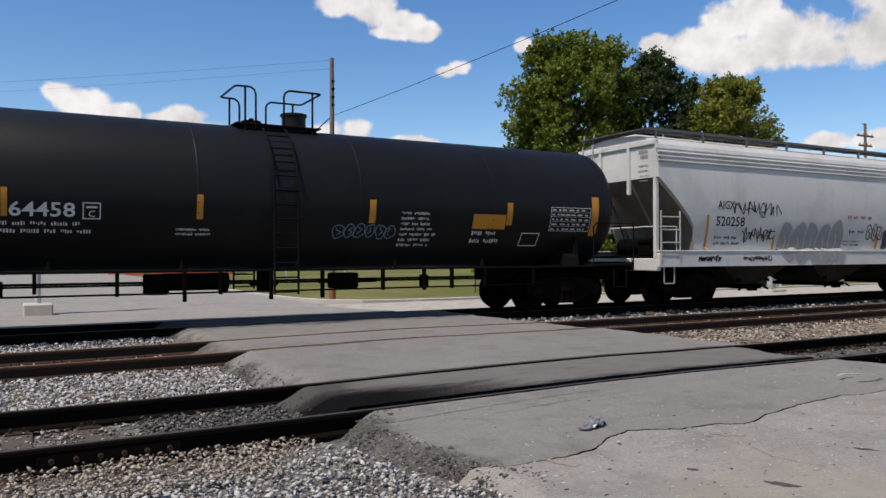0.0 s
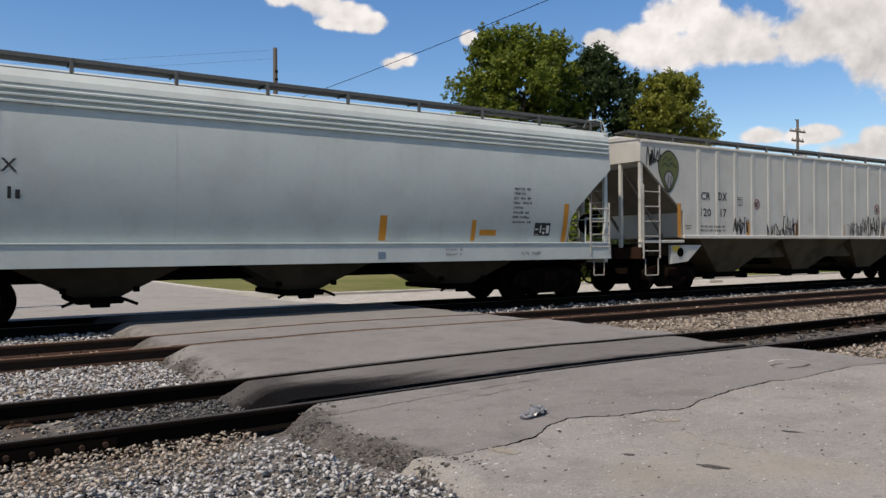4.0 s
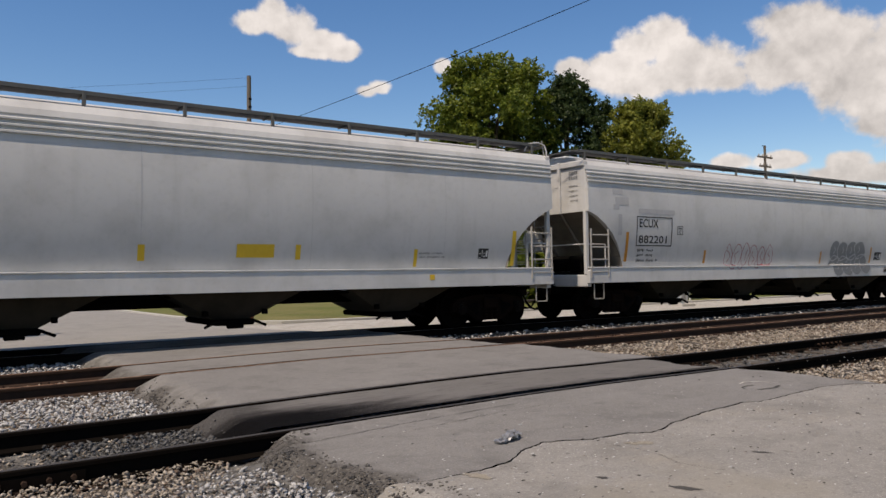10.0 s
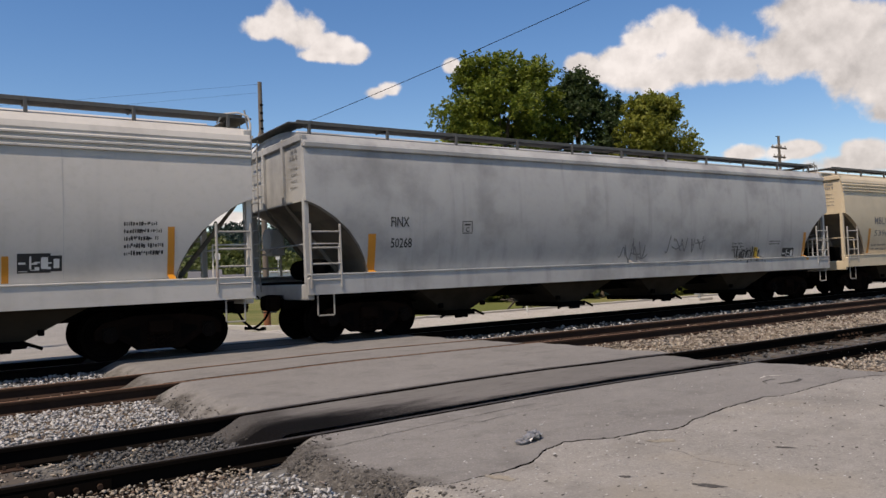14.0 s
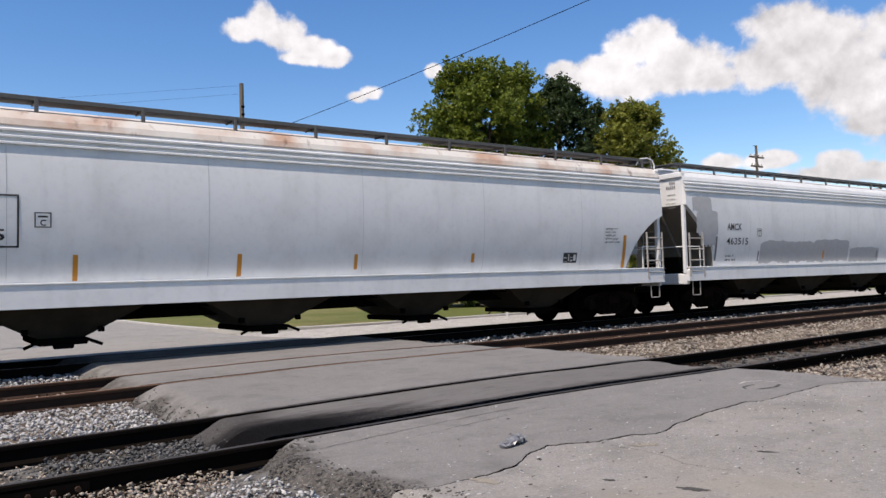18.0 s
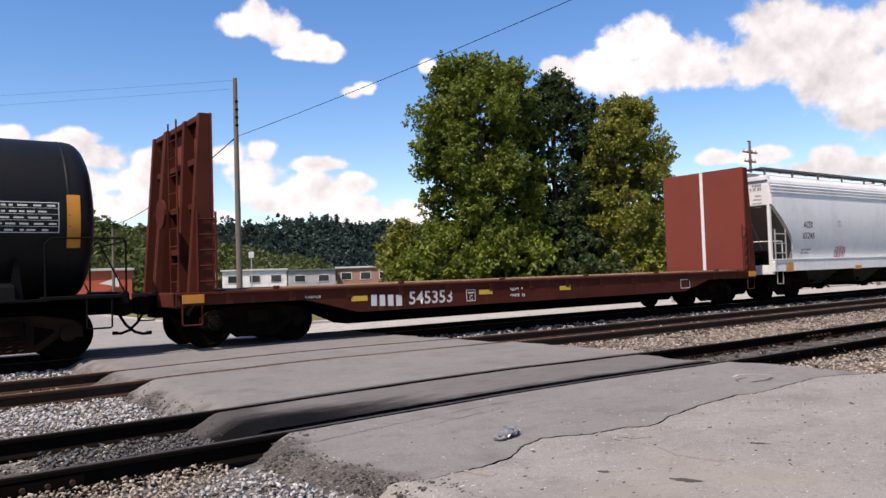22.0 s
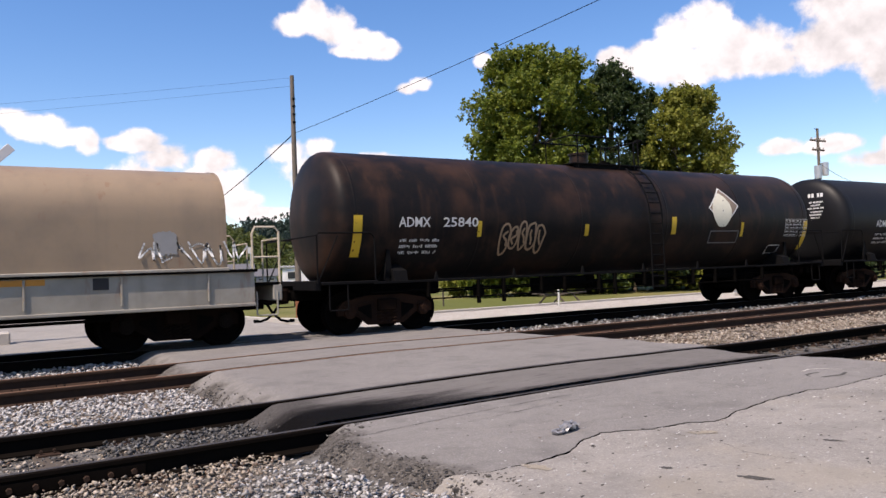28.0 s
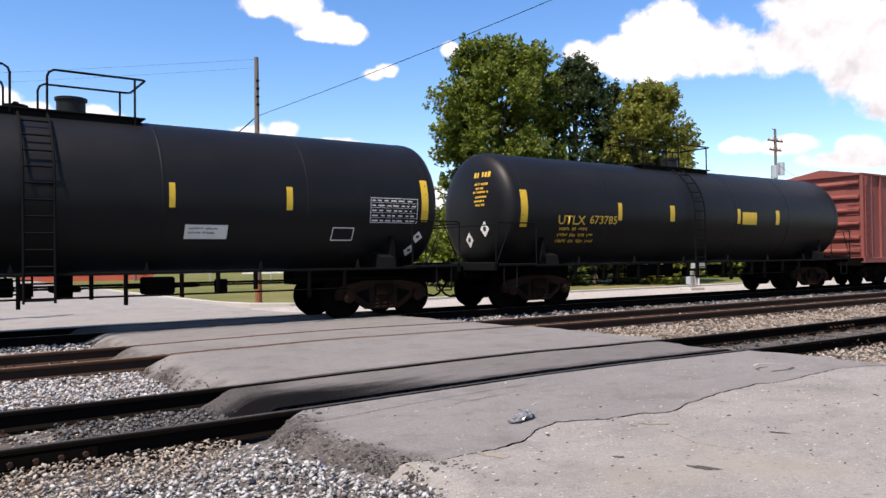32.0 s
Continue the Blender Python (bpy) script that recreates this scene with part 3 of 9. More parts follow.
def big(name, verts, faces, mat):
    """A large plain mesh straight from arrays of triangles or quads."""
    me = bpy.data.meshes.new(name)
    verts, faces = np.asarray(verts, np.float32), np.asarray(faces, np.int32)
    k = faces.shape[1]
    me.vertices.add(len(verts))
    me.vertices.foreach_set("co", verts.ravel())
    me.loops.add(faces.size)
    me.loops.foreach_set("vertex_index", faces.ravel())
    me.polygons.add(len(faces))
    me.polygons.foreach_set("loop_start", np.arange(0, faces.size, k, dtype=np.int32))
    me.materials.append(mat)
    me.update(calc_edges=True)
    me.validate()
    return me


# ---- ground ----
T1, T2, T3 = 6.65, 11.2, 15.45     # the tracks' middle lines
GAUGE = 0.752                      # half the distance between rail heads


def bump(x, y):
    """The crossing stands a little proud in its middle."""
    return 0.04 * math.exp(-((x - 5.8) / 2.8) ** 2) * (1.0 if y < 13 else 0.0)


def sheet(name, xs, ys, height, mat, label, category, kind="structure", thick=0.0):
    v = [(x, y, height(x, y)) for y in ys for x in xs]
    n = len(xs)
    f = [(j * n + i, j * n + i + 1, (j + 1) * n + i + 1, (j + 1) * n + i) for j in range(len(ys) - 1) for i in range(n - 1)]
    return tagged(new(name, big(name, v, f, mat)), label, category, "", kind)


def span(a, b, n):
    return [a + (b - a) * i / n for i in range(n + 1)]


def build_ground():
    xs = [-3500, -900, -300, -120, -60] + span(-40, 60, 50) + [80, 120, 200, 400, 900, 3500]
    ys = [-3500, -900, -200, -60] + span(-30, 60, 45) + [80, 120, 200, 400, 900, 3500]
    sheet("ground", xs, ys, lambda x, y: -0.30 + 0.03 * noise.noise((x * 0.3, y * 0.3, 0)), GRASS, "dry mown grass and bare earth", "ground")
    # ballast beds
    for y, w, mat, lab in ((T1, 2.0, BALLAST, "crushed grey limestone ballast bed"), (T2, 1.9, BALLAST_BROWN, "rust-stained brown ballast bed"),
                           (T3, 1.75, BALLAST, "grey ballast bed under the train")):
        sheet("ballast_bed", [-60, -20] + span(-8, 30, 90) + [50, 90, 160, 460], span(y - w - 0.45, y + w + 0.45, 14),
              lambda x, yy, y=y, w=w: -0.20 + 0.03 * noise.noise((x * 1.7, yy * 1.7, 2)) - 0.13 * max(0, (abs(yy - y) - w + 0.3) / 0.75), mat, lab, "ballast")
    # gravel in front of the near track
    sheet("gravel_shoulder", span(-8, 2.6, 50), span(-4, 5.4, 40),
          lambda x, y: -0.19 + 0.035 * noise.noise((x * 1.1, y * 1.1, 5)) + 0.10 * max(0.0, min(1.0, (x - 1.2) / 1.2)), BALLAST, "loose grey gravel beside the pavement", "gravel")
    sheet("gravel_shoulder", span(8.6, 40, 60) + [70, 120], span(3.6, 5.2, 12),
          lambda x, y: -0.17 + 0.04 * noise.noise((x * 1.1, y * 1.1, 6)) - (0.03 if y < 4 else 0), BALLAST_BROWN, "loose gravel along the near track", "gravel")


CRACK = [(1.6, 4.05), (2.42, 4.02), (2.66, 3.92), (2.98, 3.92), (3.35, 3.95), (3.55, 4.09), (3.94, 4.27), (4.34, 4.11), (4.71, 4.08), (4.89, 3.97),
         (5.45, 4.15), (6.1, 4.26), (6.67, 4.33), (6.84, 4.24), (7.54, 4.31), (8.23, 4.36), (8.66, 4.27), (8.95, 4.0), (9.6, 3.9)]


def crack_y(x):
    for (x0, y0), (x1, y1) in zip(CRACK, CRACK[1:]):
        if x0 <= x <= x1:
            k = (x - x0) / (x1 - x0)
            return y0 + (y1 - y0) * k + 0.035 * noise.noise((x * 5, 0, 3)) + 0.02 * noise.noise((x * 16, 0, 4)) + 0.008 * noise.noise((x * 41, 0, 6))
    return CRACK[0][1] if x < CRACK[0][0] else CRACK[-1][1]


def left_edge(y):
    """Where the road's ragged left edge runs in front of the near rail."""
    pts = [(-30, 0.2), (0, 1.6), (2.2, 1.95), (3.4, 2.15), (3.7, 2.22), (4.1, 2.08), (4.7, 1.95), (5.2, 1.86), (5.9, 2.24)]
    for (a, x0), (b, x1) in zip(pts, pts[1:]):
        if a <= y <= b:
            return x0 + (x1 - x0) * (y - a) / (b - a)
    return pts[-1][1]


def apron_height(x, y):
    k = min(1.0, max(0.0, (y - crack_y(x)) / 1.1))
    return bump(x, y) * 0.9 * k * k * (3 - 2 * k) + 0.006 * noise.noise((x * 0.9, y * 0.9, 3))


def old_height(x, y):
    return 0.004 * noise.noise((x * 2, y * 2, 1)) + 0.006 * noise.noise((x * 0.6, y * 0.6, 1))


def stain(name, pts, mat, label, height, lift=0.003):
    """A thin irregular film on the pavement."""
    cx, cy = sum(p[0] for p in pts) / len(pts), sum(p[1] for p in pts) / len(pts)
    v = [(cx, cy, height(cx, cy) + lift)] + [(x, y, height(x, y) + lift) for x, y in pts]
    n = len(pts)
    g = Geo().add(v, [(0, 1 + k, 1 + (k + 1) % n) for k in range(n)])
    tagged(part(name, g, mat), label, "stain", "", "structure")


def blot(cx, cy, a, b, turn, seed, rough=.25):
    rnd = random.Random(seed)
    out = []
    for k in range(22):
        q, r = 6.2832 * k / 22, 1 + rnd.uniform(-rough, rough)
        u, w = a * r * math.cos(q), b * r * math.sin(q)
        c, s = math.cos(radians(turn)), math.sin(radians(turn))
        out.append((cx + u * c - w * s, cy + u * s + w * c))
    return out


def build_crossing():
    # new asphalt between the crack and the near rail
    def apron_top(u, k):
        x = u
        y0, y1 = crack_y(x) + 0.006 + 0.008 * abs(noise.noise((x * 9, 2, 2))), T1 - GAUGE - 0.06
        y = y0 + (y1 - y0) * k
        edge = x - left_edge(y) - 0.12 * noise.noise((y * 3, 1, 1))
        far = 9.3 - x + 0.2 * noise.noise((y * 2, 5, 1))
        drop = max(0.0, 1 - edge / 0.45) if edge < 0.45 else 0.0
        drop = max(drop, max(0.0, 1 - far / 0.4))
        drop = min(1.0, drop)
        rag = 0.045 * noise.noise((x * 7, y * 7, 9)) * (drop + 0.05)
        return (x, y, apron_height(x, y) - 0.22 * drop * drop * (3 - 2 * drop) + rag)

    us, ks = span(1.55, 9.7, 420), span(0, 1, 34)
    v = [apron_top(u, k) for k in ks for u in us]
    n = len(us)
    f = [(j * n + i, j * n + i + 1, (j + 1) * n + i + 1, (j + 1) * n + i) for j in range(len(ks) - 1) for i in range(n - 1)]
    tagged(new("pavement", big("pavement", v, f, ASPHALT)), "patched grey asphalt apron before the rails", "pavement", "", "structure")

    # old pavement before the crack, with its ragged left edge
    def old_top(u, k):
        y = crack_y(u) - 0.005 - 0.006 * abs(noise.noise((u * 11, 7, 2)))
        yy = -14 + (y + 14) * (1 - (1 - k) ** 2.2)
        x = max(u, -30)
        e = x - left_edge(yy) - 0.1 * noise.noise((yy * 3, 2, 1))
        drop = min(1.0, max(0.0, 1 - e / 0.35))
        return (x, yy, old_height(x, yy) - 0.24 * drop + 0.04 * noise.noise((x * 8, yy * 8, 2)) * drop)

    us, ks = span(0.9, 10, 400) + span(10.4, 20, 20) + [24, 30, 45, 70], span(0, 1, 44)
    v = [old_top(u, k) for k in ks for u in us]
    n = len(us)
    f = [(j * n + i, j * n + i + 1, (j + 1) * n + i + 1, (j + 1) * n + i) for j in range(len(ks) - 1) for i in range(n - 1)]
    tagged(new("pavement", big("pavement", v, f, ASPHALT_OLD)), "old weathered pale asphalt with a long ragged crack", "pavement", "", "structure")

    # crumbled edge of the apron where it meets the gravel
    rng = random.Random(77)
    g = Geo()
    for k in range(4200):
        y = rng.uniform(3.4, 5.85)
        x = left_edge(y) + rng.gauss(.16, .15)
        r = rng.uniform(.004, .012) if rng.random() < .95 else rng.uniform(.014, .03)
        drop = min(1.0, max(0.0, 1 - (x - left_edge(y)) / .45))
        z = apron_height(x, y) - .22 * drop * drop * (3 - 2 * drop) + r * .2
        g.sphere((x, y, z), r, 5, 3, (1, rng.uniform(.6, 1), .6))
    tagged(part("asphalt_crumbs", g, CRUMBLE), "dark crumbled asphalt lumps at the pavement edge", "rubble", "", "stuff")
    # crumbs on the ragged ends of the strips between the rails
    g = Geo()
    for y0, y1, xl, n in ((6.0, 7.25, 2.0, 500), (7.5, 10.3, 2.2, 1500), (10.6, 11.8, 2.1, 350), (12.1, 14.6, 2.2, 500)):
        for k in range(n):
            y = rng.uniform(y0, y1)
            x = xl + rng.gauss(.08, .1)
            d = min(1.0, max(0.0, 1 - (x - xl) / .55))
            r = rng.uniform(.005, .014)
            g.sphere((x, y, bump(x, y) - .23 * d * d * (3 - 2 * d) + .004), r, 5, 3, (1, .8, .7))
    tagged(part("asphalt_crumbs", g, CRUMBLE), "crumbled asphalt at the ends of the crossing", "rubble", "", "stuff")
    # grit and chips lying on the pavement
    for name, n, mat, lab, lo, hi in (("dark_chips", 210, TAR, "dark chips of asphalt and leaf scraps on the pavement", .004, .012), ("pale_grit", 1100, STONE, "pale grit scattered on the pavement", .003, .009)):
        g = Geo()
        for k in range(n):
            x, y = 2.3 + 9.0 * rng.random() ** 1.25, rng.uniform(2.2, 5.8)
            if rng.random() < .6:
                y = crack_y(x) - abs(rng.gauss(0, .9))
            if y < 1.9:
                continue
            r = rng.uniform(lo, hi) * (1 if rng.random() < .9 else 1.6)
            h = apron_height(x, y) if y > crack_y(x) else old_height(x, y)
            g.sphere((x, y, h + r * .15), r, 5, 3, (rng.uniform(.8, 2.0), rng.uniform(.5, 1), .35))
        tagged(part(name, g, mat), lab, "debris", "", "stuff")
    stain("trim", blot(3.77, 2.82, .095, .032, -64, 1), TAR, "dark oval tar spot on the old pavement", old_height)
    stain("trim", blot(4.93, 3.05, .07, .022, -60, 2), TAR, "small dark tar spot on the old pavement", old_height)
    stain("trim", blot(3.57, 3.29, .04, .022, -50, 3), TAR, "small black tar drop on the old pavement", old_height)
    stain("trim", blot(2.99, 3.82, .06, .09, 10, 4, .4), TAN_DUST, "tan dusty patch beside the crack", old_height)
    stain("trim", blot(4.5, 3.78, .10, .05, -30, 5, .4), TAN_DUST, "pale rubbed patch on the old pavement", old_height)
    for pts, w, mat in (([(7.35, 4.74), (7.42, 4.83), (7.56, 4.86), (7.66, 4.84)], .014, TAR), ([(7.60, 4.98), (7.78, 5.03), (7.98, 4.95), (8.06, 4.80)], .012, CONCRETE), ([(7.45, 4.66), (7.7, 4.62), (7.9, 4.68)], .02, TAR)):
        v, f = [], []
        for x, y in pts:
            v += [(x, y - w, apron_height(x, y - w) + .003), (x, y + w, apron_height(x, y + w) + .003)]
        f = [(2 * k, 2 * k + 2, 2 * k + 3, 2 * k + 1) for k in range(len(pts) - 1)]
        tagged(part("trim", Geo().add(v, f), mat), "worn ring round an old pavement patch", "stain", "", "structure")
    # fine tar lines on the apron, and one hairline crack across the old part
    for line, w, mat, h in (([(2.5, 5.35), (3.2, 5.45), (4.0, 5.52), (4.9, 5.55)], .006, TAR, apron_height), ([(3.4, 5.2), (4.2, 5.3), (5.1, 5.33)], .004, TAR, apron_height),
                            ([(4.3, 3.95), (4.35, 3.6), (4.25, 3.2), (4.3, 2.9)], .003, TAR, old_height)):
        v, f = [], []
        for (x0, y0), (x1, y1) in zip(line, line[1:]):
            for q in span(0, 1, 10)[:-1]:
                x, y = x0 + (x1 - x0) * q, y0 + (y1 - y0) * q
                ww = w * (.3 + abs(noise.noise((x * 9, y * 9, 1))) * 1.6)
                x, y = x + .02 * noise.noise((x * 6, y * 6, 2)), y + .02 * noise.noise((x * 6, y * 6, 5))
                dx, dy = (0, ww) if h is apron_height else (ww, 0)
                v += [(x - dx, y - dy, h(x, y) + .0025), (x + dx, y + dy, h(x, y) + .0025)]
        f = [(2 * k, 2 * k + 2, 2 * k + 3, 2 * k + 1) for k in range(len(v) // 2 - 1)]
        tagged(part("trim", Geo().add(v, f), mat), "thin tar line on the pavement", "stain", "", "structure")
    # dark bottom of the crack
    g = Geo()
    for a, b in zip(span(2.45, 9.5, 120), span(2.45, 9.5, 120)[1:]):
        y0, y1 = crack_y(a), crack_y(b)
        g.add([(a, y0 - 0.04, -0.014), (b, y1 - 0.04, -0.014), (b, y1 + 0.04, -0.014), (a, y0 + 0.04, -0.014)], [(0, 1, 2, 3)])
    tagged(part("trim", g, UNDER), "near-black strip along the bottom of the pavement crack", "crack", "", "structure")

    # slabs between the rails
    def slab(y0, y1, xl, xr, mat, label, slump=0.45, top=0.0):
        def at(x, y):
            l = xl + 0.18 * noise.noise((y * 2.2, 3, 0)) + 0.10 * noise.noise((y * 7, 3, 0))
            r = xr + 0.22 * noise.noise((y * 1.6, 8, 0))
            d = min(1.0, max(0.0, 1 - (x - l) / slump if x < l + slump else 0.0, 1 - (r - x) / (slump * 0.8) if x > r - slump * 0.8 else 0.0))
            s = d * d * (3 - 2 * d)
            return top + bump(x, y) - 0.23 * s + 0.08 * noise.noise((x * 7, y * 7, 4)) * (d + 0.02) + 0.006 * noise.noise((x, y, 7))
        sheet("crossing_slab", span(xl - 0.3, xr + 0.3, 130), span(y0, y1, max(8, int((y1 - y0) * 8))), at, mat, label, "pavement")

    a, b = GAUGE + 0.055, GAUGE - 0.11
    slab(T1 - b + .10, T1 + b, 2.0, 9.2, ASPHALT_DARK, "oil-stained dark asphalt between the rails", 0.55, -0.005)
    slab(T1 + a, T2 - a, 2.2, 9.6, ASPHALT, "smooth grey asphalt strip between two tracks", 0.6, 0.0)
    slab(T2 - b, T2 + b, 2.1, 9.3, ASPHALT, "smooth grey asphalt between rusty rails", 0.5, 0.0)
    slab(T2 + a, T3 - a, 2.2, 9.3, ASPHALT, "smooth grey asphalt strip beside the train", 0.6, 0.0)
    slab(T3 - b, T3 + b, 2.2, 9.2, ASPHALT_DARK, "dark asphalt between the rails under the train", 0.4, 0.0)
    # far road, gravel strip, kerb
    sheet("road", span(-7, 8.2, 16), [T3 + a, 17.2, 18, 19, 20, 22, 24, 28, 34, 45, 70, 120, 200],
          lambda x, y: -0.05 - 0.14 * min(1, max(0, (y - 17) / 4)) + 0.01 * noise.noise((x, y, 2)), ROAD_FAR, "pale sunlit road beyond the tracks", "road")
    sheet("gravel_shoulder", span(8.2, 40, 40) + [60, 100, 200, 400], span(17.1, 22.6, 10),
          lambda x, y: -0.20 + 0.02 * noise.noise((x * 0.8, y * 0.8, 4)), GRAVEL, "pale gravel strip along the far side of the tracks", "gravel")
    g = Geo()
    arc = [(8.2, 60), (8.2, 40), (8.3, 30), (8.5, 26), (9.0, 24.2), (10.0, 23.2), (12, 22.75), (16, 22.7), (30, 22.7), (60, 22.7), (120, 22.7)]
    g.loft([[(x - 0.08, y - 0.08, -0.32), (x - 0.08, y - 0.08, -0.13), (x + 0.08, y + 0.08, -0.12), (x + 0.08, y + 0.08, -0.32)] for x, y in arc])
    tagged(part("kerb", g, CONCRETE), "low pale concrete kerb round the grass", "kerb", "", "structure")


def stones(name, n, area, size, mat, label, seed, z=-0.19):
    rng = np.random.default_rng(seed)
    base = np.array([(1, 0, 0), (-1, 0, 0), (0, 1, 0), (0, -1, 0), (0, 0, 1), (0, 0, -1), (.62, .62, .5), (-.6, .6, -.5), (.6, -.64, -.45), (-.62, -.6, .5)])
    tri = np.array([(4, 0, 6), (4, 6, 2), (6, 0, 2), (4, 2, 1), (4, 1, 9), (9, 1, 3), (4, 9, 3), (4, 3, 0), (5, 2, 0), (5, 0, 8), (8, 0, 3), (5, 8, 3), (5, 3, 1), (5, 1, 7), (7, 1, 2), (5, 7, 2)])
    P = area(rng, n)
    n = len(P)
    s = size * (0.4 + 1.25 * rng.random((n, 1, 1)) ** 2.2)
    jit = base[None] * (0.5 + 0.85 * rng.random((n, len(base), 1))) + rng.normal(size=(n, len(base), 3)) * 0.12
    ang = rng.random(n) * 6.283
    c, sn = np.cos(ang), np.sin(ang)
    jit = jit * np.array([1.05, 0.75, 0.5])
    tilt = rng.random(n) * 1.4 - 0.7
    ct, st = np.cos(tilt), np.sin(tilt)
    x, y, zz = jit[..., 0], jit[..., 1], jit[..., 2]
    x, zz = x * ct[:, None] - zz * st[:, None], x * st[:, None] + zz * ct[:, None]
    x, y = x * c[:, None] - y * sn[:, None], x * sn[:, None] + y * c[:, None]
    V = np.stack([x, y, zz], -1) * s + P[:, None, :]
    F = tri[None] + (np.arange(n) * len(base))[:, None, None]
    ob = new(name, big(name, V.reshape(-1, 3), F.reshape(-1, 3), mat))
    return tagged(ob, label, "gravel", "", "stuff")


def build_stones():
    def near(rng, n):
        p = np.stack([rng.uniform(-5, 2.5, n), rng.uniform(0.6, 5.62, n), np.zeros(n)], 1)
        k = np.array([left_edge(min(5.9, q[1])) for q in p])
        keep = p[:, 0] < k + 0.05 + 0.15 * rng.random(n)
        keep &= (p[:, 0] < 1.35) | (p[:, 1] < 5.3)
        keep &= rng.random(n) > np.clip((p[:, 1] - 4.95) / 0.5, 0, 0.9)
        p = p[keep]
        p[:, 2] = -0.185 + 0.05 * rng.random(len(p)) + 0.12 * np.clip((p[:, 0] - 1.2) / 1.2, 0, 1)
        return p

    def band(x0, x1, y0, y1, z):
        def area(rng, n):
            p = np.stack([rng.uniform(x0, x1, n), rng.uniform(y0, y1, n), z + 0.05 * rng.random(n)], 1)
            return p
        return area

    def thin(x0, x1, y0, y1, z):
        def area(rng, n):
            x = x0 + (x1 - x0) * rng.random(n) ** 1.8
            return np.stack([x, rng.uniform(y0, y1, n), z + 0.05 * rng.random(n)], 1)
        return area

    stones("ballast_stones", 40000, near, 0.0195, STONE, "loose crushed limestone stones", 1)
    stones("ballast_stones", 10000, near, 0.010, STONE_BROWN, "fine brown-grey chippings among the stones", 22)
    stones("ballast_stones", 6500, band(-5, 2.0, 4.95, 5.85, -0.165), 0.017, STONE_BROWN, "brown dirty stones along the near rail", 21)
    stones("ballast_stones", 1500, band(-5, 1.6, 6.0, 7.3, -0.205), 0.022, STONE_BROWN, "brown and grey stones between the rails", 2)
    stones("ballast_stones", 1500, band(-5, 1.9, 6.0, 7.3, -0.205), 0.018, STONE_DARK, "dirty dark stones between the rails", 31)
    stones("ballast_stones", 1900, band(0.9, 2.4, 6.0, 7.25, -0.17), 0.022, STONE_DARK, "sooty dark stones by the crossing", 9)
    stones("ballast_stones", 14500, band(-5, 2.3, 7.5, 10.35, -0.19), 0.024, STONE, "loose crushed limestone stones between tracks", 3)
    stones("ballast_stones", 1200, band(-4, 2.1, 10.5, 11.9, -0.21), 0.03, STONE_BROWN, "brown stones between rusty rails", 4)
    stones("ballast_stones", 4500, band(-3, 2.4, 12.05, 14.6, -0.19), 0.028, STONE, "loose limestone stones beside the train", 5)
    stones("ballast_stones", 2500, band(-3, 3.0, 16.4, 18.2, -0.2), 0.036, STONE, "loose limestone stones behind the train", 8)
    stones("ballast_stones", 11000, thin(9.3, 45, 7.5, 10.4, -0.19), 0.03, STONE_BROWN, "rust-stained stones between tracks", 6)
    stones("ballast_stones", 7500, thin(9.0, 40, 4.2, 5.8, -0.18), 0.026, STONE_BROWN, "loose stones along the near track", 7)
    stones("ballast_stones", 1500, thin(9.1, 40, 6.0, 7.3, -0.19), 0.03, STONE_DARK, "sooty stones between the near rails", 11)
    stones("ballast_stones", 1500, thin(9.3, 40, 10.5, 11.9, -0.2), 0.03, STONE_BROWN, "rusty brown stones between rails", 12)
    stones("ballast_stones", 2500, thin(9.4, 40, 12.1, 14.6, -0.19), 0.034, STONE, "pale stones beside the train", 13)


def build_scraps():
    """Splinters of old ties lying on the stones between the tracks."""
    rng = random.Random(90)
    for k in range(46):
        x, y = 9.8 + 26 * rng.random() ** 1.3, rng.choice((rng.uniform(7.7, 10.2), rng.uniform(7.7, 10.2), rng.uniform(4.3, 5.6)))
        l, w, h = rng.uniform(.12, .42), rng.uniform(.03, .08), rng.uniform(.02, .05)
        g = Geo().loft([[(-l, -w, 0), (-l * .9, w * .6, 0), (-l * .85, w * .3, h * .7), (-l, -w * .6, h)], [(0, -w, 0), (0, w, 0), (0, w * .8, h), (0, -w * .7, h * 1.1)],
                        [(l, -w * .3, 0), (l * .8, w * .5, 0), (l * .8, w * .4, h * .6), (l * .95, -w * .2, h * .5)]])
        ob = part("wood_scrap", g, TIEWOOD)
        ob.matrix_basis = pose(x, y, -.165, rng.uniform(-8, 8), rng.uniform(-8, 8), rng.uniform(0, 180))
        tagged(ob, "dark splinter of old tie wood on the ballast", "wood scrap", "wood scraps on the ballast")


def rail_profile(y, z):
    p = [(-.07, -.172), (-.07, -.16), (-.012, -.135), (-.009, -.045), (-.036, -.035), (-.036, -.008), (-.026, 0), (.026, 0), (.036, -.008), (.036, -.035),
         (.009, -.045), (.012, -.135), (.07, -.16), (.07, -.172)]
    return [(y + a, z + b) for a, b in p]


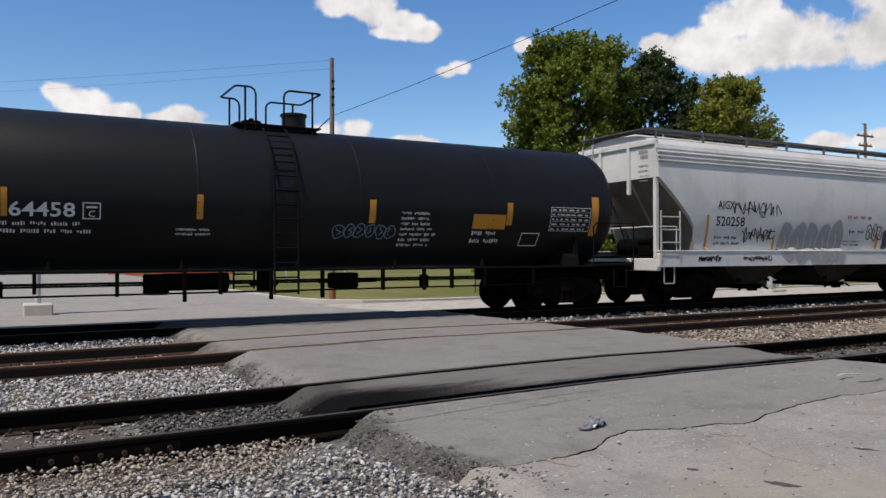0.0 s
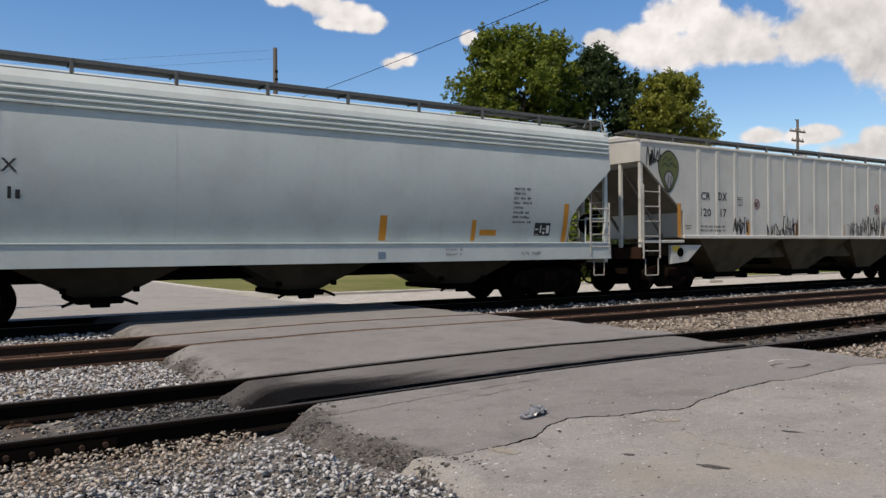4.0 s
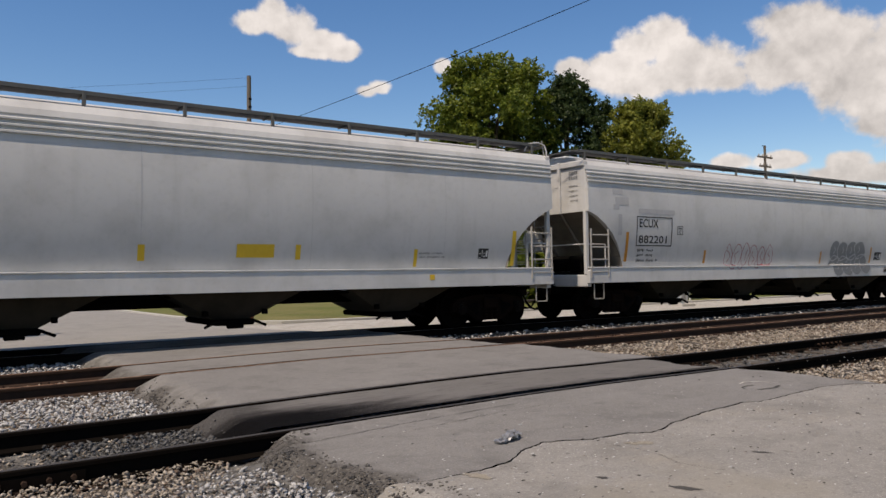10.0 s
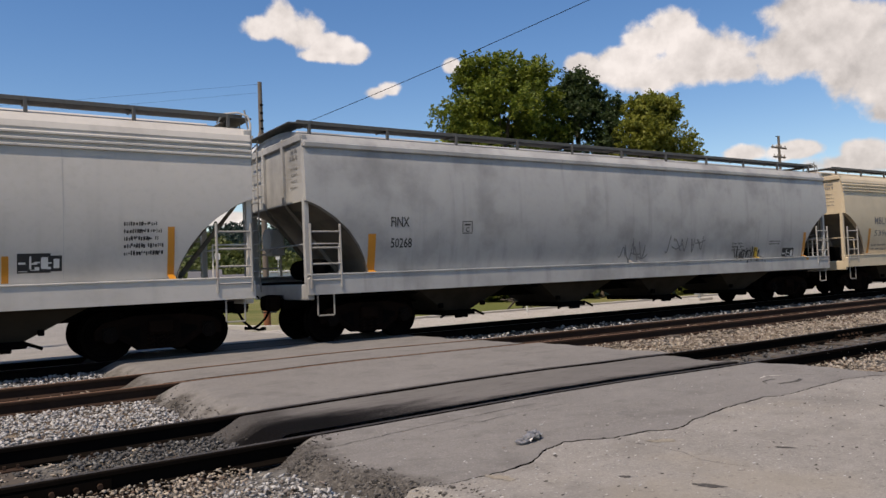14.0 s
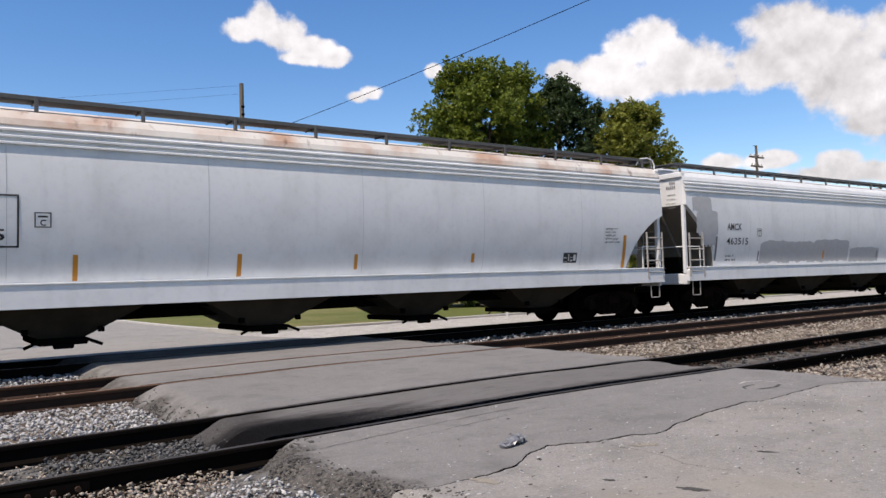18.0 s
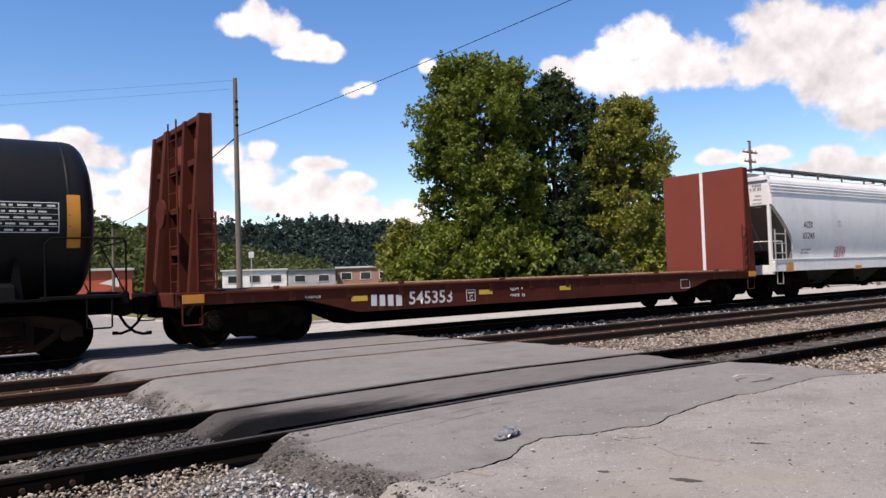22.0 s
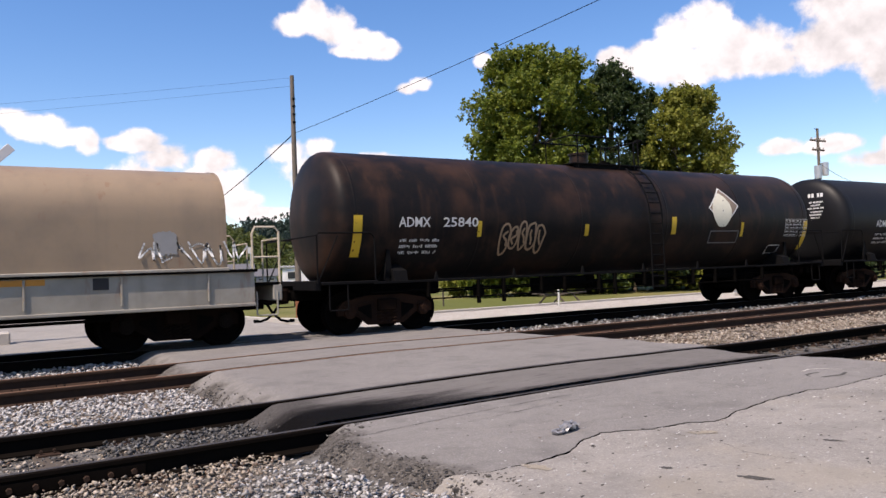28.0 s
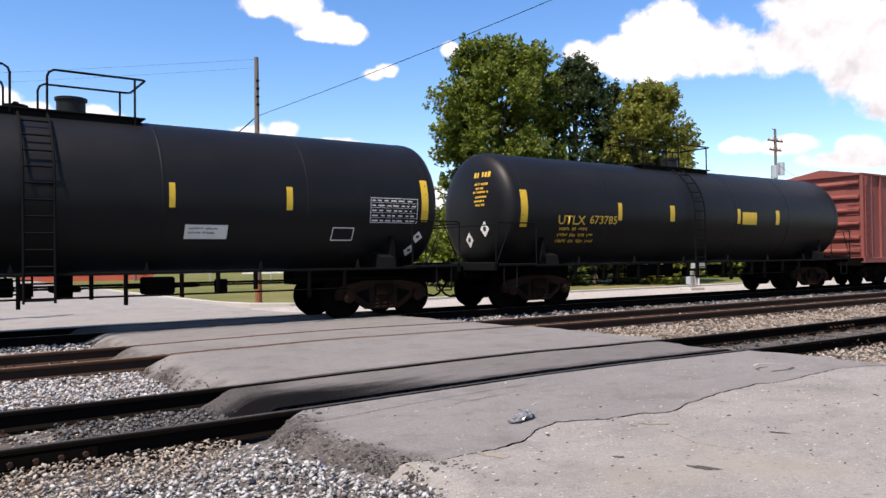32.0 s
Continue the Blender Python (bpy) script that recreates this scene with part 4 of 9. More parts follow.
def build_tracks():
    xs = [-60] + span(-8, 14, 44) + [20, 30, 60, 120, 250, 460]
    for num, (yc, side, head, lab) in enumerate(((T1, RAILDARK, RAILHEAD, "near track with oily black rails on wooden ties"),
                                                 (T2, RAILRUST, RAILHEAD_RUST, "middle track with rusty brown rails"), (T3, RAILDARK, RAILHEAD, "far track that carries the train"))):
        tr = thing("railway_track", lab, "track", "parallel tracks", "structure")
        for s in (-1, 1):
            y = yc + s * GAUGE
            g = Geo().loft([[(x, a, b + bump(x, yc)) for a, b in rail_profile(y, 0)] for x in xs])
            part("rail", g, side, tr)
            h = Geo().loft([[(x, y - .024, .001 + bump(x, yc)), (x, y - .024, .004 + bump(x, yc)), (x, y + .024, .004 + bump(x, yc)), (x, y + .024, .001 + bump(x, yc))] for x in xs])
            part("rail_head", h, head, tr, "worn running surface")
        rnd = random.Random(num)
        tie = Geo().box(-.115, .115, -1.3, 1.3, -.18, 0, .012).mesh("tie", TIEWOOD)
        plate = Geo().box(-.09, .09, -.17, .17, 0, .016, .004)
        for sx in (-.05, .05):
            for sy in (-.11, .11):
                plate.box(sx - .012, sx + .012, sy - .012, sy + .012, .014, .05, .003)
        plate = plate.mesh("tie_plate", RAILRUST)
        x = -5.0
        while x < 46:
            x += 0.55 + rnd.uniform(-.03, .03)
            if 1.9 < x < 9.5:
                continue
            t = part("tie", tie, None, tr)
            t.matrix_basis = pose(x, yc, -.172 - rnd.uniform(0, .012), 0, 0, rnd.uniform(-1.5, 1.5))
            if x < 20 and num < 2:
                for s in (-1, 1):
                    p = part("tie_plate", plate, None, t)
                    p.matrix_basis = pose(0, s * GAUGE, 0)
        if num == 0:
            for x0, s in ((0.1, -1), (14.2, -1), (13.6, 1)):
                y = yc + s * GAUGE
                g = Geo()
                for d in (-1, 1):
                    g.box(x0, x0 + .95, y + d * .012 - (.02 if d < 0 else 0), y + d * .012 + (.02 if d > 0 else 0), -.14, -.05, .008)
                bar = part("joint_bar", g, RAILDARK, tr, "bolted joint bar")
                for k in range(6):
                    part("bolt", Geo().disc((x0 + .09 + .155 * k, y - .05, -.095), (0, 1, 0), .02, .045, 6), RAILRUST, bar)


# ---- parts that all cars share ----
WHEELS = []          # (wheelset, its place along the train)
CARS = []            # (car, the place of its middle along the train)
SHARED = {}


def shared(key, make):
    if key not in SHARED:
        SHARED[key] = make()
    return SHARED[key]


def wheelset_mesh():
    g = Geo()
    r = 0.46
    prof = [(0.665, .20), (0.665, r + .028), (.69, r + .022), (.70, r), (.80, r - .006), (.80, r - .07), (.765, r - .085), (.75, .2), (.80, .16), (.80, .10)]
    n = 28
    for s in (-1, 1):
        rings = [[(rr * math.cos(2 * math.pi * k / n), s * y, rr * math.sin(2 * math.pi * k / n)) for k in range(n)] for y, rr in prof]
        g.loft(rings)
        g.tube([(0, s * .79, 0), (0, s * 1.0, 0)], .085, 10)
        for k in range(3):
            a = 2.09 * k
            g.disc((.045 * math.cos(a), s * 1.0, .045 * math.sin(a)), (0, 1, 0), .014, .03, 6)
    g.tube([(0, -.7, 0), (0, .7, 0)], .085, 10)
    return g.mesh("wheelset", WHEEL, True)


def sideframe_mesh(mat):
    g = Geo()
    g.prism([(-1.12, .58), (-1.12, .40), (-.99, .40), (-.97, .60), (-.76, .60), (-.76, .42), (-.40, .18), (.40, .18), (.76, .42), (.76, .60), (.97, .60), (.99, .40), (1.12, .40),
             (1.12, .58), (.98, .70), (.45, .80), (-.45, .80), (-.98, .70)][::-1], .90, 1.02)
    for sx in (-1, 1):
        g.prism([(sx * .33, .70), (sx * .68, .62), (sx * .70, .58), (sx * .33, .64)][::sx], 1.018, 1.045)
        g.prism([(sx * .33, .24), (sx * .40, .24), (sx * .72, .46), (sx * .66, .48)][::sx], 1.018, 1.045)
    return g.mesh("side_frame", mat)


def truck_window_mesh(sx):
    # black plate on the solid frame, painting the shade inside a window
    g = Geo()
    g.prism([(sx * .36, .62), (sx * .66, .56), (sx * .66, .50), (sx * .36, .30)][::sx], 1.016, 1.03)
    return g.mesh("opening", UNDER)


def spring_mesh(mat):
    g = Geo()
    g.tube([(.055 * math.cos(a), 1.03 + .055 * math.sin(a), .22 + .0115 * a) for a in span(0, 24, 48)], .016, 5)
    return g.mesh("spring", mat, True)


def bearing_mesh(mat):
    g = Geo().disc((0, 1.06, 0), (0, 1, 0), .125, .10, 14).disc((0, 1.12, 0), (0, 1, 0), .085, .03, 14).box(-.11, .11, .93, 1.05, .08, .16, .01)
    for k in range(3):
        a = 2.09 * k
        g.disc((.05 * math.cos(a), 1.145, .05 * math.sin(a)), (0, 1, 0), .016, .03, 6)
    return g.mesh("bearing", mat)


def add_truck(car, x, u, label="grimy cast steel truck, shade under the car in its black colour", steel=None):
    t = tagged(new("truck"), label)
    t.parent = car
    t.matrix_basis = pose(x, 0, 0)
    for turn in (0, 180):
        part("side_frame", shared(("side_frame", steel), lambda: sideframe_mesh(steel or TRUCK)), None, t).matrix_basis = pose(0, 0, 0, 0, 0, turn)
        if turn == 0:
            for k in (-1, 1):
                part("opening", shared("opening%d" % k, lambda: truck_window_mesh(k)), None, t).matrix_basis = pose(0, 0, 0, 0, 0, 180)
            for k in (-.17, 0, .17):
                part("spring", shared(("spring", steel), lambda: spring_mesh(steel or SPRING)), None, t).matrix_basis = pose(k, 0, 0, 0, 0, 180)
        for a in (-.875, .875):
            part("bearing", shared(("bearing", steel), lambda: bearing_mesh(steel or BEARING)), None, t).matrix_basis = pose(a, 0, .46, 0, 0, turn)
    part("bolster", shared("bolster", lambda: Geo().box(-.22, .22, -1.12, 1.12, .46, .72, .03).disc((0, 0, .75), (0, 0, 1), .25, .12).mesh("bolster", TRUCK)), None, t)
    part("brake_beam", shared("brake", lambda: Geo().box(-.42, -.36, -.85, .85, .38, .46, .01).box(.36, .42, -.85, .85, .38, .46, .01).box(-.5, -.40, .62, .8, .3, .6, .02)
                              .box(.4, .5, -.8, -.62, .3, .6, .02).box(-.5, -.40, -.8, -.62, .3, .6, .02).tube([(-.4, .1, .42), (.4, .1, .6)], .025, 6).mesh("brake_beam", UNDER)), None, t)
    for a in (-.875, .875):
        w = part("wheelset", shared("wheelset", wheelset_mesh), None, t)
        w.matrix_basis = pose(a, 0, .46)
        WHEELS.append((w, a, u + x))
    return t


def coupler_mesh():
    g = Geo()
    g.box(-.75, .1, -.085, .085, .78, .96, .02)
    g.prism([(.06, .70), (.06, 1.02), (.2, 1.04), (.34, 1.0), (.36, .9), (.36, .8), (.34, .72), (.2, .68)][::-1], -.17, .17)
    g.box(.1, .3, .1, .24, .72, 1.0, .03)
    g.tube([(.15, -.1, .9), (.1, -.5, .9), (.05, -1.1, .95), (.03, -1.2, 1.0), (.03, -1.32, .98)], .014, 6)
    return g.mesh("coupler", TRUCK)


def hose_mesh():
    g = Geo()
    pts = [(-.05, -.32, .78), (.08, -.33, .72), (.2, -.33, .52), (.36, -.32, .38), (.52, -.30, .33), (.62, -.28, .34)]
    g.tube(pts, .027, 8)
    g.tube([(-.35, -.32, .8), (-.05, -.32, .78)], .03, 8)
    g.box(.58, .68, -.31, -.25, .31, .38, .01)
    return g.mesh("air_hose", RUBBER, True)


def add_ends(car, half, drop=0.0):
    for s in (-1, 1):
        for key, make in (("coupler", coupler_mesh), ("air_hose", hose_mesh)):
            p = part(key, shared(key, make), None, car)
            p.matrix_basis = pose(s * half, 0, drop, 0, 0, 0 if s > 0 else 180)


def ladder(g, x0, x1, y, z0, z1, n, r=.016, depth=0.0):
    """Two stiles and n rungs in the plane y."""
    for x in (x0, x1):
        g.tube([(x, y, z0), (x, y, z1)], r * 1.3, 6)
    for k in range(n):
        z = z0 + (z1 - z0) * (k + .5) / n
        g.tube([(x0, y - depth, z), (x1, y - depth, z)], r, 6)
    return g


def add_ladder(car, x0, x1, y, z0, z1, n, mat):
    """A corner ladder: the outer stile, the inner one and each rung."""
    lad = part("side_ladder", Geo().tube([(x0, y, z0), (x0, y, z1)], .026, 6), mat, car)
    part("stile", Geo().tube([(x1, y, z0), (x1, y, z1)], .026, 6), mat, lad)
    rung = shared(("rung", round(x1 - x0, 2), mat.name), lambda: Geo().tube([(0, 0, 0), (x1 - x0, 0, 0)], .019, 6).mesh("rung", mat))
    for k in range(n):
        part("rung", rung, None, lad).matrix_basis = pose(x0, y, z0 + (z1 - z0) * (k + .5) / n)


def stirrup(g, x, y, z0, z1, w=.36):
    g.tube([(x - w / 2, y, z1), (x - w / 2, y, z0 + .02), (x - w / 2 + .02, y, z0), (x + w / 2 - .02, y, z0), (x + w / 2, y, z0 + .02), (x + w / 2, y, z1)], .016, 6)
    return g


# ---- lettering and marks laid on a car's side ----
def rib_rise(x):
    """How far a ribbed hopper's side stands out at x."""
    k = round((x + 6.1) / .84)
    d = abs(x + 6.1 - .84 * k) if 0 <= k < 16 else 1.0
    return .020 * min(1.0, max(0.0, (.11 - d) / .05))


def laid(name, flat, faces, surf, mat, parent, label="", side=-1, lift=.006):
    """Points in x and z, laid on the surface whose half width at z is surf(z)."""
    v = [(x, side * (surf(z) + (rib_rise(x) if surf is rib_face else 0) + lift), z) for x, z in flat]
    me = bpy.data.meshes.new(name)
    me.from_pydata(v, [], faces)
    me.materials.append(mat)
    ob = new(name, me)
    ob.parent = parent
    return tagged(ob, label)


def bars(name, rects, surf, mat, parent, label="", lift=.006):
    if name == "sill_marker" and len(rects) > 1:
        return [bars(name, [r], surf, mat, parent, label, lift) for r in rects]
    flat, faces = [], []
    for x0, z0, x1, z1 in rects:
        n = max(1, int(abs(z1 - z0) / .08))
        for k in range(n):
            a, b = z0 + (z1 - z0) * k / n, z0 + (z1 - z0) * (k + 1) / n
            i = len(flat)
            flat += [(x0, a), (x1, a), (x1, b), (x0, b)]
            faces.append((i, i + 1, i + 2, i + 3))
    return laid(name, flat, faces, surf, mat, parent, label, -1, lift)


def words(text, x, z, height, surf, mat, parent, width=None, label="", gap=1.0):
    """A line of lettering whose left end stands at x and whose foot stands at z."""
    cu = bpy.data.curves.new("lettering", "FONT")
    cu.body, cu.size, cu.space_character, cu.resolution_u, cu.offset = text, 1.0, gap, 2, 0.012
    tmp = bpy.data.objects.new("lettering", cu)
    me = bpy.data.meshes.new_from_object(tmp)
    bpy.data.objects.remove(tmp)
    co = np.zeros(len(me.vertices) * 3)
    me.vertices.foreach_get("co", co)
    co = co.reshape(-1, 3)
    lo, hi = co.min(0), co.max(0)
    s = height / (hi[1] - lo[1])
    sx = s if width is None else width / (hi[0] - lo[0])
    for vert, p in zip(me.vertices, co):
        zz = z + (p[1] - lo[1]) * s
        xx = x + (p[0] - lo[0]) * sx
        vert.co = (xx, -(surf(zz) + (rib_rise(xx) if surf is rib_face else 0) + .006), zz)
    me.materials.append(mat)
    ob = new("lettering", me)
    ob.parent = parent
    return tagged(ob, label)


def strokes(name, lines, width, surf, mat, parent, label="", lift=.008):
    flat, faces = [], []
    for line in lines:
        for (x0, z0), (x1, z1) in zip(line, line[1:]):
            d = math.hypot(x1 - x0, z1 - z0) or 1
            nx, nz = -(z1 - z0) / d * width / 2, (x1 - x0) / d * width / 2
            ex, ez = (x1 - x0) / d * width * .3, (z1 - z0) / d * width * .3
            i = len(flat)
            flat += [(x0 - ex + nx, z0 - ez + nz), (x0 - ex - nx, z0 - ez - nz), (x1 + ex - nx, z1 + ez - nz), (x1 + ex + nx, z1 + ez + nz)]
            faces.append((i, i + 1, i + 2, i + 3))
    return laid(name, flat, faces, surf, mat, parent, label, -1, lift)


def lines_of_print(x0, z1, w, rows, h, seed, gap=.55):
    """Small print that cannot be read: rows of short bars."""
    rnd = random.Random(seed)
    out = []
    for r in range(rows):
        x, z = x0, z1 - r * h * (1 + gap)
        end = x0 + w * rnd.uniform(.7, 1)
        while x < end - .03:
            stop = min(end, x + rnd.uniform(.12, .36))
            while x < stop:
                w1 = h * rnd.uniform(.16, .42)
                cut = h * rnd.choice((0, 0, .25))
                out.append((x, z - h * .78 + cut, x + w1, z - h * rnd.choice((0, 0, .2))))
                x += w1 + h * .22
            x += h * .8
    return out


def plate_c(x, z, s, surf, mat, parent):
    """A square stencil frame with a letter in it."""
    t = .018
    bars("stencil", [(x, z, x + s, z + t), (x, z + s - t, x + s, z + s), (x, z + t, x + t, z + s - t), (x + s - t, z + t, x + s, z + s - t)], surf, mat, parent)
    words("C", x + s * .33, z + s * .12, s * .4, surf, mat, parent)
    bars("stencil", [(x + s * .2, z + s * .66, x + s * .8, z + s * .78)], surf, mat, parent)


def black_plate(x, z, w, h, surf, parent):
    bars("data_plate", [(x, z, x + w, z + h)], surf, INK_BLACK, parent, "black inspection stencil panel")
    e = .02
    bars("data_plate_mark", [(x + e, z + e, x + w * .3, z + e * 1.6), (x + e, z + h * .45, x + w * .25, z + h * .55), (x + w * .36, z + h * .2, x + w * .42, z + h * .85),
                             (x + w * .5, z + h * .5, x + w * .68, z + h * .57), (x + w * .52, z + h * .15, x + w * .66, z + h * .3), (x + w * .74, z + h * .2, x + w * .92, z + h * .8)],
         surf, INK_WHITE, parent, "", .009)


def outline(x0, z0, x1, z1, w, surf, mat, parent):
    bars("stencil_frame", [(x0, z0, x1, z0 + w), (x0, z1 - w, x1, z1), (x0, z0 + w, x0 + w, z1 - w), (x1 - w, z0 + w, x1, z1 - w)], surf, mat, parent)


def data_table(x0, z0, x1, z1, surf, parent):
    """A panel of small print in columns, with a ruled frame."""
    outline(x0, z0, x1, z1, .012, surf, INK_WHITE, parent)
    rnd, r = random.Random(int(x0 * 100)), []
    for k in range(5):
        z = z0 + (z1 - z0) * (k + .3) / 5
        x = x0 + .04
        while x < x1 - .12:
            l = rnd.uniform(.05, .16)
            r.append((x, z, min(x + l, x1 - .04), z + (z1 - z0) * .055))
            x += l + rnd.uniform(.03, .1)
        r.append((x0 + .012, z - (z1 - z0) * .06, x1 - .012, z - (z1 - z0) * .06 + .006))
    bars("data_table", r, surf, INK_WHITE, parent, "panel of small white print")


def patch(name, x0, z0, x1, z1, surf, mat, parent, seed, lift=.004):
    """A field of paint with a wandering edge."""
    rnd = random.Random(seed)
    cols, rows = 14, 8
    if surf is smooth_side:
        z0 = max(z0, 1.47)
    lo = [z0 + (z1 - z0) * .12 * rnd.random() for _ in range(cols + 1)]
    hi = [z1 - (z1 - z0) * (.07 * rnd.random() + .12 * abs(2 * k / cols - 1) ** 5) for k in range(cols + 1)]
    flat, faces = [], []
    for k in range(cols + 1):
        x = x0 + (x1 - x0) * k / cols
        for j in range(rows + 1):
            flat.append((x + rnd.uniform(-.01, .01), lo[k] + (hi[k] - lo[k]) * j / rows))
    for k in range(cols):
        for j in range(rows):
            a = k * (rows + 1) + j
            faces.append((a, a + rows + 1, a + rows + 2, a + 1))
    return laid(name, flat, faces, surf, mat, parent, "", -1, lift)


def curve_through(pts, steps=5):
    """A smooth line through the points."""
    q = [pts[0]] + list(pts) + [pts[-1]]
    out = []
    for k in range(1, len(q) - 2):
        for i in range(steps):
            t = i / steps
            out.append(tuple(.5 * (2 * q[k][c] + (q[k + 1][c] - q[k - 1][c]) * t + (2 * q[k - 1][c] - 5 * q[k][c] + 4 * q[k + 1][c] - q[k + 2][c]) * t * t
                                   + (3 * q[k][c] - q[k - 1][c] - 3 * q[k + 1][c] + q[k + 2][c]) * t ** 3) for c in (0, 1)))
    return out + [pts[-1]]


def tag(x0, z0, w, h, n, seed):
    """A quick spray-can scribble: overlapping hooks and loops that cannot be read."""
    rnd = random.Random(seed)
    out = []
    for k in range(n + 1):
        b, a0 = w / n, x0 + w * (k - .35) / n
        up, line = rnd.random() < .5, []
        for i in range(rnd.choice((4, 5, 6))):
            line.append((a0 + b * (rnd.uniform(-.1, .5) + .22 * i), z0 + h * (rnd.uniform(.62, 1.05) if up else rnd.uniform(-.05, .38))))
            up = not up if rnd.random() < .85 else up
        out.append(curve_through(line))
        if rnd.random() < .45:
            z = z0 + h * rnd.uniform(.2, .8)
            out.append(curve_through([(a0, z), (a0 + b * .6, z + h * rnd.uniform(-.15, .2)), (a0 + b * 1.3, z + h * rnd.uniform(-.2, .2))]))
    return out


def scrawl(x0, z0, w, h, n, seed):
    """Outlined bubble letters: closed wavering loops with a counter in some of them."""
    rnd = random.Random(seed)
    out = []
    for k in range(n):
        cx, cz, rx, rz = x0 + w * (k + .5) / n, z0 + h * rnd.uniform(.44, .56), w / n * rnd.uniform(.48, .62), h * rnd.uniform(.40, .5)
        wob = [rnd.uniform(.78, 1.15) for _ in range(9)]
        ring = [(cx + rx * wob[i % 9] * math.cos(6.2832 * i / 9 + .3) + .12 * rx * math.sin(6.2832 * i / 9), cz + rz * wob[i % 9] * math.sin(6.2832 * i / 9 + .3)) for i in range(10)]
        out.append(curve_through(ring, 4))
        out.append(curve_through([(cx + rx * rnd.uniform(-.5, .5), cz + rz * q) for q in (.5, .2, -.1, -.45)], 4))
    return out


def throw_up(parent, x0, z0, w, h, n, seed, fill, edge, width=.03):
    """Overlapping filled bubble letters with a pale outline, each laid over the one before."""
    rnd = random.Random(seed)
    for k in range(n):
        cx, cz = x0 + w * (k + .5) / n, z0 + h * (.5 + rnd.uniform(-.04, .04))
        rx, rz = w / n * rnd.uniform(.62, .74), h * rnd.uniform(.44, .5)
        wob = [rnd.uniform(.82, 1.1) for _ in range(8)]
        ring = []
        for i in range(9):
            a = 6.2832 * i / 8 + .39
            ca, sa = math.cos(a), math.sin(a)
            q = wob[i % 8] / (abs(ca) ** 2.6 + abs(sa) ** 2.6) ** (1 / 2.6)
            ring.append((cx + rx * q * ca, cz + rz * q * sa))
        line = curve_through(ring, 4)
        m, rows = len(line) - 1, 6
        flat = [(cx, cz)] + [(cx + (x - cx) * j / rows, cz + (z - cz) * j / rows) for j in range(1, rows + 1) for x, z in line[:-1]]
        faces = [(0, 1 + i, 1 + (i + 1) % m) for i in range(m)]
        for j in range(rows - 1):
            faces += [(1 + j * m + i, 1 + (j + 1) * m + i, 1 + (j + 1) * m + (i + 1) % m, 1 + j * m + (i + 1) % m) for i in range(m)]
        lift = .006 + .004 * k
        letter = laid("bubble_letter", flat, faces, smooth_side, fill, parent, "faded spray-painted bubble letter", -1, lift)
        strokes("letter_outline", [line, curve_through([(cx - rx * .2, cz + rz * .35), (cx - rx * .05, cz), (cx - rx * .25, cz - rz * .3)], 4)], width, smooth_side, edge, letter, "pale outline", lift + .002)


def diamond(x, z, r, surf, parent):
    flat = [(x - r, z), (x, z - r), (x + r, z), (x, z + r)]
    laid("placard", flat, [(0, 1, 2, 3)], surf, INK_WHITE, parent, "white diamond placard", -1, .03)
    bars("placard_mark", [(x - r * .3, z - r * .15, x + r * .3, z + r * .3)], surf, INK_BLACK, parent, "", .035)


def no_sign(x, z, r, surf, parent):
    ring = [(x + r * math.cos(a), z + r * math.sin(a)) for a in span(0, 6.2832, 24)]
    strokes("warning_ring", [ring, [(x - r * .6, z + r * .6), (x + r * .6, z - r * .6)]], .03, surf, INK_RED, parent, "red ring sign with a slash")
    strokes("warning_mark", [[(x - r * .55, z - r * .5), (x + r * .5, z + r * .5)], [(x - r * .5, z + r * .2), (x + r * .2, z - r * .5)]], .035, surf, INK_BLACK, parent)


def emblem(x0, z0, x1, z1, parent, leaf, back):
    """A tilted square with a leaf on it."""
    cx, cz, w, h = (x0 + x1) / 2, (z0 + z1) / 2, (x1 - x0) / 2, (z1 - z0) / 2

    def grid(f, name, mat, lift, n=10):
        flat, faces = [], []
        for i in range(n + 1):
            for j in range(n + 1):
                flat.append(f(i / n, j / n))
        for i in range(n):
            for j in range(n):
                a = i * (n + 1) + j
                faces.append((a, a + n + 1, a + n + 2, a + 1))
        laid(name, flat, faces, tank_side, mat, parent, "", -1, lift)

    def sq(k):
        return lambda u, v: (cx + w * k * (u - v) * .98 + w * .06 * (u + v - 1), cz + h * k * (u + v - 1) + h * .06 * (u - v))

    grid(sq(1.0), "emblem_border", INK_WHITE, .006)
    grid(sq(.92), "emblem_field", back, .010)
    grid(lambda u, v: (cx - w * .1 + w * .62 * (2 * v - 1) * math.sin(math.pi * min(1, .06 + .94 * u)) ** .7 - w * .1 * (1 - u), cz - h * 1.0 + h * 1.72 * u), "emblem_leaf", leaf, .014)
    strokes("leaf_vein", [[(cx - w * .12, cz - h * .95), (cx - w * .1, cz - h * .2), (cx + w * .05, cz + h * .35)]], .03, tank_side, INK_GREY, parent, "", .018)


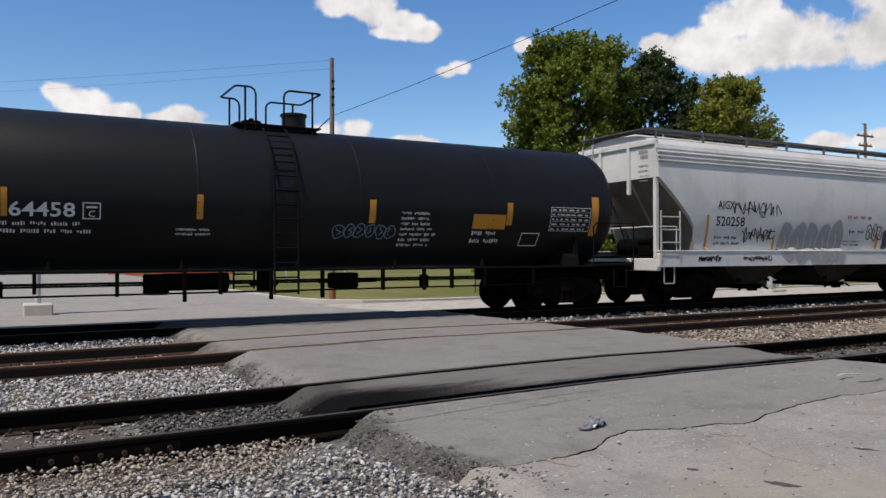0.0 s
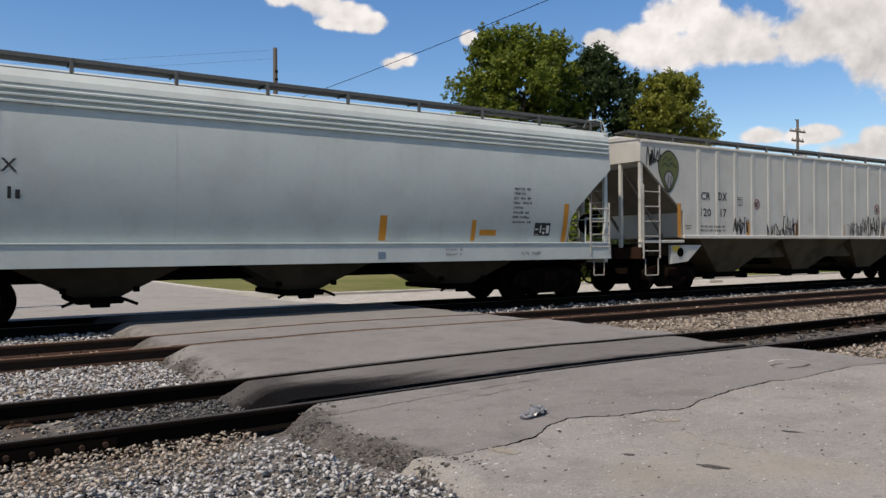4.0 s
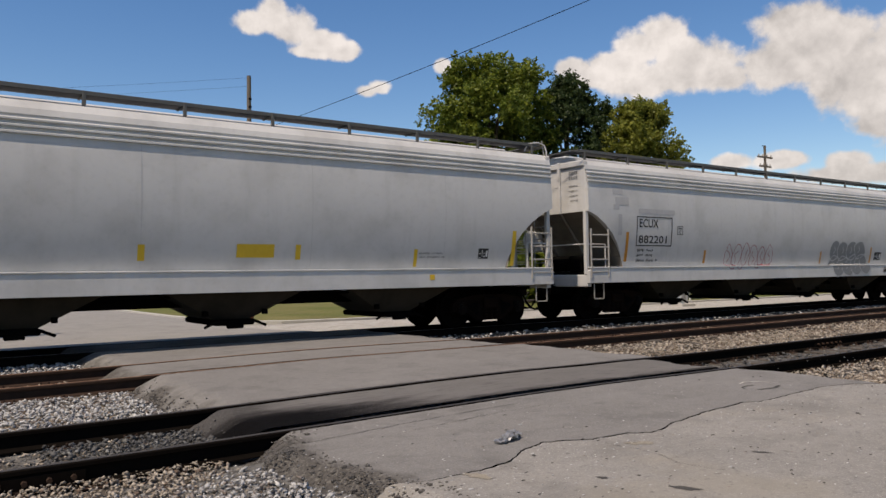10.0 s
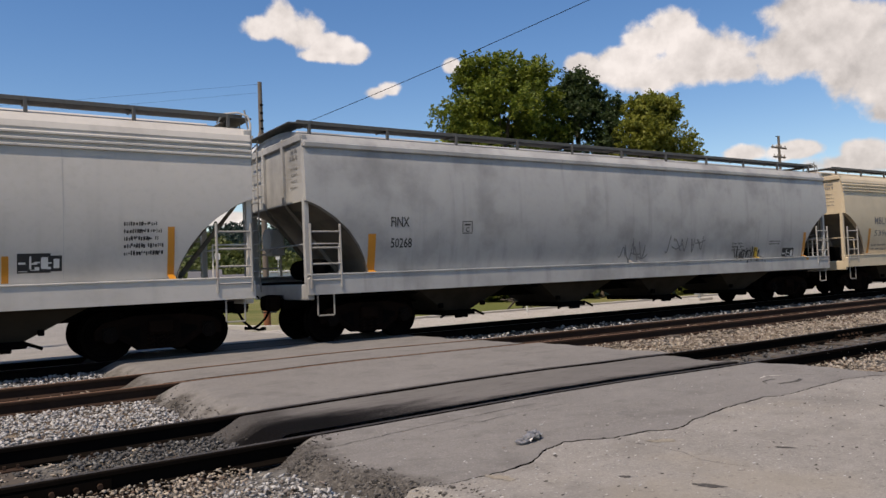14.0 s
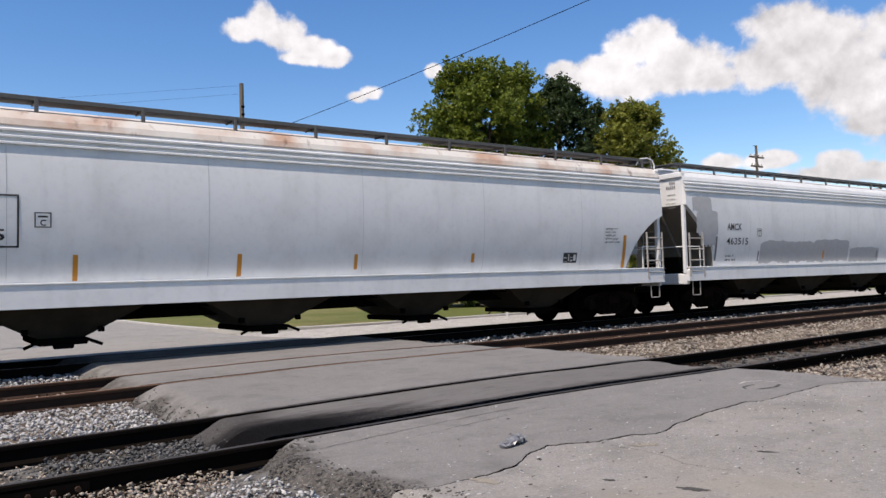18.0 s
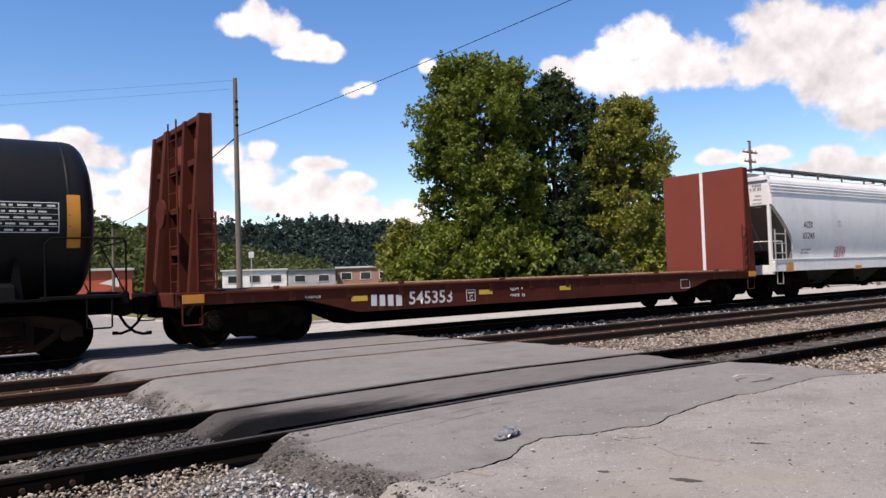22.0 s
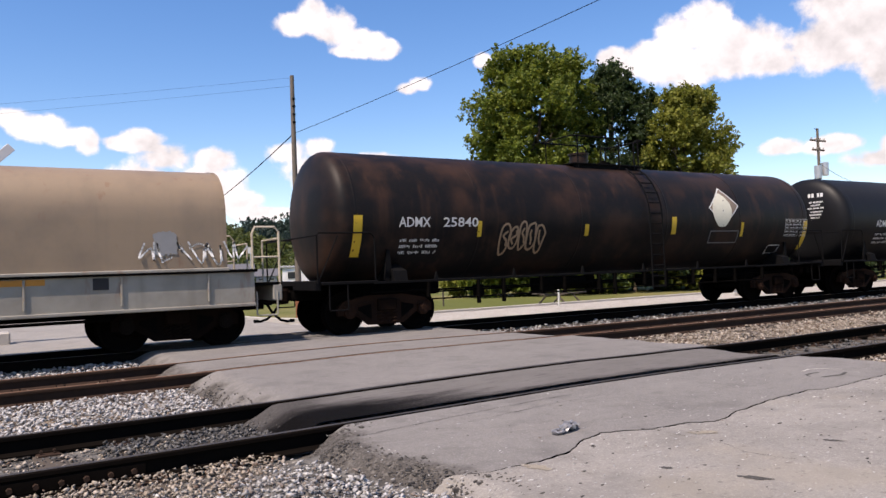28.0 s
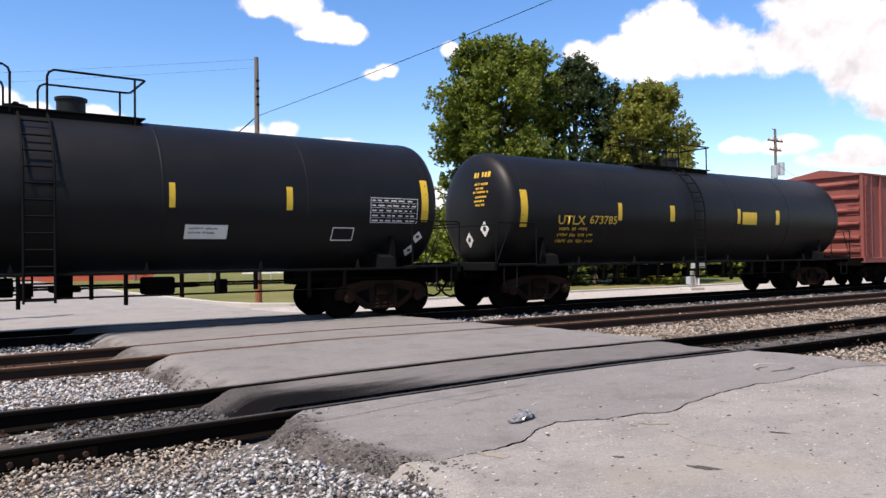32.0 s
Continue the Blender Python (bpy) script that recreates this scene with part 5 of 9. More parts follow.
def mural(parent, x0, z0, x1, z1):
    """A large outlined spray painting of angular blue shapes."""
    w, h = x1 - x0, z1 - z0
    rnd = random.Random(31)

    def blade(pts):
        return [(x0 + w * a, z0 + h * b) for a, b in pts]

    rim = [(.03, .80), (.135, .67), (.15, .82), (.13, .92), (.177, .88), (.454, .92), (.49, .84), (.495, .72), (.58, .78), (.6, .655), (.695, .865), (.72, .69), (.80, .98), (.85, .80), (.908, .69),
           (.936, .49), (.99, .345), (.99, .16), (.887, .04), (.773, .2), (.73, .06), (.645, .18), (.60, .08), (.53, .09), (.49, .06), (.39, .07), (.37, .18), (.255, 0), (.205, .25), (.20, .36), (.09, .38), (.03, .67)]
    fills = [[(.06, .72), (.14, .59), (.185, .83), (.45, .84), (.40, .60), (.305, .27), (.262, .07), (.22, .25), (.2, .42), (.1, .42)],
             [(.38, .80), (.475, .80), (.49, .49), (.575, .70), (.59, .60), (.49, .18), (.49, .12), (.405, .12), (.40, .35)],
             [(.60, .57), (.688, .80), (.72, .49), (.755, .24), (.72, .12), (.645, .24), (.60, .13), (.55, .13), (.57, .35)],
             [(.73, .66), (.795, .89), (.838, .76), (.89, .64), (.92, .48), (.875, .34), (.975, .34), (.975, .2), (.88, .09), (.775, .27)]]
    cores = [[(.19, .80), (.42, .82), (.40, .74), (.36, .58), (.29, .27), (.25, .24), (.22, .45), (.18, .69)],
             [(.397, .76), (.464, .76), (.475, .45), (.567, .67), (.577, .6), (.475, .24), (.418, .24)],
             [(.63, .56), (.685, .76), (.716, .45), (.737, .27), (.695, .24), (.667, .35), (.63, .23), (.59, .23)],
             [(.742, .64), (.794, .84), (.83, .73), (.794, .62), (.872, .65), (.908, .56), (.83, .42), (.872, .40), (.787, .29)]]
    lights = [[(.27, .64), (.326, .64), (.29, .53)], [(.08, .62), (.12, .58), (.09, .51)], [(.645, .45), (.675, .45), (.66, .55)]]

    def face(name, shape, mat, lift):
        pts = blade(shape)
        laid(name, pts, [tuple(range(len(pts)))], lambda z: 1.602, mat, parent, "", -1, lift)

    face("spray_shadow", rim, INK_BLACK, .008)
    for k in range(4):
        face("spray_fill", fills[k], INK_BLUE, .012 + .003 * k)
        face("spray_core", cores[k], (INK_NAVY, INK_NAVY, INK_STEEL, INK_STEEL)[k], .026)
    for k in range(3):
        face("spray_light", lights[k], INK_BLUE, .030)
    for k in range(26):
        a, b, r = rnd.random(), rnd.random(), rnd.uniform(.015, .045)
        if .02 < b < .9 and .05 < a < .97:
            continue
        x, z = x0 + w * a, z0 + h * b
        laid("spray_drop", [(x + r * math.cos(q), z + r * math.sin(q)) for q in span(0, 5.5, 7)], [tuple(range(8))], lambda z: 1.598, INK_BLACK, parent, "", -1, .01)


def painted_face(parent, x0, z0, x1, z1):
    """A rounded olive-green spray painting with black outlines and a pale open middle."""
    cx, cz, w, h = (x0 + x1) / 2, (z0 + z1) / 2, (x1 - x0) / 2, (z1 - z0) / 2

    def egg(k, dz=0.0, low=1.0):
        return [(cx + w * k * math.cos(a) * (1 + .12 * math.sin(3 * a)) * (1 if math.sin(a) > 0 else 1 - .45 * low * abs(math.sin(a)) ** 2), cz + dz + h * k * math.sin(a)) for a in span(0, 6.2832, 26)[:-1]]

    for name, poly, mat, lift in (("spray_edge", egg(1.0), INK_BLACK, .010), ("spray_field", egg(.92), INK_GREEN, .014), ("spray_mouth_edge", egg(.46, -.42 * h), INK_BLACK, .018), ("spray_mouth", egg(.38, -.42 * h), INK_DUST, .022)):
        laid(name, poly, [tuple(range(len(poly)))], rib_face, mat, parent, "", -1, lift)
    strokes("spray_line", [[(cx - w * .7, cz + h * .2), (cx - w * .4, cz + h * .38), (cx - w * .05, cz + h * .22), (cx + w * .3, cz + h * .42), (cx + w * .7, cz + h * .2)],
                           [(cx - w * .6, cz + h * .5), (cx - w * .3, cz + h * .68), (cx, cz + h * .5), (cx + w * .35, cz + h * .68)], [(cx - .05, cz - h * .7), (cx - .02, cz - h * .2)], [(cx + .06, cz - h * .75), (cx + .08, cz - h * .2)]], .025, rib_face, INK_BLACK, parent, "", .026)


def smooth_side(z):
    return smooth_profile(z) if z > 1.44 else 1.60


def rib_face(z):
    return 1.531


def flat_side(z):
    return 1.56


def coil_side(z):
    if z < 1.7:
        return 1.543
    k = max(0.0, min(.98, (z - 2.43) / .94))
    return 1.5 * math.cos(math.asin(k ** 1.11)) ** .62 + .006


def coil_side2(z):
    return 1.571


def rust_run(x0, z0, x1, z1, surf, parent, seed):
    """Rust bled from a pit: broken slivers that thin out downwards."""
    rnd, flat, faces = random.Random(seed), [], []
    cx, w, h = (x0 + x1) / 2, (x1 - x0) * 1.3, z1 - z0
    for k in range(16):
        x = cx + rnd.gauss(0, .35) * w
        a = z1 - h * rnd.random() ** 1.5 * .8
        l = h * rnd.uniform(.08, .35)
        t = rnd.uniform(.010, .030)
        i = len(flat)
        flat += [(x - t * .4, a), (x - t, a - l * .3), (x, a - l), (x + t, a - l * .4), (x + t * .3, a)]
        faces.append((i, i + 1, i + 2, i + 3, i + 4))
    for k, m in ((0, RUSTRUN), (1, RUSTRUN)):
        laid("rust_run", flat, faces[k * 11:(k + 1) * 11], surf, m, parent, "", -1, .005 + .002 * k)


# ---- covered hoppers with smooth bulging sides ----
def smooth_profile(z):
    z0 = 2.95
    return 1.60 - .125 * ((z - z0) / 1.2) ** 2 if z < z0 else 1.60 - .10 * ((z - z0) / 1.2) ** 2


def smooth_hopper(u0, u1, paint_mat, label, bays, sill_mat=None, roof_mat=None, end_mat=None, beam=True, ridges=True, low=1.38, ends="arch"):
    L = u1 - u0
    half, mid = L / 2, (u0 + u1) / 2
    car = thing("covered_hopper_car", label, "freight car", "cars of the train")
    CARS.append((car, mid))
    sill_mat, roof_mat, end_mat = sill_mat or paint_mat, roof_mat or paint_mat, end_mat or paint_mat
    # body: closed rings from end to end, whose lower edge rises over the trucks
    cut = {"arch": [(0, 2.92), (.3, 2.80), (.65, 2.58), (.95, 2.32), (1.18, 2.03), (1.34, 1.74), (1.41, 1.52), (1.43, low)],
           "angle": [(0, 3.30), (.2, 3.13), (.5, 2.88), (.85, 2.56), (1.14, 2.28), (1.30, 2.05), (1.35, 1.7), (1.36, low)],
           "slope": [(0, 3.52), (.2, 3.38), (.5, 3.17), (.85, 2.92), (1.2, 2.66), (1.42, 2.40), (1.48, 2.1), (1.5, low)]}[ends]
    cols = [(-half + x, z) for x, z in cut] + [(x, low) for x in span(-half + 1.9, half - 1.9, 10)] + [(half - x, z) for x, z in reversed(cut)]

    def ring(x, zb):
        zs = [zb + (4.0 - zb) * k / 9 for k in range(10)]
        side = [(x, -smooth_profile(z), z) for z in zs]
        top = [(x, -1.49, 4.13), (x, -1.40, 4.26), (x, -.9, 4.40), (x, -.35, 4.45)]
        ring = side + top
        return ring + [(a, -b, c) for a, b, c in reversed(ring)]

    g = Geo().loft([ring(x, z) for x, z in cols])
    part("body", g, paint_mat, car, "", True)
    # bright roof skin a little proud of the body
    rs = [(-1.535, 4.03), (-1.50, 4.14), (-1.41, 4.27), (-.9, 4.41), (-.35, 4.46), (.35, 4.46), (.9, 4.41), (1.41, 4.27), (1.50, 4.14), (1.535, 4.03)]
    g = Geo().loft([[(x, a, b + .004) for a, b in rs] + [(x, a * .99, b - .03) for a, b in reversed(rs)] for x in (-half - .02, half + .02)])
    part("roof", g, roof_mat, car)
    if ridges:
        for z in (3.72, 3.83, 3.94):
            y = smooth_profile(z)
            for s in (-1, 1):
                part("side_corrugation", Geo().loft([[(x, s * (y - .02), z - .024), (x, s * (y + .046), z - .016), (x, s * (y + .046), z + .014), (x, s * (y - .02), z + .045)] for x in (-half, half)]), paint_mat, car)
    else:
        for s in (-1, 1):
            part("top_chord", Geo().box(-half, half, *sorted((s * 1.48, s * 1.575)), 4.0, 4.12, .02), roof_mat, car)
    # side sills
    for s in (-1, 1):
        g = Geo()
        if beam:
            g.prism([(-half, 1.02), (-half, 1.34), (-half + .1, 1.42), (half - .1, 1.42), (half, 1.34), (half, 1.02)], *sorted((s * 1.50, s * 1.60)))
            g.box(-half + .02, half - .02, *sorted((s * 1.36, s * 1.62)), 1.405, 1.44, .008)
        else:
            g.box(-half, half, *sorted((s * 1.48, s * 1.60)), 1.20, 1.36, .015)
        sill = part("side_sill", g, sill_mat, car)
    # weld seams between the side sheets
    for k in range(1, 6):
        x = -half + L * k / 6
        bars("weld_seam", [(x - .0035, 1.5, x + .0035, 3.68)], smooth_side, PATCH, car, "", .003)
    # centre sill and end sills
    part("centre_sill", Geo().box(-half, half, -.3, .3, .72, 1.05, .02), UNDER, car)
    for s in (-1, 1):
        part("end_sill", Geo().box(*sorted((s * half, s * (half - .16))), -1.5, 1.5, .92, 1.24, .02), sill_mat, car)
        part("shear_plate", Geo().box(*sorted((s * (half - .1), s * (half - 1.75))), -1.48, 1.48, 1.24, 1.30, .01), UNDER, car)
        # end posts and stiffeners
        for y in (-1.44, 1.44):
            part("end_post", Geo().box(*sorted((s * (half + .01), s * (half - .10))), y - .05, y + .05, 1.24, 4.26, .01), end_mat, car, "tall corner post")
        for y in (-.55, .55):
            part("end_stiffener", Geo().box(*sorted((s * (half + .07), s * (half - .02))), y - .05, y + .05, 2.9, 4.3, .012), end_mat, car)
            part("slope_stiffener", Geo().prism([(s * (half - .02), cut[0][1] - .02), (s * (half + .05), cut[0][1] - .02), (s * (half - 1.22), 1.3), (s * (half - 1.34), 1.3)][::s], y - .04, y + .04), GRIME_SHADE, car)
        # added sheet below the end slope: its colour holds grime and underside shade
        part("slope_sheet", Geo().loft([[(s * (half - x) + s * .012, -1.47, z - .012), (s * (half - x) + s * .012, 1.47, z - .012)] for x, z in cut], False, False), GRIME_SHADE, car, "slope sheet dark with grime and painted-in shade")
        part("end_header", Geo().box(*sorted((s * (half + .06), s * (half - .01))), -1.48, 1.48, 4.12, 4.28, .02), end_mat, car)
        # ladders at the corner, rungs on the end and on the side
        a, b = sorted((s * (half - .06), s * (half - .72)))
        for y in (-1.60, 1.60):
            add_ladder(car, a, b, y, 1.15, 2.45, 4, LADDER)
        g, y0 = Geo(), 1.02 * -s - .21
        for y in (y0, y0 + .42):
            g.tube([(s * (half + .09), y, 1.1), (s * (half + .09), y, 4.3), (s * (half + .02), y, 4.7)], .017, 6)
        for k in range(10):
            g.tube([(s * (half + .1), y0, 1.25 + .31 * k), (s * (half + .1), y0 + .42, 1.25 + .31 * k)], .013, 6)
        part("end_ladder", g, LADDER, car)
        for y in (-1.55, 1.55):
            part("stirrup_step", stirrup(Geo(), s * (half - .38), y, .60, 1.05), LADDER, car)
        if s > 0:
            part("grab_rail", Geo().tube([(s * (half + .10), -1.3, 3.7), (s * (half + .11), -1.3, 4.42), (s * (half + .06), -1.28, 4.58), (s * (half - .12), -1.24, 4.64), (s * (half - .4), -1.18, 4.60), (s * (half - .5), -1.14, 4.42)], .02, 6), end_mat, car, "curved grab rail over the roof edge")
        part("handrail", Geo().tube([(s * (half - .05), -1.45, 1.3), (s * (half - .05), -1.45, 2.05), (s * (half - .05), 1.45, 2.05), (s * (half - .05), 1.45, 1.3)], .018, 6)
             .tube([(s * (half - .75), -1.45, 1.3), (s * (half - .75), -1.45, 2.05), (s * (half - .05), -1.45, 2.05)], .018, 6), end_mat, car)
        if s < 0:
            g = Geo().disc((-half + .12, .85, 2.25), (1, 0, 0), .27, .05, 18).box(-half + .14, -half + .45, .65, 1.05, 1.9, 2.5, .03)
            part("hand_brake", g, end_mat, car, "hand brake wheel and housing")
            part("brake_reservoir", Geo().tube([(-half + .7, -.7, 1.55), (-half + .7, .5, 1.55)], .22, 14).box(-half + .3, -half + .65, -1.0, -.5, 1.3, 1.75, .03), UNDER, car)
    # stencilled print on the end sheet
    rnd, rows = random.Random(int(u0)), []
    for r in range(6):
        h = .085 if r < 2 else .035
        z, y = 4.02 - .13 * r - (.0 if r < 2 else .12), -1.22
        while y < -.84 - rnd.uniform(0, .12):
            w = h * rnd.uniform(.4, .65)
            rows.append((y, z - h, y + w, z))
            y += w + h * (.28 if rnd.random() < .8 else .8)
    g = Geo()
    for a, b, c, d in rows:
        g.add([(-half - .014, a, b), (-half - .014, c, b), (-half - .014, c, d), (-half - .014, a, d)], [(0, 1, 2, 3)])
    part("end_lettering", g, INK_GREY, car)
    # running boards over the roof with brackets
    for s in (-1, 1):
        y0, y1 = sorted((s * .70, s * 1.20))
        rb = part("running_board", Geo().box(-half + .02, half - .02, y0, y1, 4.555, 4.585, .006).box(-half + .02, half - .02, s * 1.20 - .012, s * 1.20 + .012, 4.535, 4.61, .004), WALKGREY, car)
        nb = int(L / 1.75)
        for k in range(nb + 1):
            x = -half + .3 + (L - .6) * k / nb
            part("bracket", shared(("bracket", s), lambda: Geo().box(-.032, .032, *sorted((s * 1.17, s * 1.222)), 0, .30, .006).box(-.02, .02, *sorted((s * .7, s * 1.2)), .225, .265, .004).mesh("bracket", WALKGREY)), None, rb).matrix_basis = pose(x, 0, 4.31)
    g = Geo().box(-half + .4, half - .4, -.32, .32, 4.46, 4.58, .04)
    part("roof_hatch", g, roof_mat, car, "long trough hatch cover")
    for x in (-half + .05, half - .05):
        part("running_board", Geo().box(x - .22, x + .22, -1.22, 1.22, 4.53, 4.56, .01), WALKGREY, car)
    # discharge outlets
    span_x = L - 4.6
    for k in range(bays):
        x = -span_x / 2 + span_x * (k + .5) / bays
        w = span_x / bays * .44
        # outlet colour carries the shade beneath the car
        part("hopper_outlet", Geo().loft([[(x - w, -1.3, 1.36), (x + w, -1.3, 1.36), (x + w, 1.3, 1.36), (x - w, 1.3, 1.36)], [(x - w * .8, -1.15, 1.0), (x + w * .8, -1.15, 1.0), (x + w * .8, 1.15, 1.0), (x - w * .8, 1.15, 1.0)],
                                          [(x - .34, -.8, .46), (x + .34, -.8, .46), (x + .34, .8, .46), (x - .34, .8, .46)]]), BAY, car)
        gate = Geo().box(x - .40, x + .40, -1.0, 1.0, .36, .48, .03).box(x - .16, x + .16, -1.04, -.9, .30, .40, .02)
        for d in (-1, 1):
            gate.tube([(x + d * .34, -1.0, .46), (x + d * .62, -1.02, .34)], .03, 6)
            gate.box(x + d * .60 - .05, x + d * .60 + .05, -1.06, -.96, .56, .66, .01)
        part("outlet_gate", gate, UNDER, car)
    part("brake_pipe", Geo().tube([(-half + .2, -.9, .95), (half - .2, -.9, .95)], .025, 6).tube([(-half + .2, .5, .9), (half - .2, .5, .9)], .02, 6), UNDER, car)
    for x in (-half + 1.62, half - 1.62):
        add_truck(car, x, mid)
    add_ends(car, half)
    return car, half


# ---- covered hoppers with outside ribs ----
def rib_hopper(u0, u1, paint_mat, label, ribs=16, bay_mat=None):
    L = u1 - u0
    half, mid = L / 2, (u0 + u1) / 2
    car = thing("ribbed_hopper_car", label, "freight car", "cars of the train")
    CARS.append((car, mid))
    low = 1.58
    cut = [(0, 3.62), (.2, 3.5), (1.55, 2.42), (1.72, 2.28), (1.76, low)]
    cols = [(-half + x, z) for x, z in cut] + [(half - x, z) for x, z in reversed(cut)]

    def ring(x, zb):
        a = [(x, -1.53, zb), (x, -1.53, zb + (4.14 - zb) * .5), (x, -1.53, 4.14), (x, -1.46, 4.22), (x, -.8, 4.31), (x, 0, 4.33)]
        return a + [(p, -q, r) for p, q, r in reversed(a[:-1])]

    part("body", Geo().loft([ring(x, z) for x, z in cols]), paint_mat, car)
    for s in (-1, 1):
        part("top_chord", Geo().box(-half, half, *sorted((s * 1.46, s * 1.555)), 4.12, 4.19, .015), paint_mat, car)
        part("bottom_chord", Geo().box(-half + 1.72, half - 1.72, *sorted((s * 1.47, s * 1.57)), 1.54, 1.64, .015), paint_mat, car)
        for k in range(ribs):
            x = -6.1 + .84 * k
            part("side_rib", shared(("rib", s), lambda: Geo().loft([[(-.12, s * 1.52, z), (-.06, s * 1.550, z), (.06, s * 1.550, z), (.12, s * 1.52, z)] for z in (1.60, 4.10)]).mesh("side_rib", RIB_GREY)), None, car).matrix_basis = pose(x, 0, 0)
        # end bay: sill, diagonal gusset
        for e in (-1, 1):
            part("end_platform", Geo().box(*sorted((e * half, e * (half - 1.74))), *sorted((s * 1.42, s * 1.56)), 1.42, 1.50, .012), paint_mat, car)
            part("bolster_web", Geo().prism([(e * (half - 1.25), 1.36), (e * (half - 2.55), 1.36), (e * (half - 1.95), .9), (e * (half - 1.25), .84)][::e], *sorted((s * 1.40, s * 1.5))), paint_mat, car)
            # no hole is cut: a black disc paints the shade inside it
            part("jacking_hole", Geo().disc((e * (half - 1.62), s * 1.505, 1.16), (0, 1, 0), .13, .02, 16), UNDER, car)
            part("side_marker", Geo().box(*sorted((e * (half - 1.30), e * (half - 1.6))), *sorted((s * 1.50, s * 1.512)), 1.18, 1.34, .003), YELLOW, car)
    part("roof", Geo().loft([[(x, -1.52, 4.2), (x, -.8, 4.33), (x, 0, 4.36), (x, .8, 4.33), (x, 1.52, 4.2), (x, 0, 4.25)] for x in (-half - .02, half + .02)]), paint_mat, car)
    part("centre_sill", Geo().box(-half, half, -.3, .3, .72, 1.05, .02), UNDER, car)
    for s in (-1, 1):
        part("end_sill", Geo().box(*sorted((s * half, s * (half - .16))), -1.5, 1.5, .98, 1.30, .02), RUSTY_TRUCK, car, "rust-brown end sill")
        for y in (-1.46, -.75, .75, 1.46):
            part("end_post", Geo().box(*sorted((s * (half - .02), s * (half - .12))), y - .045, y + .045, 1.3, 3.6, .01), paint_mat, car)
        for y in (-.75, .75):
            part("slope_stiffener", Geo().prism([(s * (half - .1), 3.5), (s * (half - .04), 3.5), (s * (half - 1.76), 1.56), (s * (half - 1.8), 1.62)][::s], y - .03, y + .03), GRIME_SHADE, car)
        a, b = sorted((s * (half - .06), s * (half - .70)))
        for y in (-1.57, 1.57):
            add_ladder(car, a, b, y, 1.0, 3.0, 5, LADDER)
        g, y0 = Geo(), 1.02 * -s - .21
        for y in (y0, y0 + .42):
            g.tube([(s * (half + .06), y, 1.0), (s * (half + .06), y, 4.3)], .02, 6)
        for k in range(10):
            g.tube([(s * (half + .07), y0, 1.15 + .31 * k), (s * (half + .07), y0 + .42, 1.15 + .31 * k)], .014, 6)
        part("end_ladder", g, LADDER, car)
        # added dark sheet: shade under the slope painted in along with grime
        part("slope_sheet", Geo().loft([[(s * (half - x) + s * .012, -1.47, z - .012), (s * (half - x) + s * .012, 1.47, z - .012)] for x, z in cut[1:4]], False, False), GRIME_SHADE, car, "slope sheet dark with grime and painted-in shade")
        for y in (-1.55, 1.55):
            part("stirrup_step", stirrup(Geo(), s * (half - .40), y, .55, 1.0, .5), LADDER, car)
        if s < 0:
            part("hand_brake", Geo().disc((-half + .02, .6, 2.0), (1, 0, 0), .27, .05, 18).box(-half + .04, -half + .35, .4, .8, 1.7, 2.3, .03), UNDER, car, "hand brake wheel and housing")
            part("brake_reservoir", Geo().tube([(-half + .8, -.9, 1.2), (-half + .8, .3, 1.2)], .2, 14), UNDER, car)
        y0, y1 = sorted((s * .62, s * 1.12))
        rb = part("running_board", Geo().box(-half - .05, half + .05, y0, y1, 4.445, 4.475, .006).box(-half - .05, half + .05, s * 1.12 - .012, s * 1.12 + .012, 4.42, 4.50, .004), WALKGREY, car)
        for k in range(12):
            x = -half + .3 + (L - .6) * k / 11
            part("bracket", shared(("bracket2", s), lambda: Geo().box(-.032, .032, *sorted((s * 1.09, s * 1.142)), 0, .235, .006).mesh("bracket", WALKGREY)), None, rb).matrix_basis = pose(x, 0, 4.27)
    part("roof_hatch", Geo().box(-half + .4, half - .4, -.32, .32, 4.35, 4.47, .04), paint_mat, car, "long trough hatch cover")
    for k in range(3):
        w = (L - 5.0) / 6
        x = (k - 1) * 2 * w
        if k < 2:
            # bay colour mixes grime with the shade under the body
            part("inner_slope", Geo().loft([[(x + w - 1.0, y, 1.56), (x + w + 1.0, y, 1.56), (x + w + .75, y, .95), (x + w - .75, y, .95)] for y in (-1.05, 1.05)]), bay_mat or RIB_GRIME_SHADE, car)
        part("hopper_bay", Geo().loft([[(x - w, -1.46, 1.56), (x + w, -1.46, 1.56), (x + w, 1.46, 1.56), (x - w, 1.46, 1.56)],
                                       [(x - .4, -.85, .52), (x + .4, -.85, .52), (x + .4, .85, .52), (x - .4, .85, .52)]]), bay_mat or RIB_GRIME_SHADE, car)
        gate = Geo().box(x - .85, x + .85, -.9, .9, .38, .54, .03)
        for d in (-1, 1):
            gate.box(x + d * .8 - .12, x + d * .8 + .12, -1.0, -.7, .34, .5, .02)
        part("outlet_gate", gate, UNDER, car)
    for x in (-half + 1.75, half - 1.75):
        add_truck(car, x, mid)
    add_ends(car, half)
    return car, half


# ---- tank cars ----
TANK_R, TANK_Z = 1.47, 2.49


def tank_side(z):
    return math.sqrt(max(.04, TANK_R ** 2 - (z - TANK_Z) ** 2))


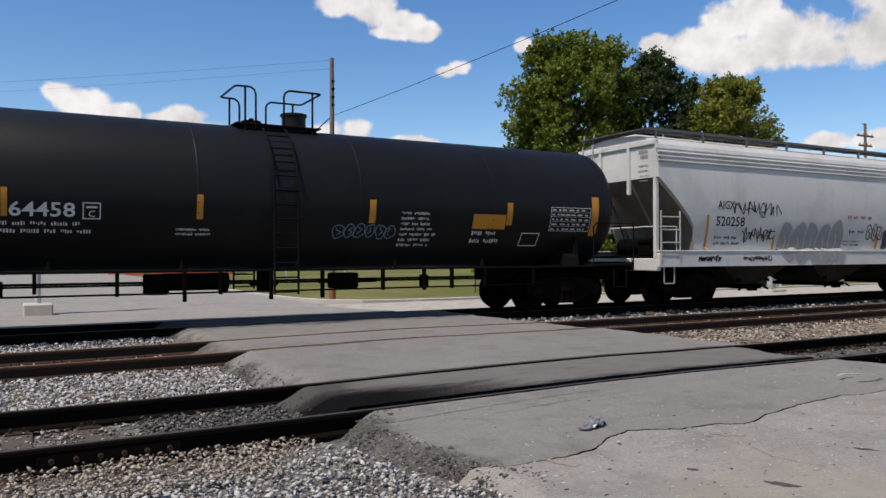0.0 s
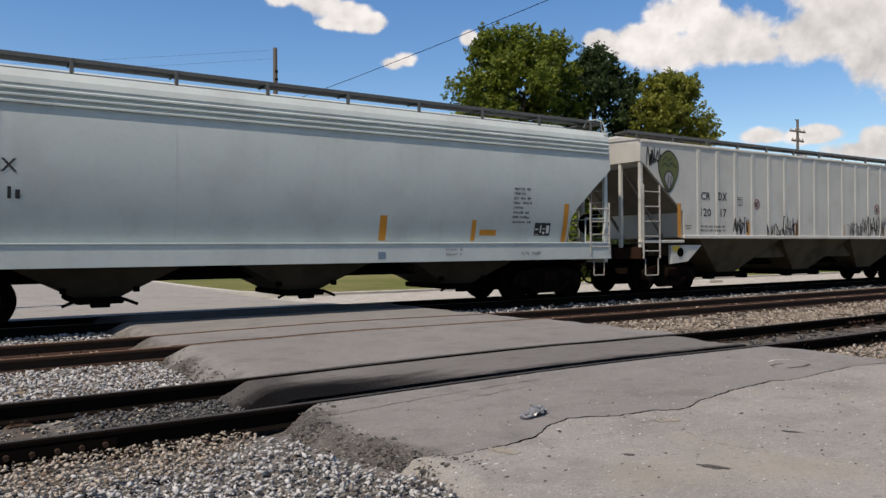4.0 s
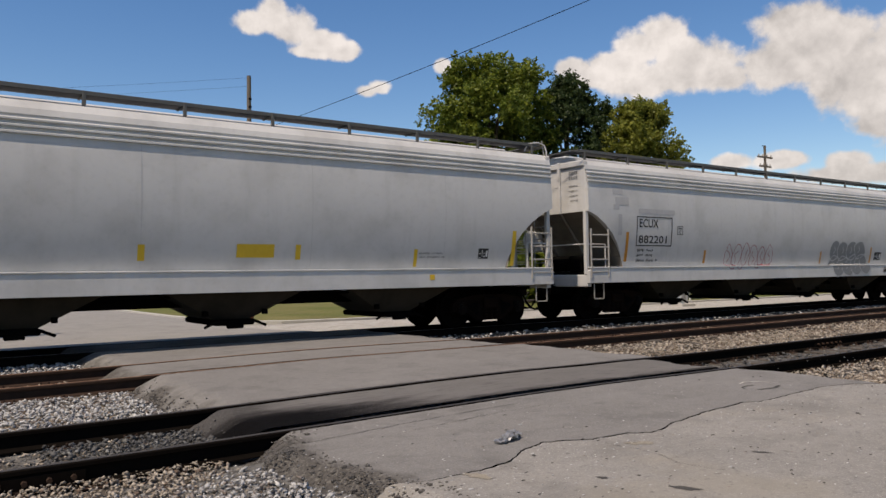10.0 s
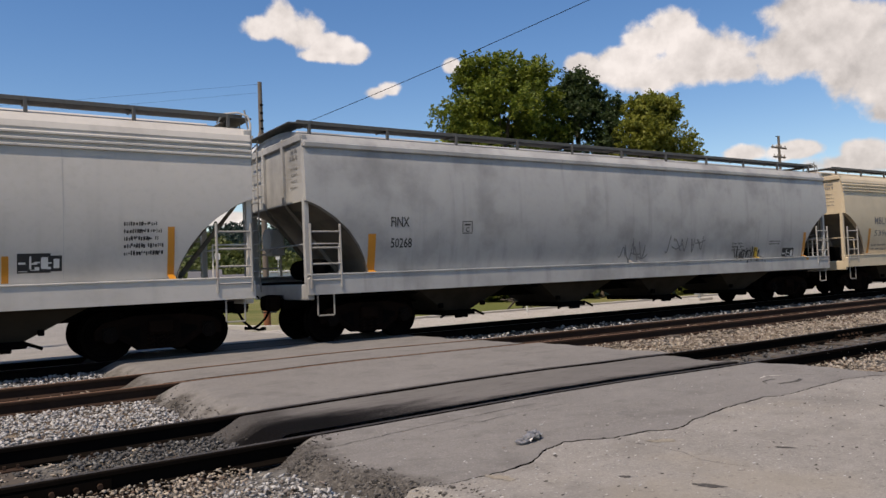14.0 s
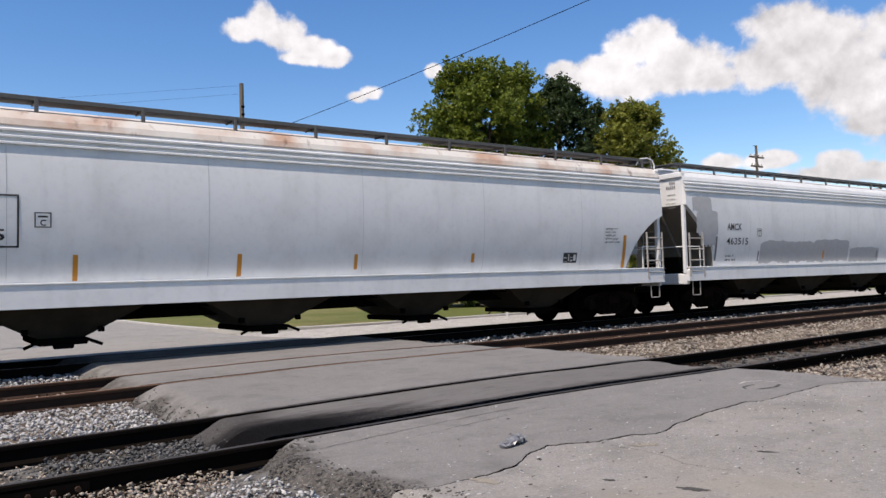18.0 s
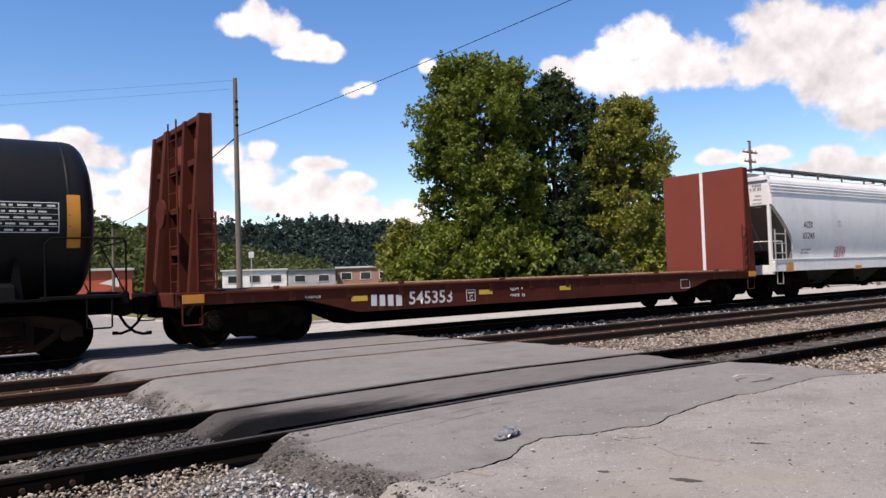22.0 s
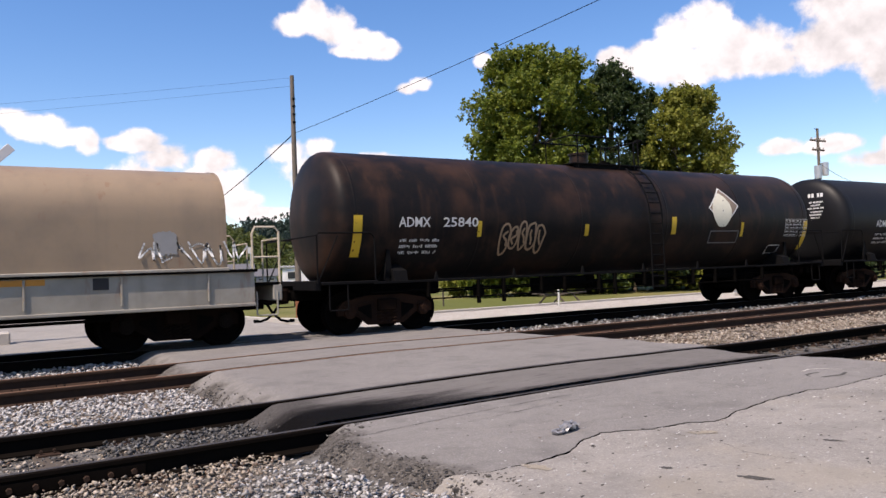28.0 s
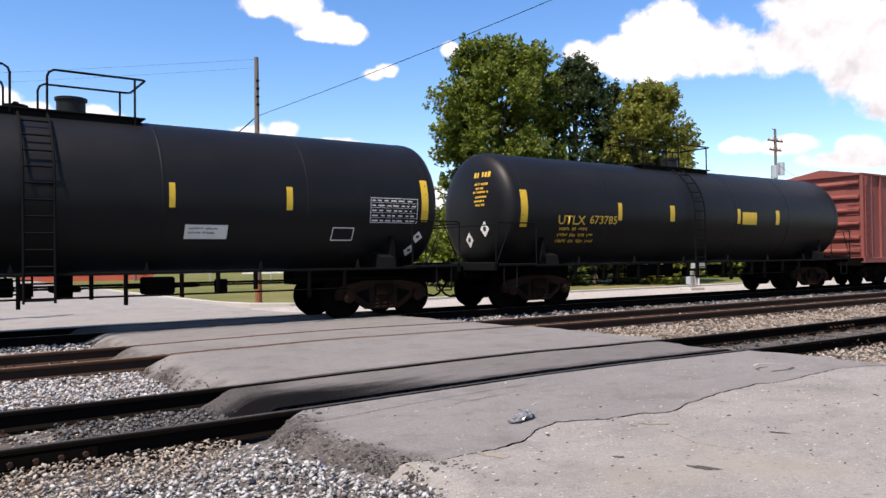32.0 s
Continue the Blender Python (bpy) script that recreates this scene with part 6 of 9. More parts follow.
def tank_car(u0, u1, paint_mat, label, ladder_mat=None, platform="cage", band=None, cage=(-.73, 1.03), lad=0.0, seams=6, steel=None):
    """u0 and u1: the tips of the shell."""
    L = u1 - u0
    half, mid = L / 2, (u0 + u1) / 2
    car = thing("tank_car", label, "tank car", "cars of the train")
    CARS.append((car, mid))
    n = 48
    head = [(0, .05), (.02, .5), (.07, .92), (.13, 1.17), (.20, 1.32), (.28, 1.41), (.36, 1.455), (.45, TANK_R)]
    xs = [(-half + a, r) for a, r in head] + [(half - a, r) for a, r in reversed(head)]
    part("tank_shell", Geo().loft([[(x, r * math.cos(2 * math.pi * k / n), TANK_Z + r * math.sin(2 * math.pi * k / n)) for k in range(n)] for x, r in xs]), paint_mat, car, "", True)
    for k in range(seams):
        x = -half + .56 + (L - 1.12) * k / (seams - 1)
        part("weld_seam", Geo().loft([[(x + d, r * math.cos(2 * math.pi * j / n), TANK_Z + r * math.sin(2 * math.pi * j / n)) for j in range(n)] for d, r in ((-.03, TANK_R - .001), (-.012, TANK_R + .006), (.012, TANK_R + .006), (.03, TANK_R - .001))], True, False), paint_mat, car, "", True)
    if band:
        part("middle_band", Geo().loft([[(x, r * math.cos(2 * math.pi * j / n), TANK_Z + r * math.sin(2 * math.pi * j / n)) for j in range(n)] for x, r in ((-.55, TANK_R), (-.53, TANK_R + .005), (.53, TANK_R + .005), (.55, TANK_R))], True, False), band, car, "rust-brown stained band", True)
    # stub sills, bolsters, end platforms
    strike = half + .38
    for s in (-1, 1):
        part("stub_sill", Geo().box(*sorted((s * strike, s * (half - 3.2))), -.3, .3, .74, 1.08, .02), UNDER, car)
        part("bolster", Geo().prism([(-1.5, 1.08), (1.5, 1.08), (1.45, 1.3), (.9, 1.5), (-.9, 1.5), (-1.45, 1.3)], -.16, .16), BLACK_STEEL, car).matrix_basis = pose(s * (half - 1.55), 0, 0, 0, 0, 90)
        part("end_sill", Geo().box(*sorted((s * strike, s * (strike - .14))), -1.48, 1.48, .95, 1.16, .02), BLACK_STEEL, car)
        part("end_platform", Geo().box(*sorted((s * (strike - .14), s * (half - 1.0))), -1.52, 1.52, 1.06, 1.12, .01), BLACK_STEEL, car)
        for y in (-1.5, 1.5):
            x0, x1 = s * (strike - .06), s * (half - .95)
            part("safety_railing", Geo().tube([(x0, y, 1.1), (x0, y, 2.05), (x0 - s * .05, y, 2.1), (x1 + s * .1, y, 2.1), (x1, y, 2.0), (x1, y, 1.1)], .018, 6)
                 .tube([(x0, y, 1.1), (x0 - s * .45, y, 2.05)], .014, 6), BLACK_STEEL, car)
        part("end_railing", Geo().tube([(s * (strike - .04), -1.5, 2.05), (s * (strike - .04), 1.5, 2.05)], .016, 6), BLACK_STEEL, car)
        for y in (-1.5, 1.5):
            part("stirrup_step", stirrup(Geo(), s * (strike - .5), y, .55, 1.06, .4), BLACK_STEEL, car)
        for y in (-1.3, 1.3):
            part("bracket", Geo().prism([(s * (half - 1.35) - .1, 1.1), (s * (half - 1.35) + .1, 1.1), (s * (half - 1.35) + .03, 1.75), (s * (half - 1.35) - .03, 1.75)], y - .03, y + .03), BLACK_STEEL, car)
    # side rails, brake rigging below
    for y in (-1.5, 1.5):
        g = Geo().box(-half + .9, half - .9, y - .03, y + .03, 1.04, 1.09, .006)
        k = -half + 2.4
        while k < half - 2:
            g.prism([(k - .05, 1.08), (k + .05, 1.08), (k, 1.26)], y - .02, y + .02)
            k += 2.1
        part("side_rail", g, BLACK_STEEL, car)
    g = Geo().tube([(-half + 1, -1.15, .86), (half - 1, -1.15, .86)], .022, 6).tube([(-half + 2, -.6, .80), (half - 2, -.6, .80)], .02, 6)
    g.tube([(-half + 2.4, -1.22, .66), (half - 2.4, -1.22, .66)], .018, 6)
    rnd = random.Random(int(u0))
    for k in range(13):
        x = -half + 2.6 + (L - 5.2) * (k + rnd.uniform(-.3, .3)) / 12
        g.box(x - .03, x + .03, -1.25, -1.15, rnd.choice((.50, .60, .62, .70)), 1.08, .008)
        if k % 4 == 1:
            g.box(x, x + rnd.uniform(.12, .26), -1.15, -.95, .66, .92, .02)
    part("brake_pipe", g, UNDER, car)
    part("brake_cylinder", Geo().tube([(-2.1, -.7, .85), (-.9, -.7, .85)], .17, 12).box(-2.4, -2.0, -.9, -.4, .62, 1.0, .03), UNDER, car)
    part("brake_valve", Geo().box(1.2, 1.75, -.9, -.5, .66, .98, .03).tube([(.9, -.8, .8), (2.2, -.8, .8)], .03, 6), UNDER, car)
    part("bottom_valve", Geo().tube([(0, 0, 1.05), (0, 0, .62)], .14, 12).box(-.25, .25, -.25, .25, .72, .82, .03), UNDER, car, "bottom outlet valve")
    # ladders and dome platform
    for y in (-1, 1):
        g = Geo()
        arc = [(TANK_R + .09) * math.cos(a) for a in span(0, 1.05, 5)], [(TANK_R + .09) * math.sin(a) for a in span(0, 1.05, 5)]
        path = [(y * (TANK_R + .09), .6), (y * (TANK_R + .09), 1.6)] + [(y * p, TANK_Z + q) for p, q in zip(*arc)]
        for x in (lad - .23, lad + .23):
            g.tube([(x, p, q) for p, q in path], .022, 6)
        for k in range(12):
            z = .65 + .275 * k
            yy = y * (TANK_R + .09) if z < TANK_Z else y * math.sqrt(max(.3, (TANK_R + .09) ** 2 - (z - TANK_Z) ** 2))
            g.tube([(lad - .23, yy, z), (lad + .23, yy, z)], .017, 6)
        part("ladder", g, ladder_mat or BLACK_STEEL, car)
    top = TANK_Z + TANK_R
    c0, c1 = cage
    cm = (c0 + c1) / 2
    for y in (-1, 1):
        part("dome_platform", Geo().box(c0, c1, *sorted((y * .25, y * .66)), top - .03, top + .0, .006), ladder_mat or BLACK_STEEL, car)
        part("platform_support", Geo().box(c0 + .1, c1 - .1, *sorted((y * .55, y * .6)), top - .14, top - .03, .006), BLACK_STEEL, car)
    # one bent rail round each end of the platform, open at the ladder
    zb, zt, yr = top - .1, top + .71, .64
    for e, outer, inner in ((-1, c0, lad - .33), (1, c1, lad + .24)):
        bend = [(inner, -yr, zb), (inner, -yr, zt - .13), (inner + e * .03, -yr, zt - .05), (inner + e * .11, -yr, zt), (outer - e * .06, -yr, zt), (outer, -yr + .06, zt)]
        rail = part("platform_railing", Geo().tube(bend + [(x, -y, z) for x, y, z in reversed(bend)], .021, 8), BLACK_STEEL, car)
        for y in (-yr, yr):
            part("railing_post", Geo().tube([(outer - e * .19, y, zb - .06), (outer - e * .19, y, zt)], .021, 6), BLACK_STEEL, rail)
    far_side = 1 if c1 - lad > lad - c0 else -1
    xm, xv = cm + .5 * far_side, cm - .4 * far_side
    part("manway", Geo().disc((xm, 0, top + .14), (0, 0, 1), .25, .38, 22).disc((xm, 0, top + .33), (0, 0, 1), .28, .05, 22), paint_mat, car, "domed manway with a bolted lid", True)
    part("valve", Geo().disc((xv, 0, top + .06), (0, 0, 1), .2, .16, 16).tube([(xv, 0, top + .1), (xv, 0, top + .2)], .05, 8).box(xv - .25, xv + .25, -.3, .3, top - .02, top + .07, .02), UNDER, car)
    for x in (-half + 1.42, half - 1.42):
        add_truck(car, x, mid, "rust-brown cast steel truck under the tank" if steel else "grimy cast steel truck, shade under the tank in its black colour", steel)
    add_ends(car, strike)
    return car, half


def head_print(car, half, mat, seed, placards=True):
    """Lettering and diamond placards on a tank's rounded end."""
    rr, aa = (.05, .5, .92, 1.17, 1.32, 1.41, 1.455, 1.47), (0, .02, .07, .13, .20, .28, .36, .45)

    def on(y, z, lift):
        r = math.hypot(y, z - TANK_Z)
        return (-half + float(np.interp(r, rr, aa)) - lift, y, z)

    def rects(name, quads, m, lift, label=""):
        v, f = [], []
        for q in quads:
            f.append(tuple(range(len(v), len(v) + len(q))))
            v += [on(y, z, lift) for y, z in q]
        part(name, Geo().add(v, f), m, car, label)

    rnd, q = random.Random(seed), []
    for z, h, a, b in ((3.28, .13, -.2, -.75), (3.08, .06, -.25, -.7), (2.98, .05, -.3, -.6), (2.88, .05, -.2, -.75), (2.76, .05, -.3, -.7), (2.66, .05, -.25, -.65), (2.56, .05, -.3, -.6)):
        y = a
        while y > b:
            w = h * rnd.uniform(.4, .7)
            q.append([(y, z), (y - w, z), (y - w, z + h), (y, z + h)])
            y -= w + h * (.25 if rnd.random() < .8 else .9)
    rects("head_lettering", q, mat, .012)
    if placards:
        for y, z in ((-.62, 1.98), (.0, 1.72)):
            rects("placard", [[(y - .16, z), (y, z - .2), (y + .16, z), (y, z + .2)]], INK_WHITE, .02, "white diamond placard")
            rects("placard_mark", [[(y - .05, z - .05), (y + .05, z - .05), (y + .05, z + .06), (y - .05, z + .06)]], INK_BLACK, .026)


# ---- bulkhead flat car ----
def bulkhead_flat(u0, u1, label):
    L = u1 - u0
    half, mid = L / 2, (u0 + u1) / 2
    car = thing("bulkhead_flat_car", label, "freight car", "cars of the train")
    CARS.append((car, mid))
    for s in (-1, 1):
        part("side_sill", Geo().prism([(-half, .86), (-half, 1.06), (half, 1.06), (half, .86), (half - 2.6, .86), (half - 3.8, .55), (-half + 3.8, .55), (-half + 2.6, .86)][::-1], *sorted((s * 1.44, s * 1.56))), FLAT_SHADE_RED, car)
        part("sill_flange", Geo().box(-half, half, *sorted((s * 1.40, s * 1.60)), 1.05, 1.10, .008), FLAT_SHADE_RED, car)
        for k in range(14):
            x = -half + 1.0 + (L - 2.0) * k / 13
            part("stake_pocket", shared(("pocket", s), lambda: Geo().box(-.07, .07, *sorted((s * 1.55, s * 1.575)), .86, 1.05, .006).mesh("stake_pocket", FLAT_SHADE_RED)), None, car).matrix_basis = pose(x, 0, 0)
        # bulkhead: panel, frame behind
        x = s * (half - (.52 if s > 0 else .74))
        part("bulkhead_panel", Geo().box(*sorted((x, x + s * .06)), -1.56, 1.56, 1.12, 4.47, .01), BULK_RED, car, "flat red bulkhead face")
        part("white_stripe", Geo().box(*sorted((x - s * .004, x + s * .002)), -.06, .06, 1.14, 4.45, .001), INK_WHITE, car)
        for y in (-1.5, -.62, .62, 1.5):
            d = .42 if abs(y) < 1 else .5
            # frame behind the panel takes the red that is darkened for shade
            part("bulkhead_post", Geo().prism([(x + s * .06, 1.1), (x + s * d, 1.1), (x + s * .24, 4.45), (x + s * .06, 4.45)][::s], y - .07, y + .07), FLAT_SHADE_RED, car)
        for z in (1.9, 2.75, 3.6, 4.4):
            part("bulkhead_beam", Geo().box(*sorted((x + s * .06, x + s * .2)), -1.5, 1.5, z - .06, z + .06, .01), FLAT_SHADE_RED, car)
        g = Geo()
        ladder(g, s * (half - .75), s * (half - .4), -1.6, 1.15, 2.6, 5)
        for k in range(9):
            g.tube([(s * (half - .1), -1.45, 1.3 + .33 * k), (s * (half - .1), -.95, 1.3 + .33 * k)], .014, 6)
        for y in (-1.45, -.95):
            g.tube([(s * (half - .1), y, 1.1), (s * (half - .1), y, 4.3)], .016, 6)
        part("ladder", g, FLAT_SHADE_RED, car)
        part("end_sill", Geo().box(*sorted((s * half, s * (half - .2))), -1.55, 1.55, .82, 1.1, .02), FLAT_SHADE_RED, car)
        part("end_marker", Geo().box(*sorted((s * (half - .1), s * (half - .5))), -1.622, -1.6, .9, 1.06, .003), ORANGE, car)
        for y in (-1.55, 1.55):
            part("stirrup_step", stirrup(Geo(), s * (half - .3), y, .5, .9), FLAT_SHADE_RED, car)
    part("bulkhead_brace", Geo().prism([(-half - .02, 1.1), (-half + .1, 1.1), (-half + .34, 4.3), (-half + .26, 4.3)], -.3, -.1), FLAT_SHADE_RED, car)
    part("hand_brake", Geo().disc((-half + .0, -.75, 2.6), (1, 0, 0), .28, .05, 18), FLAT_SHADE_RED, car, "hand brake wheel")
    n = 62
    board = Geo().box(-.142, .142, -1.4, 1.4, 1.08, 1.13, .008).mesh("deck_board", DECK)
    for k in range(n):
        p = part("deck_board", board, None, car)
        p.matrix_basis = pose(-half + 1.15 + (L - 2.3) * k / (n - 1), 0, random.Random(k).uniform(-.006, .006))
    part("centre_sill", Geo().prism([(-half, .62), (-half, 1.05), (half, 1.05), (half, .62), (half - 3.3, .62), (half - 4.2, .24), (-half + 4.2, .24), (-half + 3.3, .62)][::-1], -.35, .35), UNDER, car)
    for k in range(6):
        part("deck_stop", Geo().box(-.05, .05, -1.5, -1.38, 1.12, 1.17, .01), FLAT_SHADE_RED, car).matrix_basis = pose(-half + 2 + (L - 4) * k / 5, 0, 0)
    for x in (-half + 1.75, half - 1.75):
        add_truck(car, x, mid)
    add_ends(car, half)
    return car, half


# ---- coil cars ----
def hood_profile(z_eave, y_eave, z_top):
    """Half outline of a hood from the eave to the ridge."""
    h = z_top - z_eave
    out = [(y_eave, z_eave), (y_eave, z_eave + h * .45)]
    for a in span(.2, 1.571, 8):
        out.append((y_eave * math.cos(a) ** .62 if a < 1.55 else 0.0, z_eave + h * .45 + h * .55 * math.sin(a) ** .9))
    return out


def coil_car(u0, u1, label, hood_mat, sill_mat, deep=False, hood_x=.95, eave=1.66, top=3.36, bottom=.77):
    L = u1 - u0
    half, mid = L / 2, (u0 + u1) / 2
    car = thing("coil_car", label, "freight car", "cars of the train")
    CARS.append((car, mid))
    hh = half - hood_x
    prof = hood_profile(eave, 1.50, top)
    ring = [(-y, z) for y, z in prof] + [(y, z) for y, z in reversed(prof[:-1])]
    part("hood", Geo().loft([[(x, y, z) for y, z in ring] for x in (-hh, -hh + .01, hh - .01, hh)]), hood_mat, car, "rounded steel hood over the coils", True)
    if deep:
        for z in (2.42, 2.36):
            part("hood_bead", Geo().box(-hh, hh, -1.535, -1.49, z, z + .03, .006), SILL_GREY, car)
        for x in span(-hh + .05, hh - .05, 8):
            part("hood_frame", Geo().loft([[(x + d, y * 1.012, z + .012) for y, z in ring] for d in (-.035, .035)], False, False), hood_mat, car)
    else:
        for x in (-hh + .02, hh - .02, hh * .05):
            part("hood_frame", Geo().loft([[(x + d, y * 1.008, z + .01) for y, z in ring] for d in (-.03, .03)], False, False), hood_mat, car)
    part("hood_lip", Geo().box(-hh - .03, hh + .03, -1.60, 1.60, eave - .05, eave + .03, .015), sill_mat, car)
    # lifting bracket on the ridge
    g = Geo()
    for sx in (-1, 1):
        for sy in (-.24, .24):
            g.prism([(sx * .62, top - .04), (sx * .50, top - .04), (sx * .34, top + .32), (sx * .44, top + .32)][::sx], sy - .03, sy + .03)
    arch = [(-.30, top + .20), (-.27, top + .36), (-.15, top + .46), (0, top + .49), (.15, top + .46), (.27, top + .36), (.30, top + .20)]
    g.loft([[(x, y, z) for y, z in arch] + [(x, y * .9, z - .03) for y, z in reversed(arch)] for x in (-.56, .56)])
    part("lifting_bracket", g, UNDER if not deep else hood_mat, car, "arched lifting bracket on the hood ridge")
    if deep:
        for x in (-3.2, 3.6):
            part("lifting_lug", Geo().tube([(x - .7, -.3, top - .03), (x + .3, -.3, top + .18), (x + .3, -.9, top - .2)], .03, 6), hood_mat, car)
    # side girder with ribs
    for s in (-1, 1):
        if deep:
            side = part("side_sill", Geo().prism([(-half + .6, 1.02), (-half + .6, 1.62), (half - .6, 1.62), (half - .6, 1.02), (half - 2.9, .98), (half - 4.3, .40), (-half + 4.3, .40), (-half + 2.9, .98)][::-1], *sorted((s * 1.46, s * 1.56))), sill_mat, car)
        else:
            side = part("side_sill", Geo().prism([(-half + .55, .80), (-half + .55, 1.39), (half - .55, 1.39), (half - .55, .80), (half - 3.0, .80), (half - 3.6, .74), (-half + 3.6, .74), (-half + 3.0, .80)][::-1], *sorted((s * 1.46, s * 1.54))), sill_mat, car)
        for k in range(11 if not deep else 9):
            x = -half + 1.4 + (L - 2.8) * k / (10 if not deep else 8)
            part("side_rib", shared(("coilrib", s, deep), lambda: Geo().box(-.02, .02, *sorted((s * 1.54, s * 1.572)), .86 if not deep else 1.05, 1.58 if deep else 1.36, .012).mesh("side_rib", sill_mat)), None, car).matrix_basis = pose(x, 0, 0)
        if not deep:
            part("top_flange", Geo().box(-half + .5, half - .5, *sorted((s * 1.46, s * 1.60)), 1.375, 1.43, .012), UNDER, car)
        part("lower_flange", Geo().box(-half + .55, half - .55, *sorted((s * 1.44, s * 1.60)), .74 if not deep else .99, .80 if not deep else 1.04, .01), sill_mat, car)
        e = s
        part("end_sill", Geo().box(*sorted((e * half, e * (half - .18))), -1.5, 1.5, .82, 1.12, .02), sill_mat, car)
        part("end_platform", Geo().box(*sorted((e * half, e * (half - 1.0))), -1.5, 1.5, 1.12, 1.17, .01), UNDER, car)
        for y in (-1.48, 1.48):
            g = Geo().tube([(e * (half - .04), y, 1.1), (e * (half - .04), y, 2.12), (e * (half - .12), y, 2.22), (e * (half - .5), y, 2.22), (e * (half - .56), y, 2.1), (e * (half - .56), y, 1.1)], .022, 6)
            g.tube([(e * (half - .04), y, 1.65), (e * (half - .56), y, 1.65)], .018, 6)
            g.tube([(e * (half - .04), y, 2.0), (e * (half - .04), y * .34, 2.0), (e * (half - .04), y * .34, 1.15)], .02, 6)
            part("safety_railing", g, CREAM, car)
        for y in (-1.5, 1.5):
            part("stirrup_step", stirrup(Geo(), e * (half - .3), y, .55, 1.0, .4), sill_mat, car)
        part("end_bulkhead", Geo().box(*sorted((e * (hh - .02), e * (hh + .04))), -1.46, 1.46, 1.12, eave, .01), sill_mat, car)
    part("hand_brake", Geo().disc((-half + .3, .5, 1.75), (1, 0, 0), .26, .05, 18).box(-half + .3, -half + .55, .3, .7, 1.2, 1.9, .03), UNDER, car, "hand brake wheel and stand")
    part("centre_sill", Geo().box(-half, half, -.4, .4, .62, 1.1, .02), UNDER, car)
    part("brake_pipe", Geo().tube([(-half + 3, -1.2, .62), (half - 3, -1.2, .62)], .03, 6).tube([(-1.5, -.9, .62), (-.6, -.9, .62)], .16, 12).box(.3, .75, -1.1, -.7, .5, .8, .02), UNDER, car)
    for x in (-half + 1.85, half - 1.85):
        add_truck(car, x, mid)
    add_ends(car, half)
    return car, half


# ---- box car ----
def box_car(u0, u1, label):
    L = u1 - u0
    half, mid = L / 2, (u0 + u1) / 2
    car = thing("box_car", label, "freight car", "cars of the train")
    CARS.append((car, mid))
    part("body", Geo().box(-half + .1, half - .1, -1.48, 1.48, 1.0, 4.24, .02), BOX_RED, car)
    part("roof", Geo().loft([[(x, -1.56, 4.2), (x, 0, 4.46), (x, 1.56, 4.2), (x, 1.56, 4.15), (x, -1.56, 4.15)] for x in (-half, half)]), BOX_RED, car)
    for k in range(12):
        x = -half + .5 + (L - 1.0) * k / 11
        part("roof_rib", Geo().loft([[(x + d, -1.56, 4.21), (x + d, 0, 4.48), (x + d, 1.56, 4.21)] for d in (-.04, .04)], False, False), BOX_RED, car)
    for s in (-1, 1):
        for k in range(16):
            x = -half + .35 + (L - .7) * k / 15
            if abs(x) < 1.8:
                continue
            part("side_post", shared(("boxpost", s), lambda: Geo().box(-.05, .05, *sorted((s * 1.47, s * 1.56)), 1.1, 4.14, .012).mesh("side_post", BOX_RED)), None, car).matrix_basis = pose(x, 0, 0)
        part("side_sill", Geo().box(-half, half, *sorted((s * 1.44, s * 1.58)), .92, 1.12, .015), BOX_RED, car)
        part("door", Geo().box(-1.55, 1.55, *sorted((s * 1.50, s * 1.58)), 1.15, 4.05, .015), BOX_RED, car, "sliding plug door")
        for k in range(6):
            z = 1.35 + k * .5
            part("end_corrugation", Geo().tube([(s * (half - .08), -1.4, z), (s * (half - .08), 1.4, z)], .09, 8), BOX_RED, car)
        for y in (-1.5, 1.5):
            part("corner_post", Geo().box(*sorted((s * half, s * (half - .12))), y - .06, y + .06, .95, 4.2, .015), BOX_RED, car)
        g = Geo()
        for k in range(10):
            g.tube([(s * (half + .05), -1.42, 1.2 + .3 * k), (s * (half + .05), -1.0, 1.2 + .3 * k)], .014, 6)
        ladder(g, s * (half - .1), s * (half - .55), -1.6, 1.1, 4.1, 10)
        part("ladder", g, BOX_RED, car)
        part("end_sill", Geo().box(*sorted((s * half, s * (half - .18))), -1.5, 1.5, .8, 1.1, .02), UNDER, car)
    part("centre_sill", Geo().box(-half, half, -.35, .35, .6, 1.0, .02), UNDER, car)
    for x in (-half + 1.9, half - 1.9):
        add_truck(car, x, mid)
    add_ends(car, half)
    return car, half


